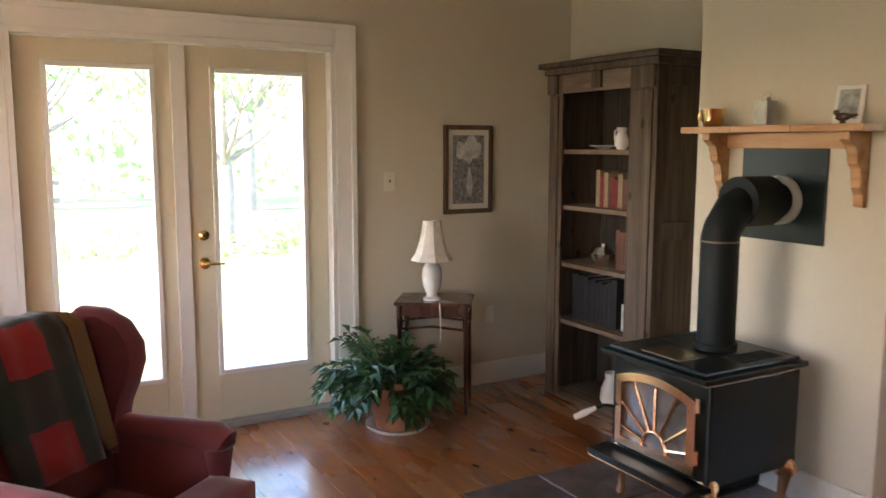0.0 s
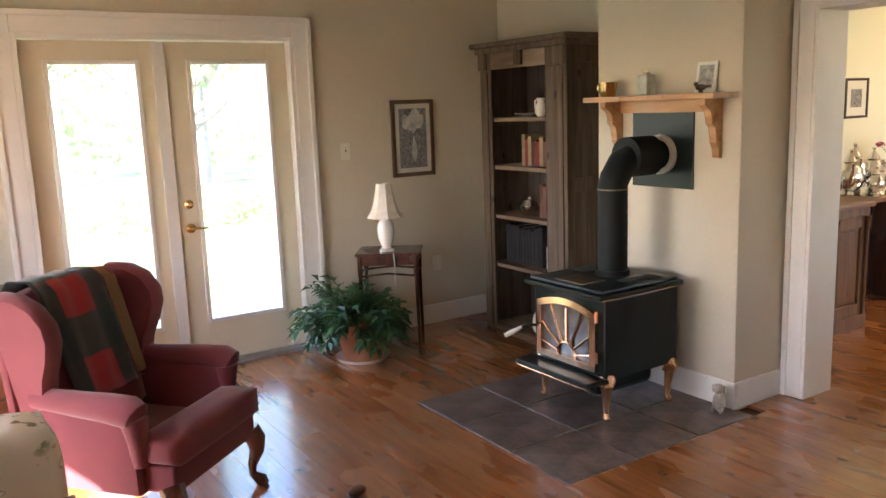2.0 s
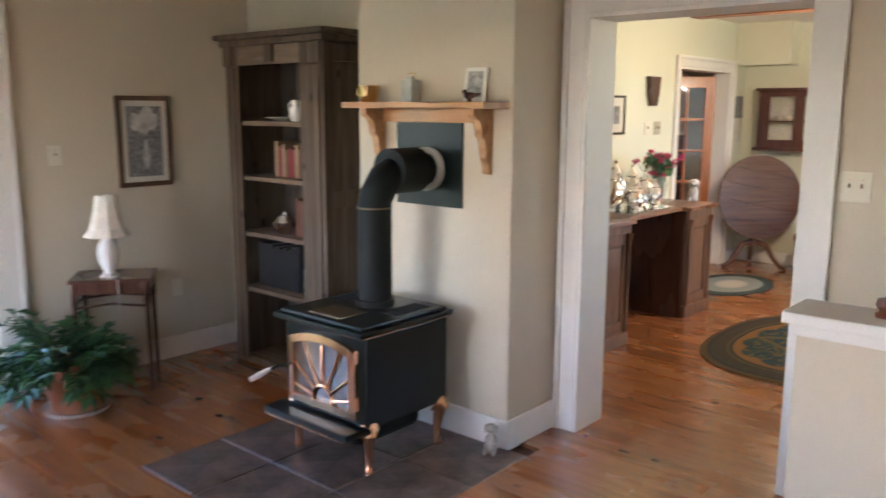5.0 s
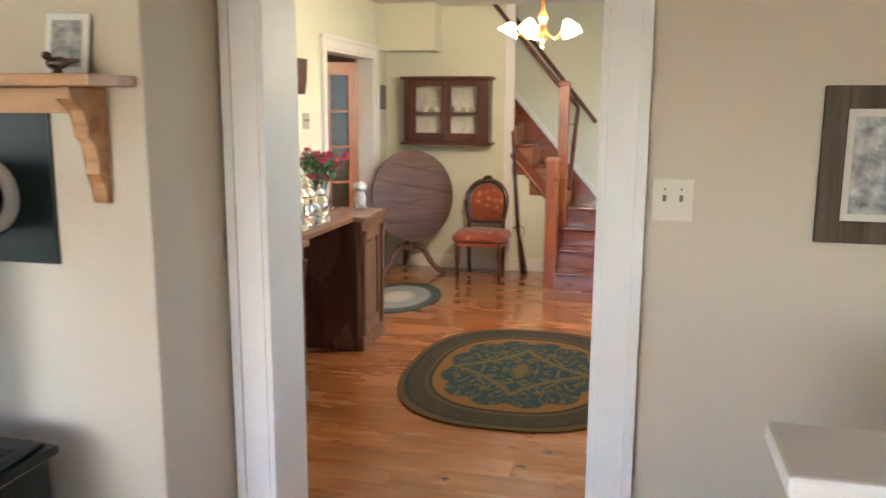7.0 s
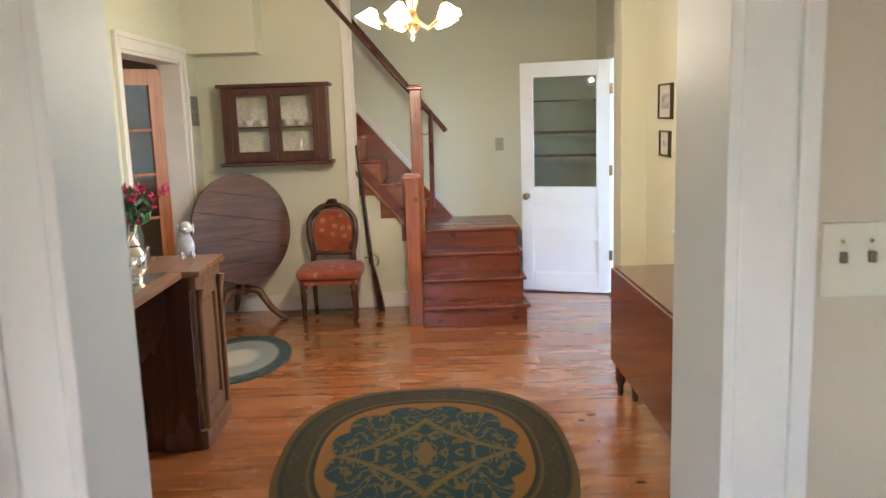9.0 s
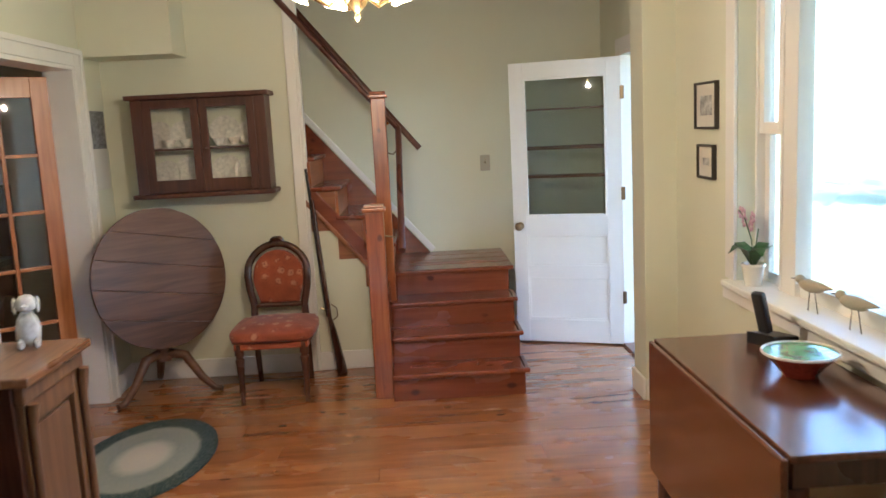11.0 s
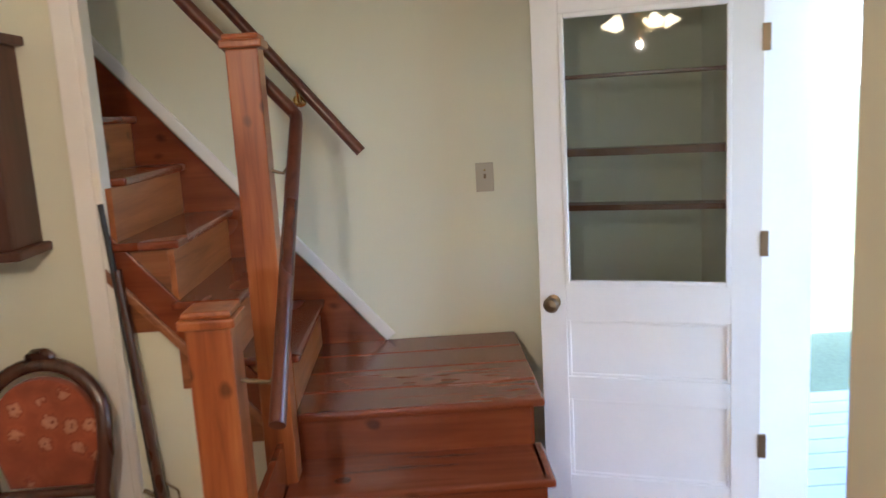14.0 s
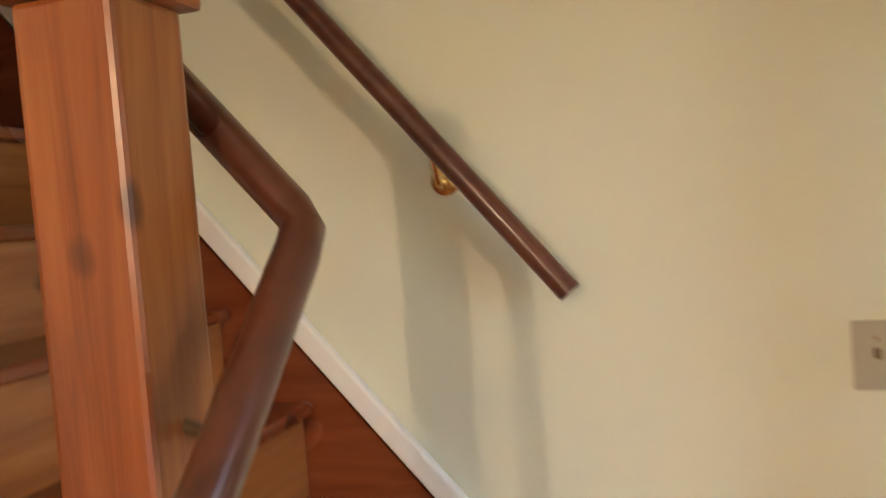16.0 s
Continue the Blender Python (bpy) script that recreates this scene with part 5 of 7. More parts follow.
def switch(m, w, n, label, M_PLATE=M_PLATE):
    s = thing("switch_plate", m, label, "switch")
    Geo().box((-w / 2, -0.007, -0.06), (w / 2, 0, 0.06), 0.004).done("plate", M_PLATE, s)
    for k in range(n):
        x = (k - (n - 1) / 2) * 0.046
        Geo().box((x - 0.005, -0.016, -0.004), (x + 0.005, -0.007, 0.014), 0.002).done("toggle", M_DARKMET, s)
        Geo().lathe([(0.0035, 0), (0.003, 0.0015)], m=Matrix.Translation((x, -0.007, 0.03)) @ Matrix.Rotation(radians(90), 4, "X"), seg=10).done("screw", M_BRASS, s)


switch(pose(2.016, YN1, 1.4), 0.075, 1, "ivory light switch on the wall")
switch(pose(3.42, 1.266, 1.382, 0, 0, -90), 0.113, 2, "ivory double light switch beside the doorway")
switch(pose(XE, 1.285, 1.34, 0, 0, -90), 0.075, 1, "beige light switch by the landing", M_PLATED)
switch(pose(2.766, YN1, 0.48), 0.075, 0, "ivory wall socket plate")

# ---- small table with lamp, and the plant ----
ST2 = thing("side_table", pose(2.2, 5.02, 0, 0, 0, -36), "dark wooden side table with slender legs", "side table")
tw, td, th = 0.23, 0.17, 0.69
Geo().box((-tw, -td, th - 0.022), (tw, td, th), 0.006).done("top", M_MAHOG, ST2)
g = Geo()
for s in (1, -1):
    g.box((-tw + 0.04, s * (td - 0.03) - 0.008, th - 0.09), (tw - 0.04, s * (td - 0.03) + 0.008, th - 0.0225), 0.002).box((s * (tw - 0.03) - 0.008, -td + 0.04, th - 0.09), (s * (tw - 0.03) + 0.008, td - 0.04, th - 0.0225), 0.002)
g.done("apron", M_MAHOG, ST2)
for sx in (1, -1):
    for sy in (1, -1):
        x, y = sx * (tw - 0.03), sy * (td - 0.03)
        Geo().tube([(x, y, th - 0.0225), (x, y, th - 0.16), (x, y, th - 0.165), (x + sx * 0.006, y + sy * 0.006, 0.0)], [0.018, 0.018, 0.014, 0.011], 10).done("leg", M_MAHOG, ST2, 1)
g = Geo()
for s in (1, -1):
    g.tube([(-tw + 0.03, s * (td - 0.03), th - 0.17), (0, s * (td - 0.03), th - 0.15), (tw - 0.03, s * (td - 0.03), th - 0.17)], 0.008, 8).tube([(s * (tw - 0.03), -td + 0.03, th - 0.17), (s * (tw - 0.03), 0, th - 0.15), (s * (tw - 0.03), td - 0.03, th - 0.17)], 0.008, 8)
g.done("stretcher", M_MAHOG, ST2, 1)
LP = thing("table_lamp", pose(2.15, 4.97, th + 0.001, 0, 0, -20), "white ceramic table lamp with a panelled cream shade", "lamp")
Geo().lathe([(0.052, 0), (0.055, 0.012), (0.036, 0.024), (0.034, 0.04), (0.055, 0.09), (0.062, 0.15), (0.055, 0.2), (0.032, 0.235), (0.036, 0.25), (0.02, 0.26), (0.012, 0.3), (0, 0.3)], seg=28).done("base", M_CERAM, LP, 1)
g = Geo()
g.lathe([(0.132, 0.245), (0.1, 0.29), (0.078, 0.36), (0.062, 0.44), (0.056, 0.485), (0.052, 0.485), (0.058, 0.44), (0.074, 0.36), (0.096, 0.29), (0.128, 0.245)], seg=8)
g.done("shade", M_SHADE, LP)
Geo().tube([(0.05, -0.02, 0.005), (0.02, -0.16, 0.006), (0.018, -0.2, -0.05), (0.02, -0.2, -0.22)], 0.003, 6).done("cord", M_CERAM, LP, 1)

PL = thing("potted_plant", pose(1.83, 4.8, 0), "bushy green leafy plant in a terracotta pot", "plant")
Geo().lathe([(0.125, 0.012), (0.13, 0.014), (0.17, 0.22), (0.186, 0.225), (0.19, 0.275), (0.172, 0.275), (0.16, 0.23), (0, 0.23)], seg=32).done("pot", M_TERRA, PL, 1)
Geo().lathe([(0.15, 0), (0.175, 0.006), (0.19, 0.03), (0.183, 0.03), (0.155, 0.011), (0, 0.011)], seg=32).done("saucer", M_CERAM, PL, 1, label="pale glazed saucer")
rng = random.Random(8)


def frond(fol, stems, a, el, L):
    """An arching stem with pairs of broad pointed leaves, hanging at its tip."""
    d = Vector((math.cos(a) * math.cos(el), math.sin(a) * math.cos(el), math.sin(el)))
    p = Vector((math.cos(a) * 0.07, math.sin(a) * 0.07, 0.22))
    pts = [p.copy()]
    n_seg = 7
    for k in range(n_seg):
        d = (d + Vector((0, 0, -0.1 - 0.018 * k))).normalized()
        p = p + d * (L / n_seg)
        pts.append(p.copy())
        if k < 2:
            continue
        side = d.cross(Vector((0, 0, 1))).normalized()
        for sg in ((1, -1) if k < n_seg - 1 else (1, -1, 0)):
            ll = rng.uniform(0.075, 0.12)
            dr = (d * rng.uniform(0.5, 0.9) + side * sg * rng.uniform(0.6, 1.0) + Vector((0, 0, rng.uniform(-0.25, 0.3)))).normalized()
            w = dr.cross(Vector((rng.uniform(-0.3, 0.3), rng.uniform(-0.3, 0.3), 1))).normalized() * ll * rng.uniform(0.2, 0.28)
            dip = Vector((0, 0, -ll * 0.12))
            mid, tip = p + dr * ll * 0.5, p + dr * ll + dip * 2
            c, l1, r1 = fol.bm.verts.new(p), fol.bm.verts.new(mid - w - dip * 0.6), fol.bm.verts.new(mid + w - dip * 0.6)
            m1, t1 = fol.bm.verts.new(mid + dip * 0.4), fol.bm.verts.new(tip)
            for f in ((c, l1, m1), (c, m1, r1), (l1, t1, m1), (m1, t1, r1)):
                fol.bm.faces.new(f)
    stems.tube(pts, 0.0035, 5)


fol, stems = Geo(), Geo()
for k in range(105):
    a = rng.uniform(0, 6.283)
    reach = 1.0 + 0.25 * math.cos(a - 2.9)
    frond(fol, stems, a, rng.uniform(0.42, 1.4), rng.uniform(0.22, 0.34) * reach)
fol.done("foliage", M_LEAF, PL)
stems.done("stems", M_LEAF, PL, kind="stuff")


# ---- wing chair with throw ----
WC = thing("wing_chair", pose(0.11, 3.465, 0, 0, 0, 40), "rose-pink velvet wing chair with cabriole legs", "armchair")
# the chair looks to -y in its own frame
Geo().box((-0.3, -0.34, 0.24), (0.3, 0.3, 0.36), 0.02, seg=3).done("seat_frame", M_PINK, WC, 1)
g = Geo().cushion((-0.265, -0.2, 0.362), (0.265, 0.24, 0.475), 0.016)
g.cushion((-0.305, -0.37, 0.362), (0.305, -0.19, 0.475), 0.016)
g.done("seat_cushion", M_PINK, WC, 2)
tilt = Matrix.Translation((0, 0.2, 0.4)) @ Matrix.Rotation(radians(-11), 4, "X")
Geo().cushion((-0.27, 0.0, 0.0), (0.27, 0.12, 0.62), 0.025, tilt).done("backrest", M_PINK, WC, 2)


def wing_side(s):
    """A padded wing that flares outwards towards its top and sweeps down into the arm."""
    out = [(0.33, 0.5), (0.37, 0.72), (0.42, 0.95), (0.425, 1.0), (0.38, 1.035), (0.28, 1.03), (0.19, 0.99), (0.135, 0.92), (0.125, 0.85), (0.15, 0.76), (0.185, 0.68), (0.2, 0.6), (0.2, 0.5)]
    g = Geo()
    rings = []
    for off, inset in ((0.0, 0.022), (0.018, 0.004), (0.045, 0.0), (0.072, 0.004), (0.09, 0.022)):
        ring = []
        for y, z in out:
            cy, cz = 0.27, 0.76
            k = 1 - inset / 0.25
            yy, zz = cy + (y - cy) * k, cz + (z - cz) * k
            flare = 0.035 * max(0.0, (zz - 0.5) / 0.5) * (1.3 - (yy - 0.12) * 2.6)
            ring.append(g.bm.verts.new((s * (0.25 + off + flare), yy, zz)))
        rings.append(ring)
    n = len(out)
    for p, q in zip(rings, rings[1:]):
        for k in range(n):
            g.bm.faces.new((p[k], p[(k + 1) % n], q[(k + 1) % n], q[k]))
    g.bm.faces.new(rings[0][::-1]); g.bm.faces.new(rings[-1])
    g.done("wing", M_PINK, WC, 1)


for s in (1, -1):
    wing_side(s)
    # arm: an upright panel under a roll that swells and droops to the front
    Geo().prism([(0.33, 0.24), (0.33, 0.56), (0.1, 0.585), (-0.19, 0.58), (-0.2, 0.24)], 0, s * 0.275, s * 0.345, 0.016).done("arm_panel", M_PINK, WC, 1)
    Geo().tube([(s * 0.312, 0.27, 0.6), (s * 0.318, 0.1, 0.595), (s * 0.328, -0.08, 0.592), (s * 0.335, -0.19, 0.585), (s * 0.338, -0.222, 0.572), (s * 0.338, -0.232, 0.56)], [0.044, 0.05, 0.058, 0.064, 0.056, 0.03], 18).done("arm", M_PINK, WC, 1)
    Geo().tube([(s * 0.325, -0.195, 0.56), (s * 0.318, -0.2, 0.46), (s * 0.312, -0.2, 0.36)], [0.055, 0.04, 0.034], 14).done("arm_front", M_PINK, WC, 1)
    Geo().tube([(s * 0.29, -0.31, 0.27), (s * 0.305, -0.335, 0.22), (s * 0.305, -0.335, 0.165), (s * 0.29, -0.315, 0.1), (s * 0.29, -0.315, 0.055), (s * 0.305, -0.345, 0.026), (s * 0.31, -0.36, 0.0)], [0.05, 0.046, 0.034, 0.021, 0.018, 0.03, 0.024], 14).done("leg", M_MAHOG, WC, 1)
    Geo().tube([(s * 0.27, 0.28, 0.25), (s * 0.275, 0.32, 0.12), (s * 0.28, 0.38, 0.0)], [0.026, 0.022, 0.018], 10).done("leg", M_MAHOG, WC, 1)
Geo().prism([(-0.33, 0.3), (0.33, 0.3), (0.34, 0.93), (0.22, 1.0), (-0.22, 1.0), (-0.34, 0.93)], 1, 0.325, 0.365, 0.015, Matrix.Rotation(radians(-4), 4, "X")).done("outer_back", M_PINK, WC, 1)


def draped(name, mat, rows, thick=0.008):
    """A cloth over a run of lines (left point, right point), with folds."""
    bm = bmesh.new()
    uv = bm.loops.layers.uv.new("uv")
    grid, n = [], 14
    for r, (a, b) in enumerate(rows):
        a, b = Vector(a), Vector(b)
        grid.append([bm.verts.new(a.lerp(b, k / n) + Vector((0, -0.006, 0.006)) * math.sin(k * 1.3 + r * 0.4)) for k in range(n + 1)])
    for r in range(len(grid) - 1):
        for k in range(n):
            f = bm.faces.new((grid[r][k], grid[r][k + 1], grid[r + 1][k + 1], grid[r + 1][k]))
            for lp, (i, j) in zip(f.loops, ((k, r), (k + 1, r), (k + 1, r + 1), (k, r + 1))):
                lp[uv].uv = (i / n, j / (len(grid) - 1))
            f.smooth = True
    me = bpy.data.meshes.new(name)
    bm.to_mesh(me); bm.free(); me.materials.append(mat)
    o = new(name, me)
    md = o.modifiers.new("thick", "SOLIDIFY"); md.thickness = thick; md.offset = 1
    return o


ym = lambda z: 0.2 + (z - 0.4) * math.tan(radians(11)) - 0.035
rows = [((-0.28, 0.46, 0.7), (0.1, 0.46, 0.7)), ((-0.28, 0.46, 0.88), (0.1, 0.46, 0.88)), ((-0.27, 0.45, 1.0), (0.1, 0.45, 1.01)), ((-0.26, 0.41, 1.055), (0.1, 0.4, 1.05)), ((-0.25, 0.31, 1.055), (0.11, 0.31, 1.05))]
rows += [((-0.24 + 0.08 * k / 8, ym(0.98 - k * 0.068) - 0.012, 1.0 - k * 0.068), (0.12 + 0.08 * k / 8, ym(0.98 - k * 0.068) - 0.012, 1.0 - k * 0.068)) for k in range(8)]
th_ = draped("plaid_throw", M_PLAID, rows)
tagged(th_, "red and black plaid wool throw draped over the chair back", "blanket")
th_.matrix_world = WC.matrix_basis
rows = [((0.11, 0.46, 0.76), (0.2, 0.46, 0.76)), ((0.11, 0.42, 1.04), (0.19, 0.42, 1.03)), ((0.12, 0.31, 1.045), (0.2, 0.31, 1.035))]
rows += [((0.135 + 0.07 * k / 7, ym(0.98 - k * 0.075) - 0.016, 1.0 - k * 0.075), (0.2 + 0.05 * k / 7, ym(0.98 - k * 0.075) - 0.016, 1.0 - k * 0.075)) for k in range(7)]
t2 = draped("tan_blanket", M_TAN, rows)
tagged(t2, "folded tan wool blanket over the chair back", "blanket")
t2.matrix_world = WC.matrix_basis

# ---- floral sofa, its pillow ----
SF = thing("sofa", pose(-0.72, 2.06, 0), "cream floral-print sofa with loose cushions", "sofa")
Geo().box((-0.45, -0.95, 0.08), (0.42, 0.9, 0.3), 0.04, seg=3).done("base", M_FLORAL, SF, 1)
for a, b in ((-0.8, -0.02), (-0.01, 0.76)):
    Geo().cushion((-0.25, a, 0.3), (0.45, b, 0.45), 0.025).done("seat_cushion", M_FLORAL, SF, 2)
    Geo().cushion((-0.42, a, 0.44), (-0.2, b, 0.84), 0.03).done("back_cushion", M_FLORAL, SF, 2)
Geo().cushion((-0.5, -0.95, 0.1), (-0.38, 0.95, 0.78), 0.02).done("backrest", M_FLORAL, SF, 2)
for y0, y1 in ((0.76, 0.97), (-1.0, -0.8)):
    Geo().cushion((-0.46, y0, 0.1), (0.4, y1, 0.7), 0.03).done("arm", M_FLORAL, SF, 2)
for x in (-0.4, 0.36):
    for y in (-0.88, 0.84):
        Geo().lathe([(0.02, 0), (0.03, 0.08)], (x, y, 0)).done("foot", M_MAHOG, SF, 1)
pm = Matrix.Translation((-0.8, 2.62, 0.7)) @ Matrix.Rotation(radians(38), 4, "Z") @ Matrix.Rotation(radians(-18), 4, "X") @ Matrix.Rotation(radians(40), 4, "Y")
pw = Geo().cushion((-0.2, -0.045, -0.2), (0.2, 0.045, 0.2), 0.04, pm).done("throw_pillow", M_FLORAL, None, 2)
tagged(pw, "cream floral throw pillow leaning on the sofa arm", "pillow")

# ---- low tray table with a glass bowl ----
CT = thing("coffee_table", pose(0.27, 1.86, 0), "low dark wooden tray table with a raised rim", "coffee table")
Geo().box((-0.25, -0.42, 0.34), (0.25, 0.42, 0.37), 0.005).done("top", M_CAB, CT)
for a, b in (((-0.27, -0.44), (-0.25, 0.44)), ((0.25, -0.44), (0.27, 0.44))):
    Geo().box((a[0], a[1], 0.33), (b[0], b[1], 0.41), 0.006).done("rim", M_CAB, CT)
for a, b in (((-0.25, -0.44), (0.25, -0.42)), ((-0.25, 0.42), (0.25, 0.44))):
    Geo().box((a[0], a[1], 0.33), (b[0], b[1], 0.41), 0.006).done("rim", M_CAB, CT)
Geo().blob((0.25, 0.43, 0.425), (0.035, 0.02, 0.02)).blob((-0.25, 0.43, 0.425), (0.035, 0.02, 0.02)).done("carving", M_CAB, CT, 1, kind="stuff")
for x in (-0.23, 0.23):
    for y in (-0.4, 0.4):
        Geo().tube([(x, y, 0.34), (x, y, 0.2), (x, y, 0)], [0.025, 0.018, 0.022], 10).done("leg", M_CAB, CT, 1)
bw = tagged(Geo().lathe([(0.04, 0), (0.05, 0.01), (0.08, 0.05), (0.085, 0.085), (0.08, 0.085), (0.075, 0.05), (0.04, 0.016), (0, 0.014)], (0.17, 2.1, 0.371), 28).done("glass_bowl", M_CLEAR, None, 1), "clear glass bowl on the tray table", "bowl")

# ---- desk ----
DK = thing("desk", pose(-0.95, 5.0, 0), "reddish wooden kneehole desk with brass-handled drawers", "desk")
Geo().box((-0.72, -0.29, 0.735), (0.72, 0.26, 0.765), 0.008).done("top", M_DESK, DK)
for s in (1, -1):
    a, b = (0.32, 0.7) if s > 0 else (-0.7, -0.32)
    Geo().box((a, -0.25, 0.06), (b, 0.25, 0.7345), 0.004).box((a - 0.01, -0.26, 0.0), (b + 0.01, 0.25, 0.06), 0.006).done("pedestal", M_DESK, DK)
    for k in range(4):
        z = 0.08 + k * 0.163
        Geo().box((a + 0.02, -0.268, z), (b - 0.02, -0.2505, z + 0.15), 0.005).done("drawer", M_DESK, DK)
        c = (a + b) / 2
        Geo().blob((c, -0.27, z + 0.08), (0.045, 0.003, 0.018), 1).tube([(c - 0.03, -0.272, z + 0.08), (c - 0.02, -0.285, z + 0.055), (c + 0.02, -0.285, z + 0.055), (c + 0.03, -0.272, z + 0.08)], 0.004, 6).done("handle", M_DARKMET, DK, 1)
Geo().box((-0.3195, -0.268, 0.61), (0.3195, 0.25, 0.7345), 0.004).done("centre_drawer", M_DESK, DK)
Geo().box((-0.3195, 0.2, 0.1), (0.3195, 0.22, 0.609), 0).done("back_panel", M_DESK, DK)
Geo().blob((0, -0.27, 0.67), (0.045, 0.003, 0.018), 1).done("handle", M_DARKMET, DK, 1)
lt = thing("laptop", pose(-0.98, 4.92, 0.767), "closed pale grey laptop on the desk", "laptop")
Geo().box((-0.16, -0.11, 0), (0.16, 0.11, 0.012), 0.005).done("base", M_CHROME, lt)
Geo().box((-0.16, -0.11, 0.0125), (0.16, 0.11, 0.02), 0.004).done("lid", M_PLATE, lt)
tl = thing("desk_telephone", pose(-0.48, 4.98, 0.767, 0, 0, 15), "black telephone on the desk", "telephone")
Geo().prism([(-0.08, 0), (0.08, 0), (0.08, 0.05), (-0.08, 0.025)], 0, -0.1, 0.1, 0.008).done("base", M_BLACK, tl)
Geo().tube([(-0.08, 0, 0.05), (-0.05, 0, 0.065), (0.03, 0, 0.065), (0.06, 0, 0.055)], [0.024, 0.016, 0.016, 0.024], 12).done("handset", M_BLACK, tl, 1)
SL = thing("wall_sconce", pose(-0.72, YN1, 1.7), "brass wall sconce with a clear glass chimney", "wall lamp")
Geo().box((-0.03, -0.012, -0.12), (0.03, 0, 0.1), 0.006).tube([(0, -0.01, -0.05), (0, -0.08, -0.07), (0, -0.1, -0.04)], 0.008).done("bracket", M_DARKMET, SL)
Geo().lathe([(0.02, -0.04), (0.045, 0.02), (0.05, 0.07), (0.03, 0.14), (0.028, 0.14), (0.047, 0.07), (0.042, 0.02), (0.018, -0.036)], (0, -0.1, 0)).done("glass", M_CLEAR, SL, 1)
kb = thing("turned_ornament", pose(2.33, 0.9, 1.121), "small turned wooden knob on the half wall", "ornament")
Geo().lathe([(0.022, 0), (0.024, 0.01), (0.012, 0.016), (0.024, 0.034), (0.02, 0.052), (0, 0.058)]).done("body", M_DESK, kb, 1)
picture("barn_frame", pose(3.42, 0.72, 1.49, 0, 0, -90), 0.34, 0.42, 0.06, M_BARN, M_PRINT, "print in a weathered grey wooden frame", 0.02)

# ---- china dog by the chimney ----
def china_dog(m, sc, mat, label):
    d = thing("china_dog", m, label, "figurine")
    Geo().blob((0, 0, 0.07 * sc), (0.045 * sc, 0.04 * sc, 0.065 * sc), 2, 0.3).blob((-0.01 * sc, 0, 0.155 * sc), (0.036 * sc, 0.034 * sc, 0.033 * sc), 2, 0.2).blob((-0.045 * sc, 0, 0.148 * sc), (0.018 * sc, 0.014 * sc, 0.013 * sc), 1)\
        .blob((-0.035 * sc, 0.025 * sc, 0.022 * sc), (0.03 * sc, 0.014 * sc, 0.022 * sc), 1).blob((-0.035 * sc, -0.025 * sc, 0.022 * sc), (0.03 * sc, 0.014 * sc, 0.022 * sc), 1).done("body", mat, d, 1)
    Geo().blob((0.0, 0.036 * sc, 0.15 * sc), (0.02 * sc, 0.009 * sc, 0.032 * sc), 1).blob((0.0, -0.036 * sc, 0.15 * sc), (0.02 * sc, 0.009 * sc, 0.032 * sc), 1).done("ears", mat, d, 1, kind="stuff")
    return d


china_dog(pose(2.9, 2.68, 0.0045, 0, 0, 20), 0.85, plain("mottled_grey_china", (0.42, 0.38, 0.33), 0.5, vary=0.4, scale=30), "mottled grey pottery dog on the hearth")

# ---- dining hall: sideboard counter ----
CN = thing("sideboard_counter", pose(0, 0, 0), "brown wooden counter with panelled pedestals and a kneehole", "counter")
Geo().box((4.58, 3.16, 0.885), (6.02, 3.845, 0.917), 0.008).box((6.02, 3.08, 0.885), (6.53, 3.845, 0.917), 0.008).box((4.56, 3.08, 0.885), (5.1, 3.16, 0.917), 0.008).done("top", M_COUNTERT, CN)
for a, b in ((4.64, 5.06), (6.05, 6.49)):
    Geo().box((a, 3.14, 0.0), (b, 3.845, 0.885), 0.004).box((a - 0.02, 3.1, 0), (b + 0.02, 3.139, 0.1), 0.008).box((a - 0.012, 3.105, 0.82), (b + 0.012, 3.139, 0.8845), 0.01).done("pedestal", M_COUNTER, CN)
    g = Geo()
    for p, q in (((a, 0.1), (a + 0.07, 0.82)), ((b - 0.07, 0.1), (b, 0.82)), ((a + 0.07, 0.1), (b - 0.07, 0.18)), ((a + 0.07, 0.74), (b - 0.07, 0.82))):
        g.box((p[0], 3.118, p[1]), (q[0], 3.139, q[1]), 0.004)
    g.done("door_frame", M_COUNTER, CN)
    Geo().box((a + 0.09, 3.128, 0.2), (b - 0.09, 3.1395, 0.72), 0.006).done("door_panel", M_COUNTER, CN)
    for x in (a + 0.02, b - 0.02):
        Geo().tube([(x, 3.11, 0.1), (x, 3.105, 0.4), (x, 3.105, 0.72), (x, 3.095, 0.82)], [0.016, 0.013, 0.014, 0.02], 10).done("corner_column", M_COUNTER, CN, 1)
# kneehole faces in much darker wood than the counter, standing in for its shade
Geo().box((5.06, 3.6, 0.0), (6.05, 3.62, 0.885), 0).done("back_panel", M_MAHOG, CN)
Geo().box((6.02, 3.135, 0), (6.0495, 3.6, 0.8845), 0.003).done("side_panel", M_MAHOG, CN)


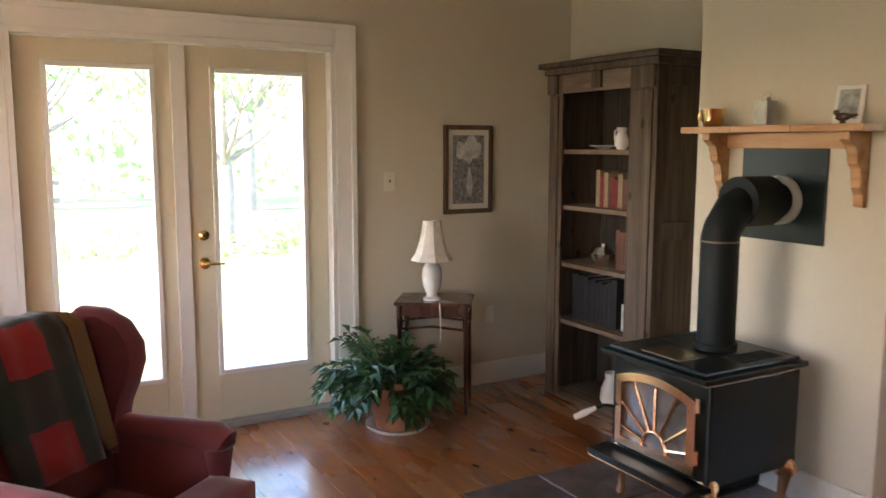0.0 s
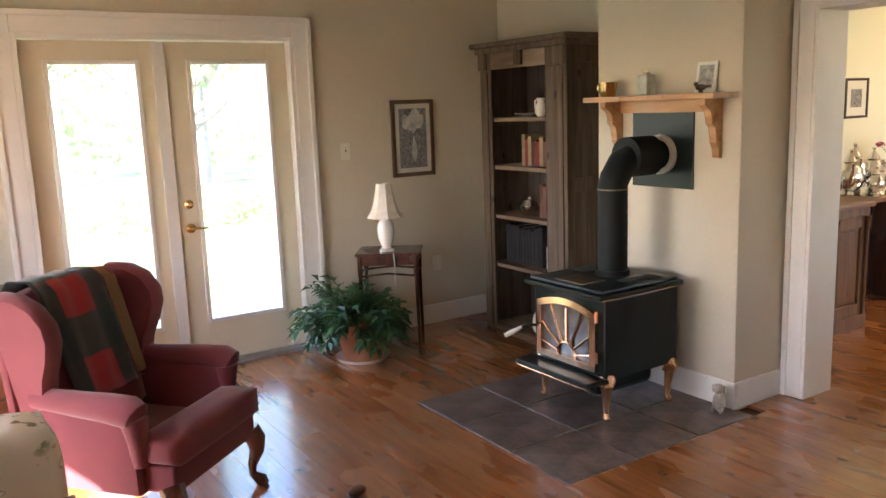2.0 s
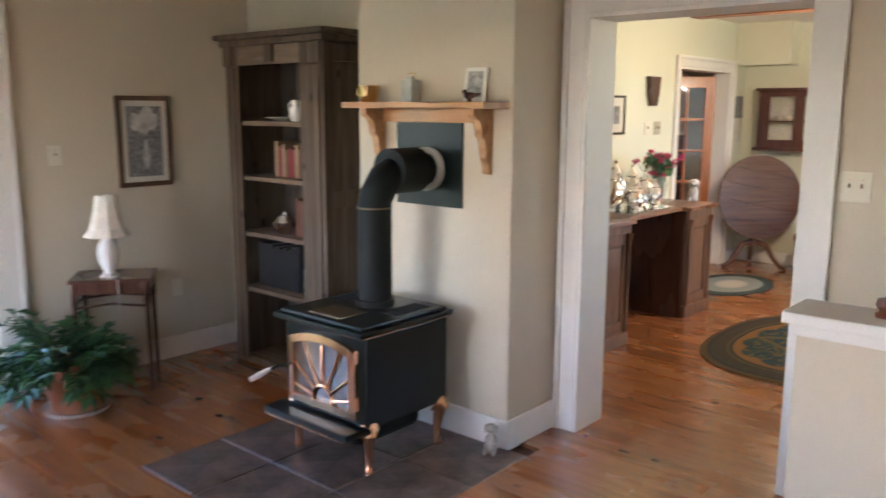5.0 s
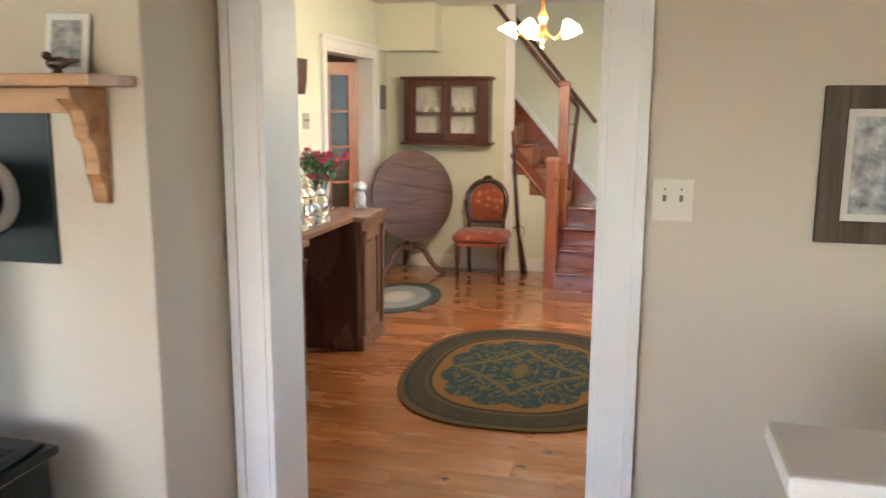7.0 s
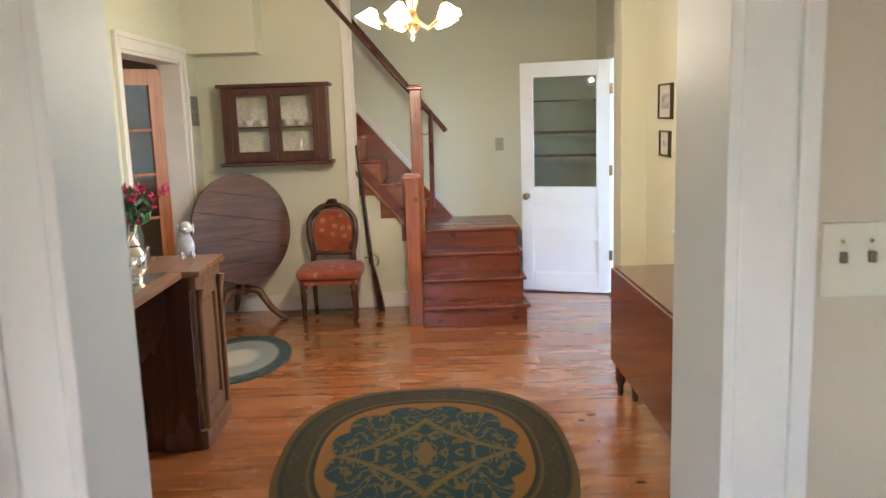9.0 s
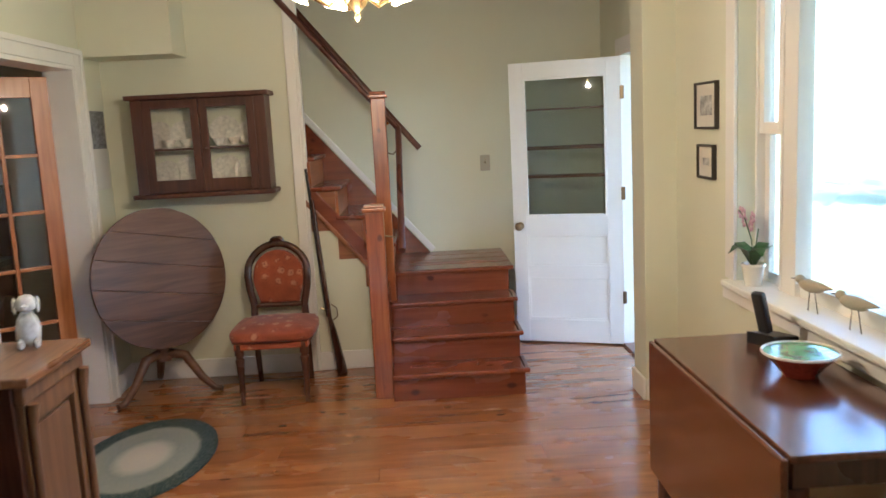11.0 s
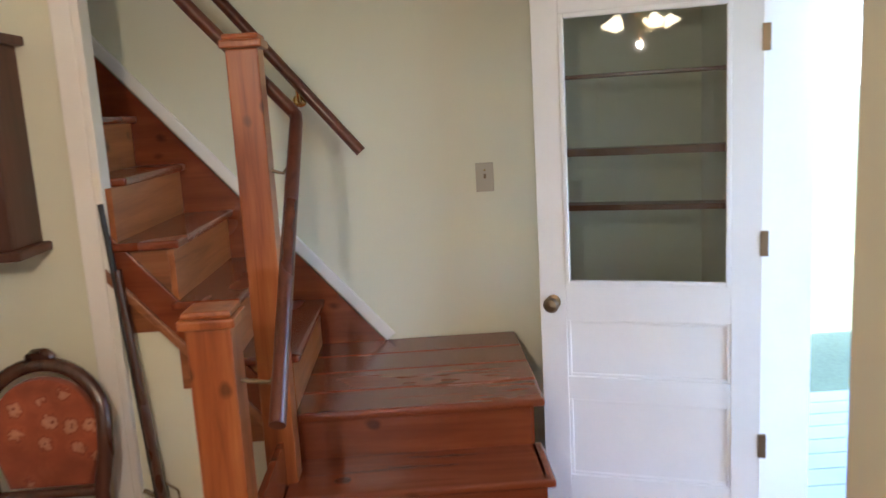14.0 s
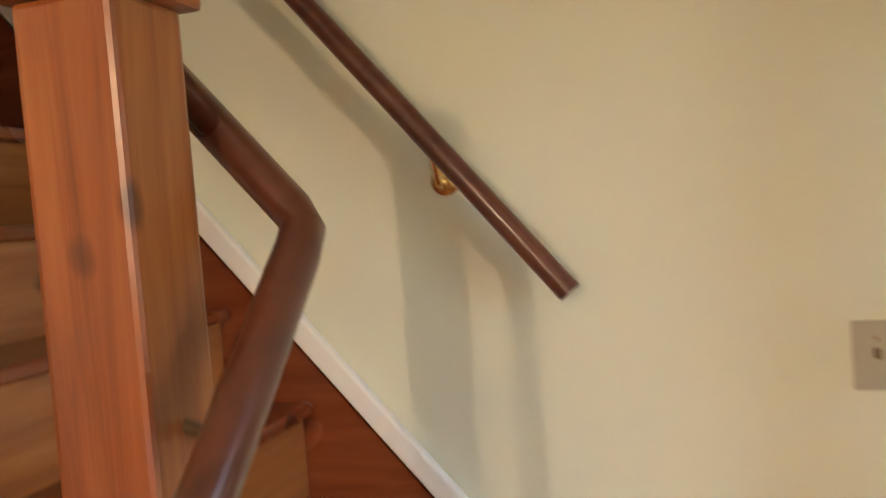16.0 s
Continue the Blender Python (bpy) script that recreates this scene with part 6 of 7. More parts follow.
# silver tea things, vase, china figure
def teapot(x, y, s, label):
    t = thing("silver_teapot", pose(x, y, 0.922, 0, 0, 40 * x), label, "teapot", "silver tea service")
    Geo().lathe([(0.04 * s, 0), (0.035 * s, 0.015 * s), (0.07 * s, 0.05 * s), (0.08 * s, 0.1 * s), (0.065 * s, 0.15 * s), (0.035 * s, 0.18 * s), (0.04 * s, 0.19 * s), (0.02 * s, 0.22 * s), (0.008 * s, 0.24 * s), (0.012 * s, 0.255 * s), (0, 0.265 * s)]).done("body", M_CHROME, t, 1)
    Geo().tube([(0.07 * s, 0, 0.08 * s), (0.12 * s, 0, 0.12 * s), (0.14 * s, 0, 0.19 * s)], [0.018 * s, 0.012 * s, 0.008 * s]).done("spout", M_CHROME, t, 1)
    Geo().tube([(-0.06 * s, 0, 0.16 * s), (-0.12 * s, 0, 0.17 * s), (-0.125 * s, 0, 0.09 * s), (-0.07 * s, 0, 0.06 * s)], 0.007 * s).done("handle", M_CHROME, t, 1)


tagged(Geo().box((5.3, 3.22, 0.9175), (6.0, 3.62, 0.921), 0.001).done("silver_tray", M_CHROME), "flat silver serving tray", "tray")
for x, y, s in ((5.38, 3.45, 1.3), (5.55, 3.52, 1.45), (5.6, 3.33, 0.9), (5.75, 3.48, 1.3), (5.85, 3.32, 0.85), (5.92, 3.45, 1.1), (5.48, 3.3, 0.8), (5.2, 3.5, 1.2)):
    teapot(x, y, s, "polished silver teapot on the tray")
for k, (x, y) in enumerate(((4.72, 3.3), (4.8, 3.42), (4.9, 3.26), (5.85, 3.3))):
    tagged(Geo().lathe([(0.028, 0), (0.026, 0.004), (0.005, 0.01), (0.005, 0.07), (0.03, 0.09), (0.034, 0.14), (0.032, 0.14), (0.027, 0.09), (0, 0.075)], (x, y, 0.918), 20).done("wine_glass", M_CLEAR, None, 1), "clear stemmed wine glass on the counter", "glass", "glasses on the counter")
VS = thing("flower_vase", pose(6.2, 3.47, 0.918), "glass vase of pink and red garden flowers", "flowers")
Geo().lathe([(0.05, 0), (0.06, 0.02), (0.075, 0.15), (0.06, 0.2), (0.07, 0.22), (0.065, 0.22), (0.055, 0.2), (0.05, 0.02), (0, 0.018)]).done("vase", M_CLEAR, VS, 1)
rng = random.Random(5)
gs, gf, gl = Geo(), Geo(), Geo()
for k in range(26):
    a, r, z = rng.uniform(0, 6.28), rng.uniform(0.02, 0.24), rng.uniform(0.24, 0.42)
    tip = Vector((math.cos(a) * r, math.sin(a) * r, z))
    gs.tube([(0, 0, 0.03), (tip.x * 0.4, tip.y * 0.4, z * 0.6), tip], 0.003, 5)
    if k % 3:
        leaves_cloud(gf, tip, (0.035, 0.035, 0.025), 26, 0.017, rng)
    else:
        leaves_cloud(gl, tip * 0.85, (0.06, 0.06, 0.05), 22, 0.03, rng)
gs.done("stems", M_LEAF, VS); gf.done("blossoms", M_FLOWER, VS); gl.done("leaves", M_LEAF, VS)
china_dog(pose(6.42, 3.25, 0.918, 0, 0, 20), 1.05, plain("blue_white_china", (0.5, 0.52, 0.56), 0.25, vary=0.35, scale=26, bump=0.0), "blue and white china dog on the counter")

# ---- north wall pictures and fittings ----
picture("black_framed_etching", pose(6.08, YN2, 1.64), 0.34, 0.33, 0.02, M_BLACKW, M_PRINTD, "small etching with a wide mount in a black frame", 0.07)
wb = thing("wall_basket", pose(6.73, YN2, 1.84), "dark metal wall pocket", "wall pocket")
tagged(wb, "dark metal wall pocket hung beside the picture")
Geo().prism([(-0.1, 0.14), (0.1, 0.14), (0.08, -0.02), (0.04, -0.12), (-0.04, -0.12), (-0.08, -0.02)], 1, -0.06, -0.001, 0.01).done("body", M_MAHOG, wb)
switch(pose(6.7, YN2, 1.52), 0.09, 1, "ivory thermostat plate on the wall")
switch(pose(6.9, YN2, 1.52), 0.118, 2, "ivory double light switch by the kitchen doorway", M_PLATED)
cal = thing("wall_calendar", pose(8.83, YN2 - 0.001, 1.6), "hanging paper calendar with a picture above", "calendar")
Geo().box((-0.12, -0.006, -0.26), (0.12, 0, 0.0), 0.001).done("sheet", M_PAPER, cal)
Geo().box((-0.12, -0.008, 0.001), (0.12, 0, 0.24), 0.001).done("picture", M_PRINTD, cal)

# ---- glazed kitchen door, open into the kitchen ----
KD = thing("kitchen_door", pose(ND1 - 0.03, YN2 + 0.15, 0.012, 0, 0, 128), "orange fir door with fifteen panes standing open", "door")
KW = 0.76
Geo().box((0, -0.02, 0), (0.1, 0.02, 2.03), 0.004).box((KW - 0.1, -0.02, 0), (KW, 0.02, 2.03), 0.004).box((0.1, -0.02, 0), (KW - 0.1, 0.02, 0.22), 0.003).box((0.1, -0.02, 1.91), (KW - 0.1, 0.02, 2.03), 0.003).done("frame", M_ORANGE, KD)
for k in (1, 2):
    x = 0.1 + (KW - 0.2) * k / 3
    Geo().box((x - 0.011, -0.016, 0.22), (x + 0.011, 0.016, 1.91), 0.003).done("upright_bar", M_ORANGE, KD)
for k in range(1, 5):
    z = 0.22 + 1.69 * k / 5
    for j in range(3):
        xa = 0.1 + (KW - 0.2) * j / 3 + (0.011 if j else 0)
        xb = 0.1 + (KW - 0.2) * (j + 1) / 3 - (0.011 if j < 2 else 0)
        Geo().box((xa, -0.016, z - 0.011), (xb, 0.016, z + 0.011), 0.003).done("cross_bar", M_ORANGE, KD)
p = Geo().box((0.1, -0.002, 0.22), (KW - 0.1, 0.002, 1.91), 0).done("pane", M_GLASS, KD)
for z in (0.25, 1.65):
    Geo().box((-0.02, -0.03, z), (0.03, -0.0205, z + 0.1), 0.002).done("hinge", M_BRASS, KD)
kc = thing("kitchen_cupboard", pose(8.6, 5.9, 0, 0, 0, -90), "pale pinkish kitchen cupboards with a dark counter", "cupboard")
for k in range(4):
    a = -0.65 + k * 0.51
    Geo().box((a, -0.2, 1.4), (a + 0.506, 0.38, 2.3), 0.004).box((a + 0.05, -0.212, 1.45), (a + 0.456, -0.2005, 2.25), 0.006).done("wall_unit", M_KITCHEN, kc)
    Geo().box((a, -0.3, 0.0), (a + 0.506, 0.38, 0.88), 0.004).box((a + 0.05, -0.312, 0.1), (a + 0.456, -0.3005, 0.82), 0.006).done("base_unit", M_MAHOG, kc)
Geo().box((-0.65, -0.34, 0.8805), (1.39, 0.38, 0.92), 0.004).done("worktop", M_BLACK, kc)
Geo().box((-0.65, 0.36, 0.921), (1.39, 0.38, 1.399), 0.0).done("splashback", M_MAHOG, kc)

# ---- hanging cabinet with china ----
HC = thing("hanging_cabinet", pose(0, 3.19, 1.592), "dark red-brown hanging cabinet with glazed doors and china", "cabinet")
xf = 8.8
hw, hh = 0.425, 0.3
Geo().box((xf + 0.02, -hw, -hh), (XC - 0.001, -hw + 0.02, hh), 0.002).box((xf + 0.02, hw - 0.02, -hh), (XC - 0.001, hw, hh), 0.002).box((xf + 0.02, -hw + 0.02, hh - 0.02), (XC - 0.001, hw - 0.02, hh), 0.002).box((xf + 0.02, -hw + 0.02, -hh), (XC - 0.001, hw - 0.02, -hh + 0.02), 0.002).done("case", M_CAB, HC)
Geo().box((XC - 0.015, -hw + 0.02, -hh + 0.02), (XC - 0.003, hw - 0.02, hh - 0.02), 0).done("back_panel", M_WALL2, HC)
Geo().box((xf + 0.03, -hw + 0.0205, -0.028), (XC - 0.016, hw - 0.0205, -0.012), 0.002).done("shelf", M_CAB, HC)
Geo().box((xf - 0.03, -hw - 0.03, hh), (XC - 0.001, hw + 0.03, hh + 0.03), 0.008).done("cornice", M_CAB, HC)
Geo().box((xf - 0.03, -hw - 0.03, -hh - 0.03), (XC - 0.001, hw + 0.03, -hh), 0.008).done("base_moulding", M_CAB, HC)
for ya in (-hw, hw - 0.07):
    Geo().box((xf, ya, -hh), (xf + 0.0195, ya + 0.07, hh), 0.002).done("stile", M_CAB, HC)
for s in (1, -1):
    a, b = (0.002, hw - 0.072) if s > 0 else (-hw + 0.072, -0.002)
    g = Geo()
    g.box((xf, a, -hh + 0.005), (xf + 0.019, a + 0.05, hh - 0.005), 0.002).box((xf, b - 0.05, -hh + 0.005), (xf + 0.019, b, hh - 0.005), 0.002).box((xf, a + 0.05, -hh + 0.005), (xf + 0.019, b - 0.05, -hh + 0.085), 0.002).box((xf, a + 0.05, hh - 0.06), (xf + 0.019, b - 0.05, hh - 0.005), 0.002)
    g.done("door", M_CAB, HC)
    Geo().box((xf + 0.008, a + 0.05, -hh + 0.085), (xf + 0.011, b - 0.05, hh - 0.06), 0).done("pane", M_GLASS, HC)
Geo().lathe([(0.008, 0), (0.014, 0.02), (0, 0.025)], m=Matrix.Translation((xf, -0.03, -0.02)) @ Matrix.Rotation(radians(-90), 4, "Y")).done("knob", M_MAHOG, HC, 1)
M_CHINA = plain("flowered_china", (0.72, 0.69, 0.62), 0.2, vary=0.25, scale=40, bump=0.0)
for y, z, r in ((-0.13, -0.011, 0.1), (-0.29, -0.011, 0.08), (0.14, -0.011, 0.09), (0.3, -0.011, 0.09), (-0.12, -0.269, 0.1), (-0.26, -0.269, 0.09), (0.13, -0.269, 0.1), (0.27, -0.269, 0.09)):
    pm = Matrix.Translation((XC - 0.045, 3.19 + y, 1.59 + z + r * 0.98)) @ Matrix.Rotation(radians(-78), 4, "Y")
    tagged(Geo().lathe([(0, 0), (r * 0.6, 0.0), (r, 0.014), (r * 0.99, 0.018), (r * 0.58, 0.006), (0, 0.006)], m=pm, seg=28).done("china_plate", M_CHINA, None, 1), "flowered china plate standing in the cabinet", "plate", "china in the cabinet")
for y, z in ((-0.1, -0.011), (-0.2, -0.011), (0.11, -0.011), (0.22, -0.011), (0.05, -0.011)):
    tagged(Geo().lathe([(0.055, 0), (0.06, 0.006), (0.02, 0.008), (0.022, 0.014), (0.04, 0.045), (0.042, 0.055), (0.039, 0.054), (0.02, 0.018), (0, 0.018)], (8.87, 3.19 + y, 1.59 + z), 24).done("tea_cup", M_CHINA, None, 1), "gilt china tea cup on its saucer", "cup", "china in the cabinet")

# ---- tilt-top table, side chair, long gun ----
TT = thing("tilt_top_table", pose(8.62, 3.46, 0, 0, 0, 43), "round brown tilt-top tripod table with its top upright", "table")
tm_ = Matrix.Translation((0.02, 0, 0.77)) @ Matrix.Rotation(radians(12), 4, "X") @ Matrix.Rotation(radians(-84), 4, "Y")
n = 5
for k in range(n):
    # boards of the round top
    R = 0.45
    a0, a1 = -R + 2 * R * k / n, -R + 2 * R * (k + 1) / n - 0.001
    pts = [(u, math.sqrt(max(R * R - u * u, 0))) for u in np.linspace(a0, a1, 9)]
    pts = [(float(u), float(-v)) for u, v in pts] + [(float(u), float(v)) for u, v in reversed(pts)]
    pts = [p for i, p in enumerate(pts) if i == 0 or (Vector(p) - Vector(pts[i - 1])).length > 1e-4]
    if (Vector(pts[0]) - Vector(pts[-1])).length < 1e-4:
        pts = pts[:-1]
    Geo().prism(pts, 2, -0.011, 0.011, 0.003, tm_).done("top_board", M_TILT, TT)
Geo().lathe([(0.05, 0.22), (0.055, 0.26), (0.04, 0.3), (0.05, 0.36), (0.035, 0.42), (0.03, 0.62), (0.045, 0.66)], (0.1, 0, 0)).done("column", M_TILT, TT, 1)
for a in (222, 102, 342):
    c, s_ = math.cos(radians(a)), math.sin(radians(a))
    Geo().tube([(0.1 + c * 0.03, s_ * 0.03, 0.27), (0.1 + c * 0.14, s_ * 0.14, 0.25), (0.1 + c * 0.24, s_ * 0.24, 0.1), (0.1 + c * 0.32, s_ * 0.32, 0.025), (0.1 + c * 0.37, s_ * 0.37, 0.018)], [0.03, 0.032, 0.026, 0.022, 0.02], 10).done("leg", M_TILT, TT, 1)
SC = thing("side_chair", pose(8.6, 2.775, 0, 0, 0, -90), "carved mahogany chair upholstered in rust brocade", "chair")
# the chair looks to -y in its own frame
Geo().cushion((-0.24, -0.22, 0.37), (0.24, 0.22, 0.45), 0.028).done("seat", M_ORFAB, SC, 2)
Geo().box((-0.23, -0.215, 0.33), (0.23, 0.2, 0.372), 0.01).done("seat_rail", M_ORFAB, SC)
for s in (1, -1):
    Geo().lathe([(0.016, 0), (0.014, 0.03), (0.02, 0.05), (0.017, 0.12), (0.026, 0.24), (0.03, 0.27), (0.02, 0.28), (0.03, 0.3), (0.028, 0.37)], (s * 0.2, -0.19, 0), 16).done("leg", M_MAHOG, SC, 1)
    Geo().tube([(s * 0.17, 0.25, 0), (s * 0.17, 0.21, 0.2), (s * 0.17, 0.19, 0.4)], [0.016, 0.02, 0.022], 10).done("leg", M_MAHOG, SC, 1)
back = []
for t in np.linspace(0, 1, 21):
    a = math.pi * t
    back.append((0.2 * math.cos(a) * (1.0 if math.sin(a) > 0.3 else 0.98), 0.22 + 0.06 * math.sin(a), 0.72 + 0.2 * math.sin(a)))
pts = [(0.17, 0.2, 0.42), (0.165, 0.21, 0.52), (0.19, 0.22, 0.64)] + back + [(-0.19, 0.22, 0.64), (-0.165, 0.21, 0.52), (-0.17, 0.2, 0.42)]
Geo().tube(pts, 0.024, 10).done("back_frame", M_MAHOG, SC, 1)
Geo().tube([(-0.165, 0.21, 0.52), (0.165, 0.21, 0.52)], 0.016, 10).blob((0, 0.28, 0.945), (0.05, 0.018, 0.025), 2, 0.4).done("crest", M_MAHOG, SC, 1, kind="stuff")
out = [(0.13, 0.54), (0.16, 0.66), (0.165, 0.72)] + [(0.165 * math.cos(a), 0.73 + 0.165 * math.sin(a)) for a in np.linspace(0.1, math.pi - 0.1, 13)] + [(-0.165, 0.72), (-0.16, 0.66), (-0.13, 0.54)]
Geo().prism([(float(u), float(v)) for u, v in out], 1, 0.2, 0.25, 0.016, Matrix.Rotation(radians(-3), 4, "X")).done("back_pad", M_ORFAB, SC, 1)
LG = thing("antique_musket", pose(8.9, 2.43, 0), "old dark wooden musket leaning in the corner", "musket")
a, b = Vector((0, 0, 0.005)), Vector((0.055, 0.115, 1.4))
def lg(t, o=0.0):
    v = a.lerp(b, t)
    return (v.x, v.y + o, v.z)
Geo().tube([lg(0, -0.03), lg(0.03, -0.028), lg(0.2, -0.01), lg(0.27), lg(0.5), lg(0.85)], [0.07, 0.066, 0.046, 0.028, 0.028, 0.024], 12, sx=0.5, sy=1.0).done("stock", M_MAHOG, LG, 1)
Geo().tube([lg(0.28, 0.012), lg(1.0, 0.012)], [0.012, 0.009], 12).done("barrel", M_BLACK, LG, 1)
Geo().tube([lg(0.26, -0.02), lg(0.28, -0.055), lg(0.32, -0.055), lg(0.34, -0.02)], 0.004, 8).tube([lg(0.31, 0.02), lg(0.325, 0.055)], 0.008, 8).done("lock", M_DARKMET, LG, 1, kind="stuff")

# ---- rugs ----
def oval(name, x, y, sx, sy, p, mat, label):
    pts = []
    for k in range(72):
        a = 2 * math.pi * k / 72
        c, s_ = math.cos(a), math.sin(a)
        pts.append((sx * math.copysign(abs(c) ** p, c), sy * math.copysign(abs(s_) ** p, s_)))
    o = Geo().prism(pts, 2, 0.001, 0.011, 0.003).done(name, mat)
    o.location = (x, y, 0)
    tagged(o, label, "rug")


oval("oval_rug", 5.86, 2.01, 0.945, 0.71, 0.76, M_RUG, "dark blue-green and gold oval patterned rug on the floor")
oval("braided_rug", 7.58, 3.32, 0.56, 0.36, 1.0, M_BRAID, "braided oval rug, grey with a dark teal border")

# ---- drop-leaf table and what lies on it ----
DT2 = thing("drop_leaf_table", pose(6.06, -0.075, 0), "polished mahogany drop-leaf table with its leaf hanging down", "table")
Geo().box((-0.59, 0.475, 0.728), (0.59, 0.985, 0.75), 0.006, seg=3).done("top", M_DROP, DT2)
Geo().box((-0.59, 0.987, 0.2), (0.59, 1.007, 0.742), 0.008, seg=3).done("leaf", M_DROP, DT2)
Geo().box((-0.45, 0.9, 0.6), (0.45, 0.92, 0.7275), 0.003).box((-0.45, 0.53, 0.6), (0.45, 0.55, 0.7275), 0.003).box((-0.47, 0.53, 0.6), (-0.45, 0.92, 0.7275), 0.003).box((0.45, 0.53, 0.6), (0.47, 0.92, 0.7275), 0.003).done("apron", M_MAHOG, DT2)
for x in (-0.44, 0.44):
    for y in (0.57, 0.9):
        Geo().lathe([(0.014, 0), (0.02, 0.03), (0.016, 0.05), (0.03, 0.1), (0.022, 0.2), (0.034, 0.42), (0.026, 0.46), (0.038, 0.5), (0.038, 0.6)], (x, y, 0), 16).done("leg", M_MAHOG, DT2, 1)
Geo().lathe([(0.014, 0), (0.02, 0.03), (0.016, 0.05), (0.03, 0.1), (0.024, 0.25)], (0.54, 0.96, 0), 16).done("leg", M_MAHOG, DT2, 1)
BL = thing("painted_bowl", pose(6.1, 0.58, 0.751), "red pottery bowl with a green painted rim and fruit pattern", "bowl")
Geo().lathe([(0.055, 0), (0.06, 0.01), (0.085, 0.04), (0.125, 0.078)], seg=36).done("outside", plain("red_glaze", (0.3, 0.04, 0.02), 0.2, vary=0.5, scale=12, coat=0.4), BL, 1)
Geo().lathe([(0.126, 0.0785), (0.118, 0.078), (0.08, 0.045), (0.04, 0.022), (0, 0.02)], seg=36).done("inside", plain("green_glaze", (0.1, 0.32, 0.12), 0.15, vary=0.6, scale=14, coat=0.4), BL, 1)
Geo().tube([(0.122 * math.cos(a), 0.122 * math.sin(a), 0.08) for a in np.linspace(0, 2 * math.pi, 37)], 0.005, 8).done("rim", M_CERAM, BL, 1)
PH = thing("cordless_telephone", pose(6.5, 0.5, 0.751, 0, 0, 30), "black cordless telephone standing in its cradle", "telephone")
Geo().prism([(-0.09, 0), (0.07, 0), (0.07, 0.045), (-0.09, 0.018)], 0, -0.06, 0.06, 0.008).done("cradle", M_BLACK, PH)
Geo().box((-0.025, -0.015, 0), (0.025, 0.015, 0.17), 0.01, Matrix.Translation((0, 0.03, 0.045)) @ Matrix.Rotation(radians(-18), 4, "X")).done("handset", M_BLACK, PH)
# orchid and shore birds on the sill
OR = thing("potted_orchid", pose(7.03, 0.345, WZ0 + 0.001), "pale pink orchid in a white pot on the sill", "plant")
Geo().lathe([(0.035, 0), (0.05, 0.09), (0.055, 0.09), (0.052, 0.1), (0.045, 0.098), (0.04, 0.085), (0, 0.085)], seg=28).done("pot", M_CERAM, OR, 1)
g = Geo()
for a, L in ((0.3, 0.13), (1.7, 0.12), (3.0, 0.14), (4.2, 0.12), (5.3, 0.11)):
    d = Vector((math.cos(a), math.sin(a), 0)); sd = Vector((-d.y, d.x, 0))
    p = [Vector((0, 0, 0.085)) + d * L * t + Vector((0, 0, 0.1 * math.sin(2.4 * t))) for t in (0, 0.35, 0.7, 1)]
    w = (0.01, 0.032, 0.028, 0.002)
    rw = [(g.bm.verts.new(q - sd * ww), g.bm.verts.new(q + sd * ww)) for q, ww in zip(p, w)]
    for u, v in zip(rw, rw[1:]):
        g.bm.faces.new((u[0], u[1], v[1], v[0]))
g.done("leaves", M_LEAF, OR, 2)
Geo().tube([(0, 0, 0.085), (0.02, 0, 0.2), (0.05, 0.02, 0.3), (0.09, 0.03, 0.33)], 0.003, 6).tube([(0, 0, 0.085), (-0.03, 0, 0.2), (-0.05, 0, 0.26)], 0.003, 6).done("stem", M_LEAF, OR, 1, kind="stuff")
g = Geo()
for x, y, z in ((0.03, 0.0, 0.3), (0.06, 0.03, 0.32), (0.09, 0.03, 0.32), (0.05, 0.0, 0.26), (0.07, 0.02, 0.28)):
    for k in range(5):
        a = k * 1.257
        e = Vector((x, y, z)) + Vector((math.cos(a) * 0.018, -0.008, math.sin(a) * 0.018))
        g.blob(e, (0.013, 0.004, 0.013), 1)
g.done("flowers", M_ORCHID, OR, 2, kind="stuff")
for x, y in ((6.5, 0.345), (6.2, 0.345)):
    B = thing("wooden_shore_bird", pose(x, y, WZ0 + 0.001, 0, 0, 8), "pale carved wooden shore bird standing on the sill", "ornament", "carved birds on the sill")
    Geo().blob((0, 0, 0.1), (0.075, 0.026, 0.026), 2).blob((0.07, 0, 0.115), (0.024, 0.018, 0.018), 2).tube([(-0.05, 0, 0.105), (-0.12, 0, 0.11)], [0.018, 0.004]).done("body", plain("driftwood", (0.42, 0.36, 0.26), 0.7, vary=0.2), B, 1)
    Geo().tube([(0.09, 0, 0.115), (0.13, 0, 0.108)], [0.004, 0.0015], 6).done("beak", M_BLACK, B, 1)
    for s in (0.01, -0.02):
        Geo().tube([(s, 0, 0.08), (s * 2, 0, 0)], 0.002, 6).done("leg", M_BLACK, B, 1)
HB = thing("hanging_basket", pose(6.9, -0.95, 1.5), "blue hanging pot of pink and white flowers outside", "hanging basket")
Geo().lathe([(0.09, 0), (0.14, 0.2), (0.145, 0.2), (0.13, 0.18), (0, 0.18)], seg=24).done("pot", plain("blue_plastic", (0.02, 0.06, 0.22), 0.4), HB, 1)
rng = random.Random(3)
g1, g2 = Geo(), Geo()
leaves_cloud(g1, (0, 0, 0.27), (0.22, 0.2, 0.14), 260, 0.035, rng); leaves_cloud(g2, (0.05, 0.03, 0.33), (0.17, 0.16, 0.1), 120, 0.035, rng)
g1.done("leaves", M_BUSH, HB); g2.done("blossoms", M_FLOWER, HB)
Geo().tube([(0, 0, 0.3), (0, 0, 1.1)], 0.004, 6).done("hanger", M_BLACK, HB)
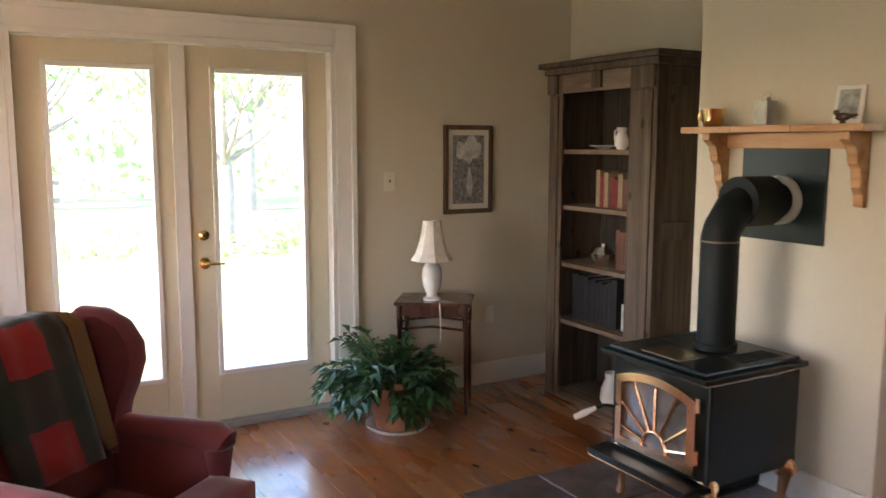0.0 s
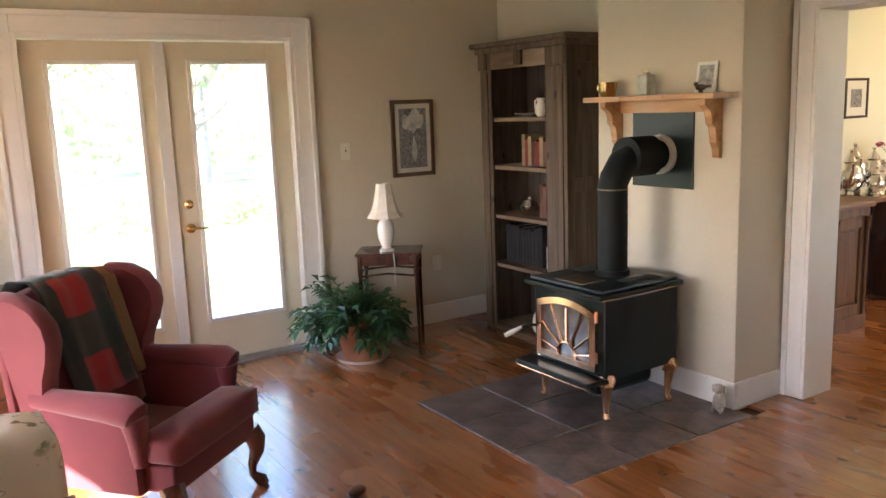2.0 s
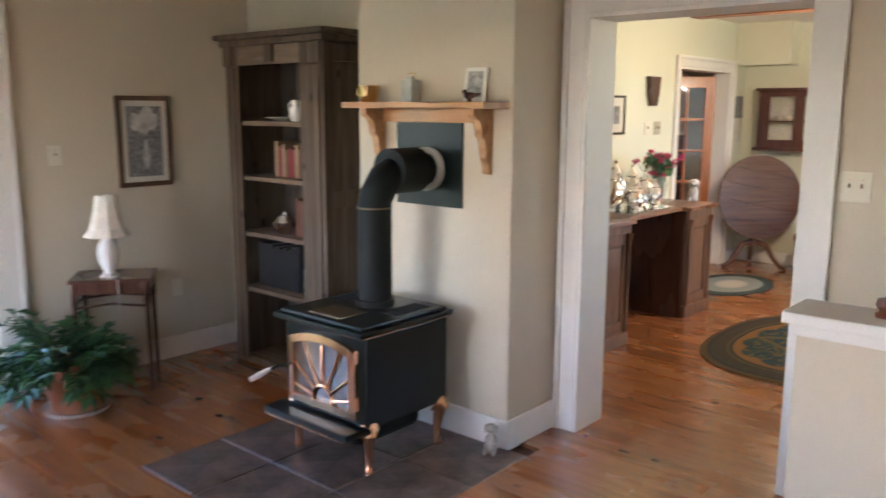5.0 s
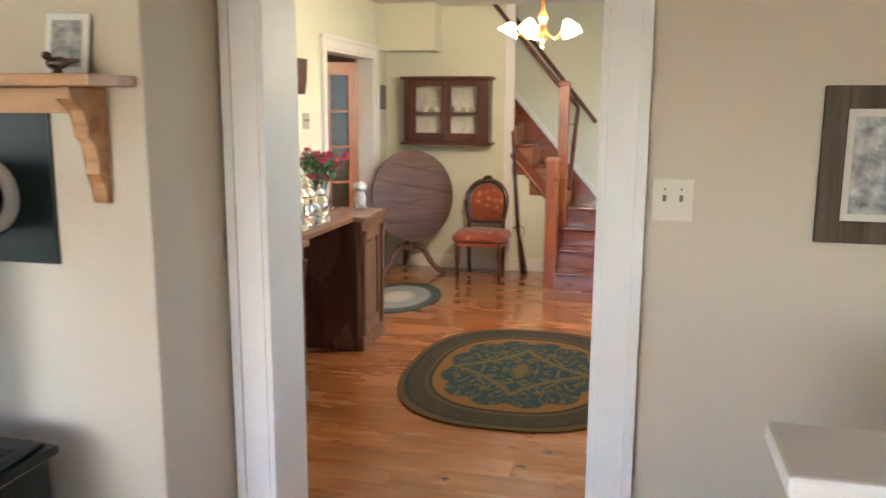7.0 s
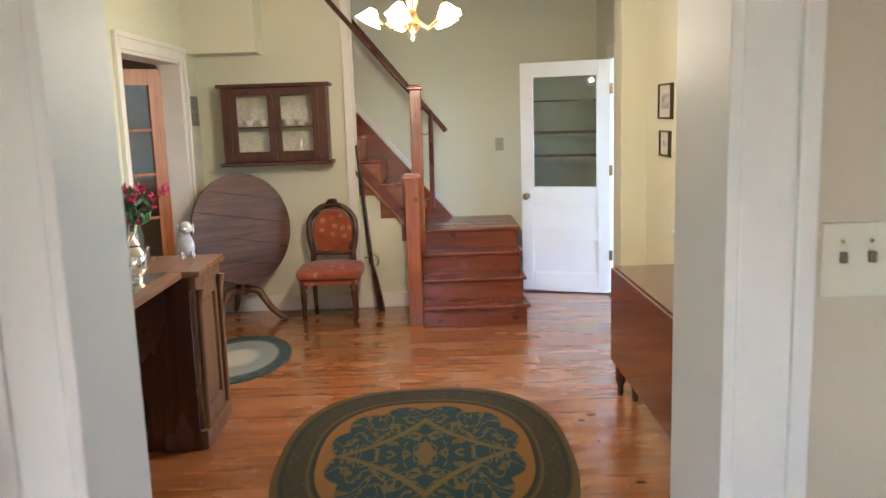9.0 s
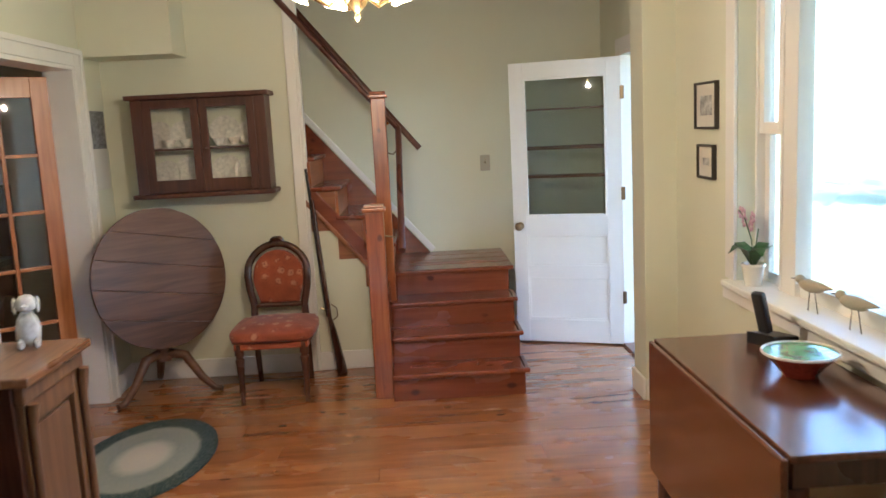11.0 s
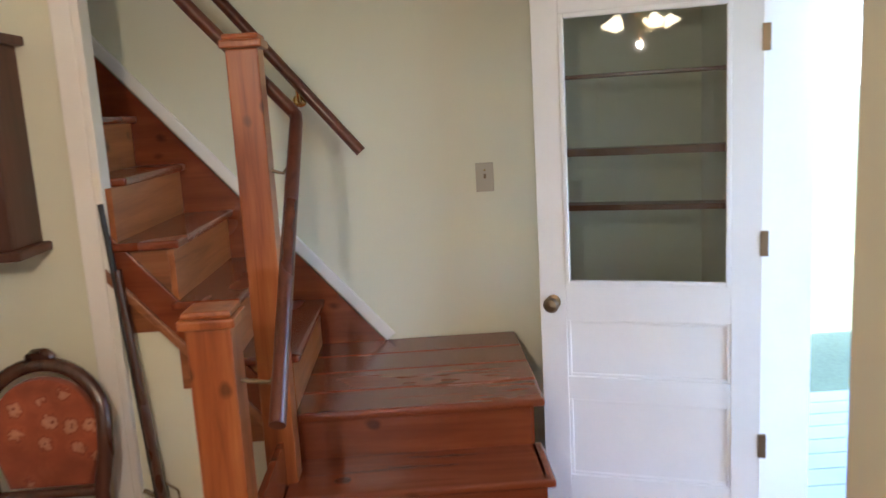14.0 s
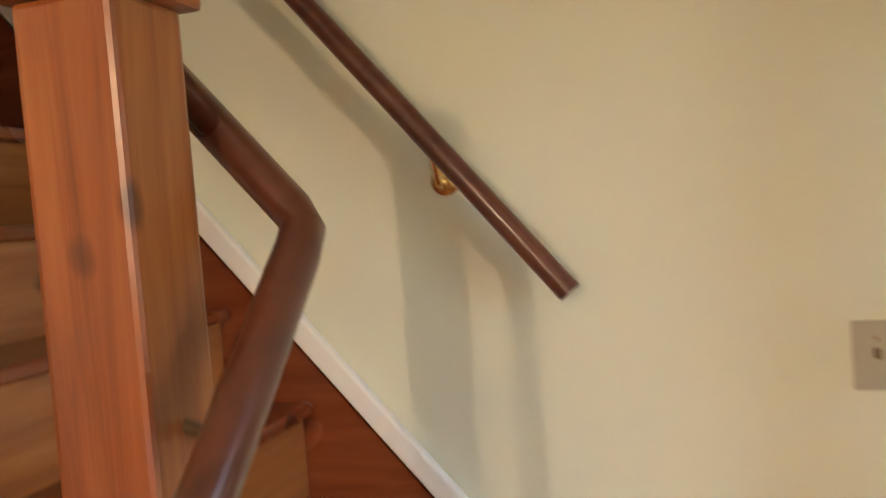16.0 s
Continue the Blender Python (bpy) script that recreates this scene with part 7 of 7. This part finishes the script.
# slab added outside, deep enough to cut the skylight reaching the dining floor
struct("added_sky_blocker", Geo().box((4.2, -2.5, 2.6), (8.2, 0.21, 2.7), 0.0), M_TRIM, "white slab added above the window outside to block skylight", "eave")

# ---- pictures by the window ----
for z, w, h in ((1.67, 0.29, 0.23), (1.395, 0.22, 0.17)):
    o = picture("small_etching", pose(7.51, 0.37, z, 0, 0, 180), w, h, 0.012, M_BLACKW, M_PRINT, "small etching with a wide mount in a thin black frame", 0.055)

# ---- chandelier ----
CH = thing("chandelier", pose(6.545, 2.007, 2.02), "brass chandelier with five lit frosted tulip shades", "chandelier")
Geo().lathe([(0, 0), (0.012, 0.012), (0.008, 0.03), (0.035, 0.055), (0.05, 0.085), (0.03, 0.12), (0.02, 0.16), (0.035, 0.2), (0.016, 0.24), (0.01, 0.3), (0.01, 0.55), (0.06, 0.56), (0.065, 0.58)], seg=24).done("stem", M_BRASS, CH, 1)
for k in range(5):
    a = radians(20 + 72 * k)
    c, s_ = math.cos(a), math.sin(a)
    Geo().tube([(c * 0.03, s_ * 0.03, 0.1), (c * 0.1, s_ * 0.1, 0.06), (c * 0.17, s_ * 0.17, 0.1), (c * 0.2, s_ * 0.2, 0.16)], 0.008).done("arm", M_BRASS, CH, 1)
    g = Geo()
    prof = [(0.022, 0.0), (0.04, -0.025), (0.055, -0.06), (0.075, -0.09)]
    m = Matrix.Translation((c * 0.2, s_ * 0.2, 0.165)) @ Matrix.Scale(0.85, 4) @ Matrix.Rotation(a, 4, "Z") @ Matrix.Rotation(radians(-28), 4, "Y")
    rings = []
    for r, z in prof:
        rings.append([g.bm.verts.new(m @ Vector((r * (1 + (0.12 * math.cos(6 * t) if z < -0.05 else 0)) * math.cos(t), r * (1 + (0.12 * math.cos(6 * t) if z < -0.05 else 0)) * math.sin(t), z))) for t in np.linspace(0, 2 * math.pi, 24, endpoint=False)])
    for p, q in zip(rings, rings[1:]):
        for j in range(24):
            g.bm.faces.new((p[j], p[(j + 1) % 24], q[(j + 1) % 24], q[j]))
    g.done("shade", M_BULB, CH, 2)
lamp = new("chandelier_light", bpy.data.lights.new("chandelier_light", "POINT"))
lamp.data.energy, lamp.data.color, lamp.data.shadow_soft_size = 4.6, (1.0, 0.74, 0.46), 0.02
lamp.location = (6.545, 2.007, 1.99)


# ---- pieces of the floor and the hearth ----
HX0, HX1, HY0, HY1 = 1.68, 2.98, 2.53, 3.84
FLOOR1 = struct("floor", Geo().box((-2.9, -3.78, -0.045), (3.6, YN1 + 0.18, -0.022), 0).box((3.6, 0.21, -0.045), (XE, 6.6, -0.022), 0), M_GAP, "wide orange-brown varnished pine plank floor", "floor")
_meshes = {}
def plank(w, L):
    key = (round(w, 3), round(L, 2))
    if key not in _meshes:
        g = Geo().box((-w / 2, -L / 2, -0.021), (w / 2, L / 2, 0), 0)
        me = bpy.data.meshes.new("plank")
        g.bm.to_mesh(me); g.bm.free(); me.materials.append(M_FLOOR)
        _meshes[key] = me
    return _meshes[key]
def lay(x, w, ya, yb):
    L = yb - ya
    if L < 0.06:
        return
    o = new("plank", plank(w - 0.0012, round(L, 2) - 0.001))
    o.location = (x + w / 2, (ya + yb) / 2, 0)
    o.parent = FLOOR1
rng = random.Random(21)
x = -2.72
while x < XE - 0.02:
    w = rng.choice((0.15, 0.165, 0.18))
    if x + w > XE:
        w = XE - x
    lo, hi = (-3.6, YN1 + 0.02) if x < 3.42 else (0.24, YN2 + 2.7 if x > 5.6 else YN2)
    cuts = [lo]
    y = lo + rng.uniform(0.8, 3.4)
    while y < hi - 0.5:
        cuts.append(round(y, 2)); y += rng.uniform(2.6, 4.2)
    cuts.append(hi)
    for a, b in zip(cuts, cuts[1:]):
        if x + w > HX0 and x < HX1 and b > HY0 and a < HY1:
            lay(x, w, a, HY0 - 0.0); lay(x, w, HY1, b)
            if x < HX0:
                lay(x, HX0 - x, max(a, HY0), min(b, HY1))
        else:
            lay(x, w, a, b)
    x += w
HT = struct("hearth", Geo().box((HX0, HY0, -0.02), (3.0, HY1, -0.003), 0), M_GROUT, "brown slate tile hearth pad set in the floor", "hearth")
def tile_mesh(w, d):
    g = Geo().box((-w / 2, -d / 2, -0.006), (w / 2, d / 2, 0.004), 0.003, seg=1)
    me = bpy.data.meshes.new("tile")
    g.bm.to_mesh(me); g.bm.free(); me.materials.append(M_SLATE)
    return me
nt_ = 3
tx, ty = (3.0 - HX0) / nt_, (HY1 - HY0) / nt_
tm = tile_mesh(tx - 0.01, ty - 0.01)
for i in range(nt_):
    for j in range(nt_):
        o = new("tile", tm)
        o.location = (HX0 + (i + 0.5) * tx, HY0 + (j + 0.5) * ty, 0)
        o.parent = HT
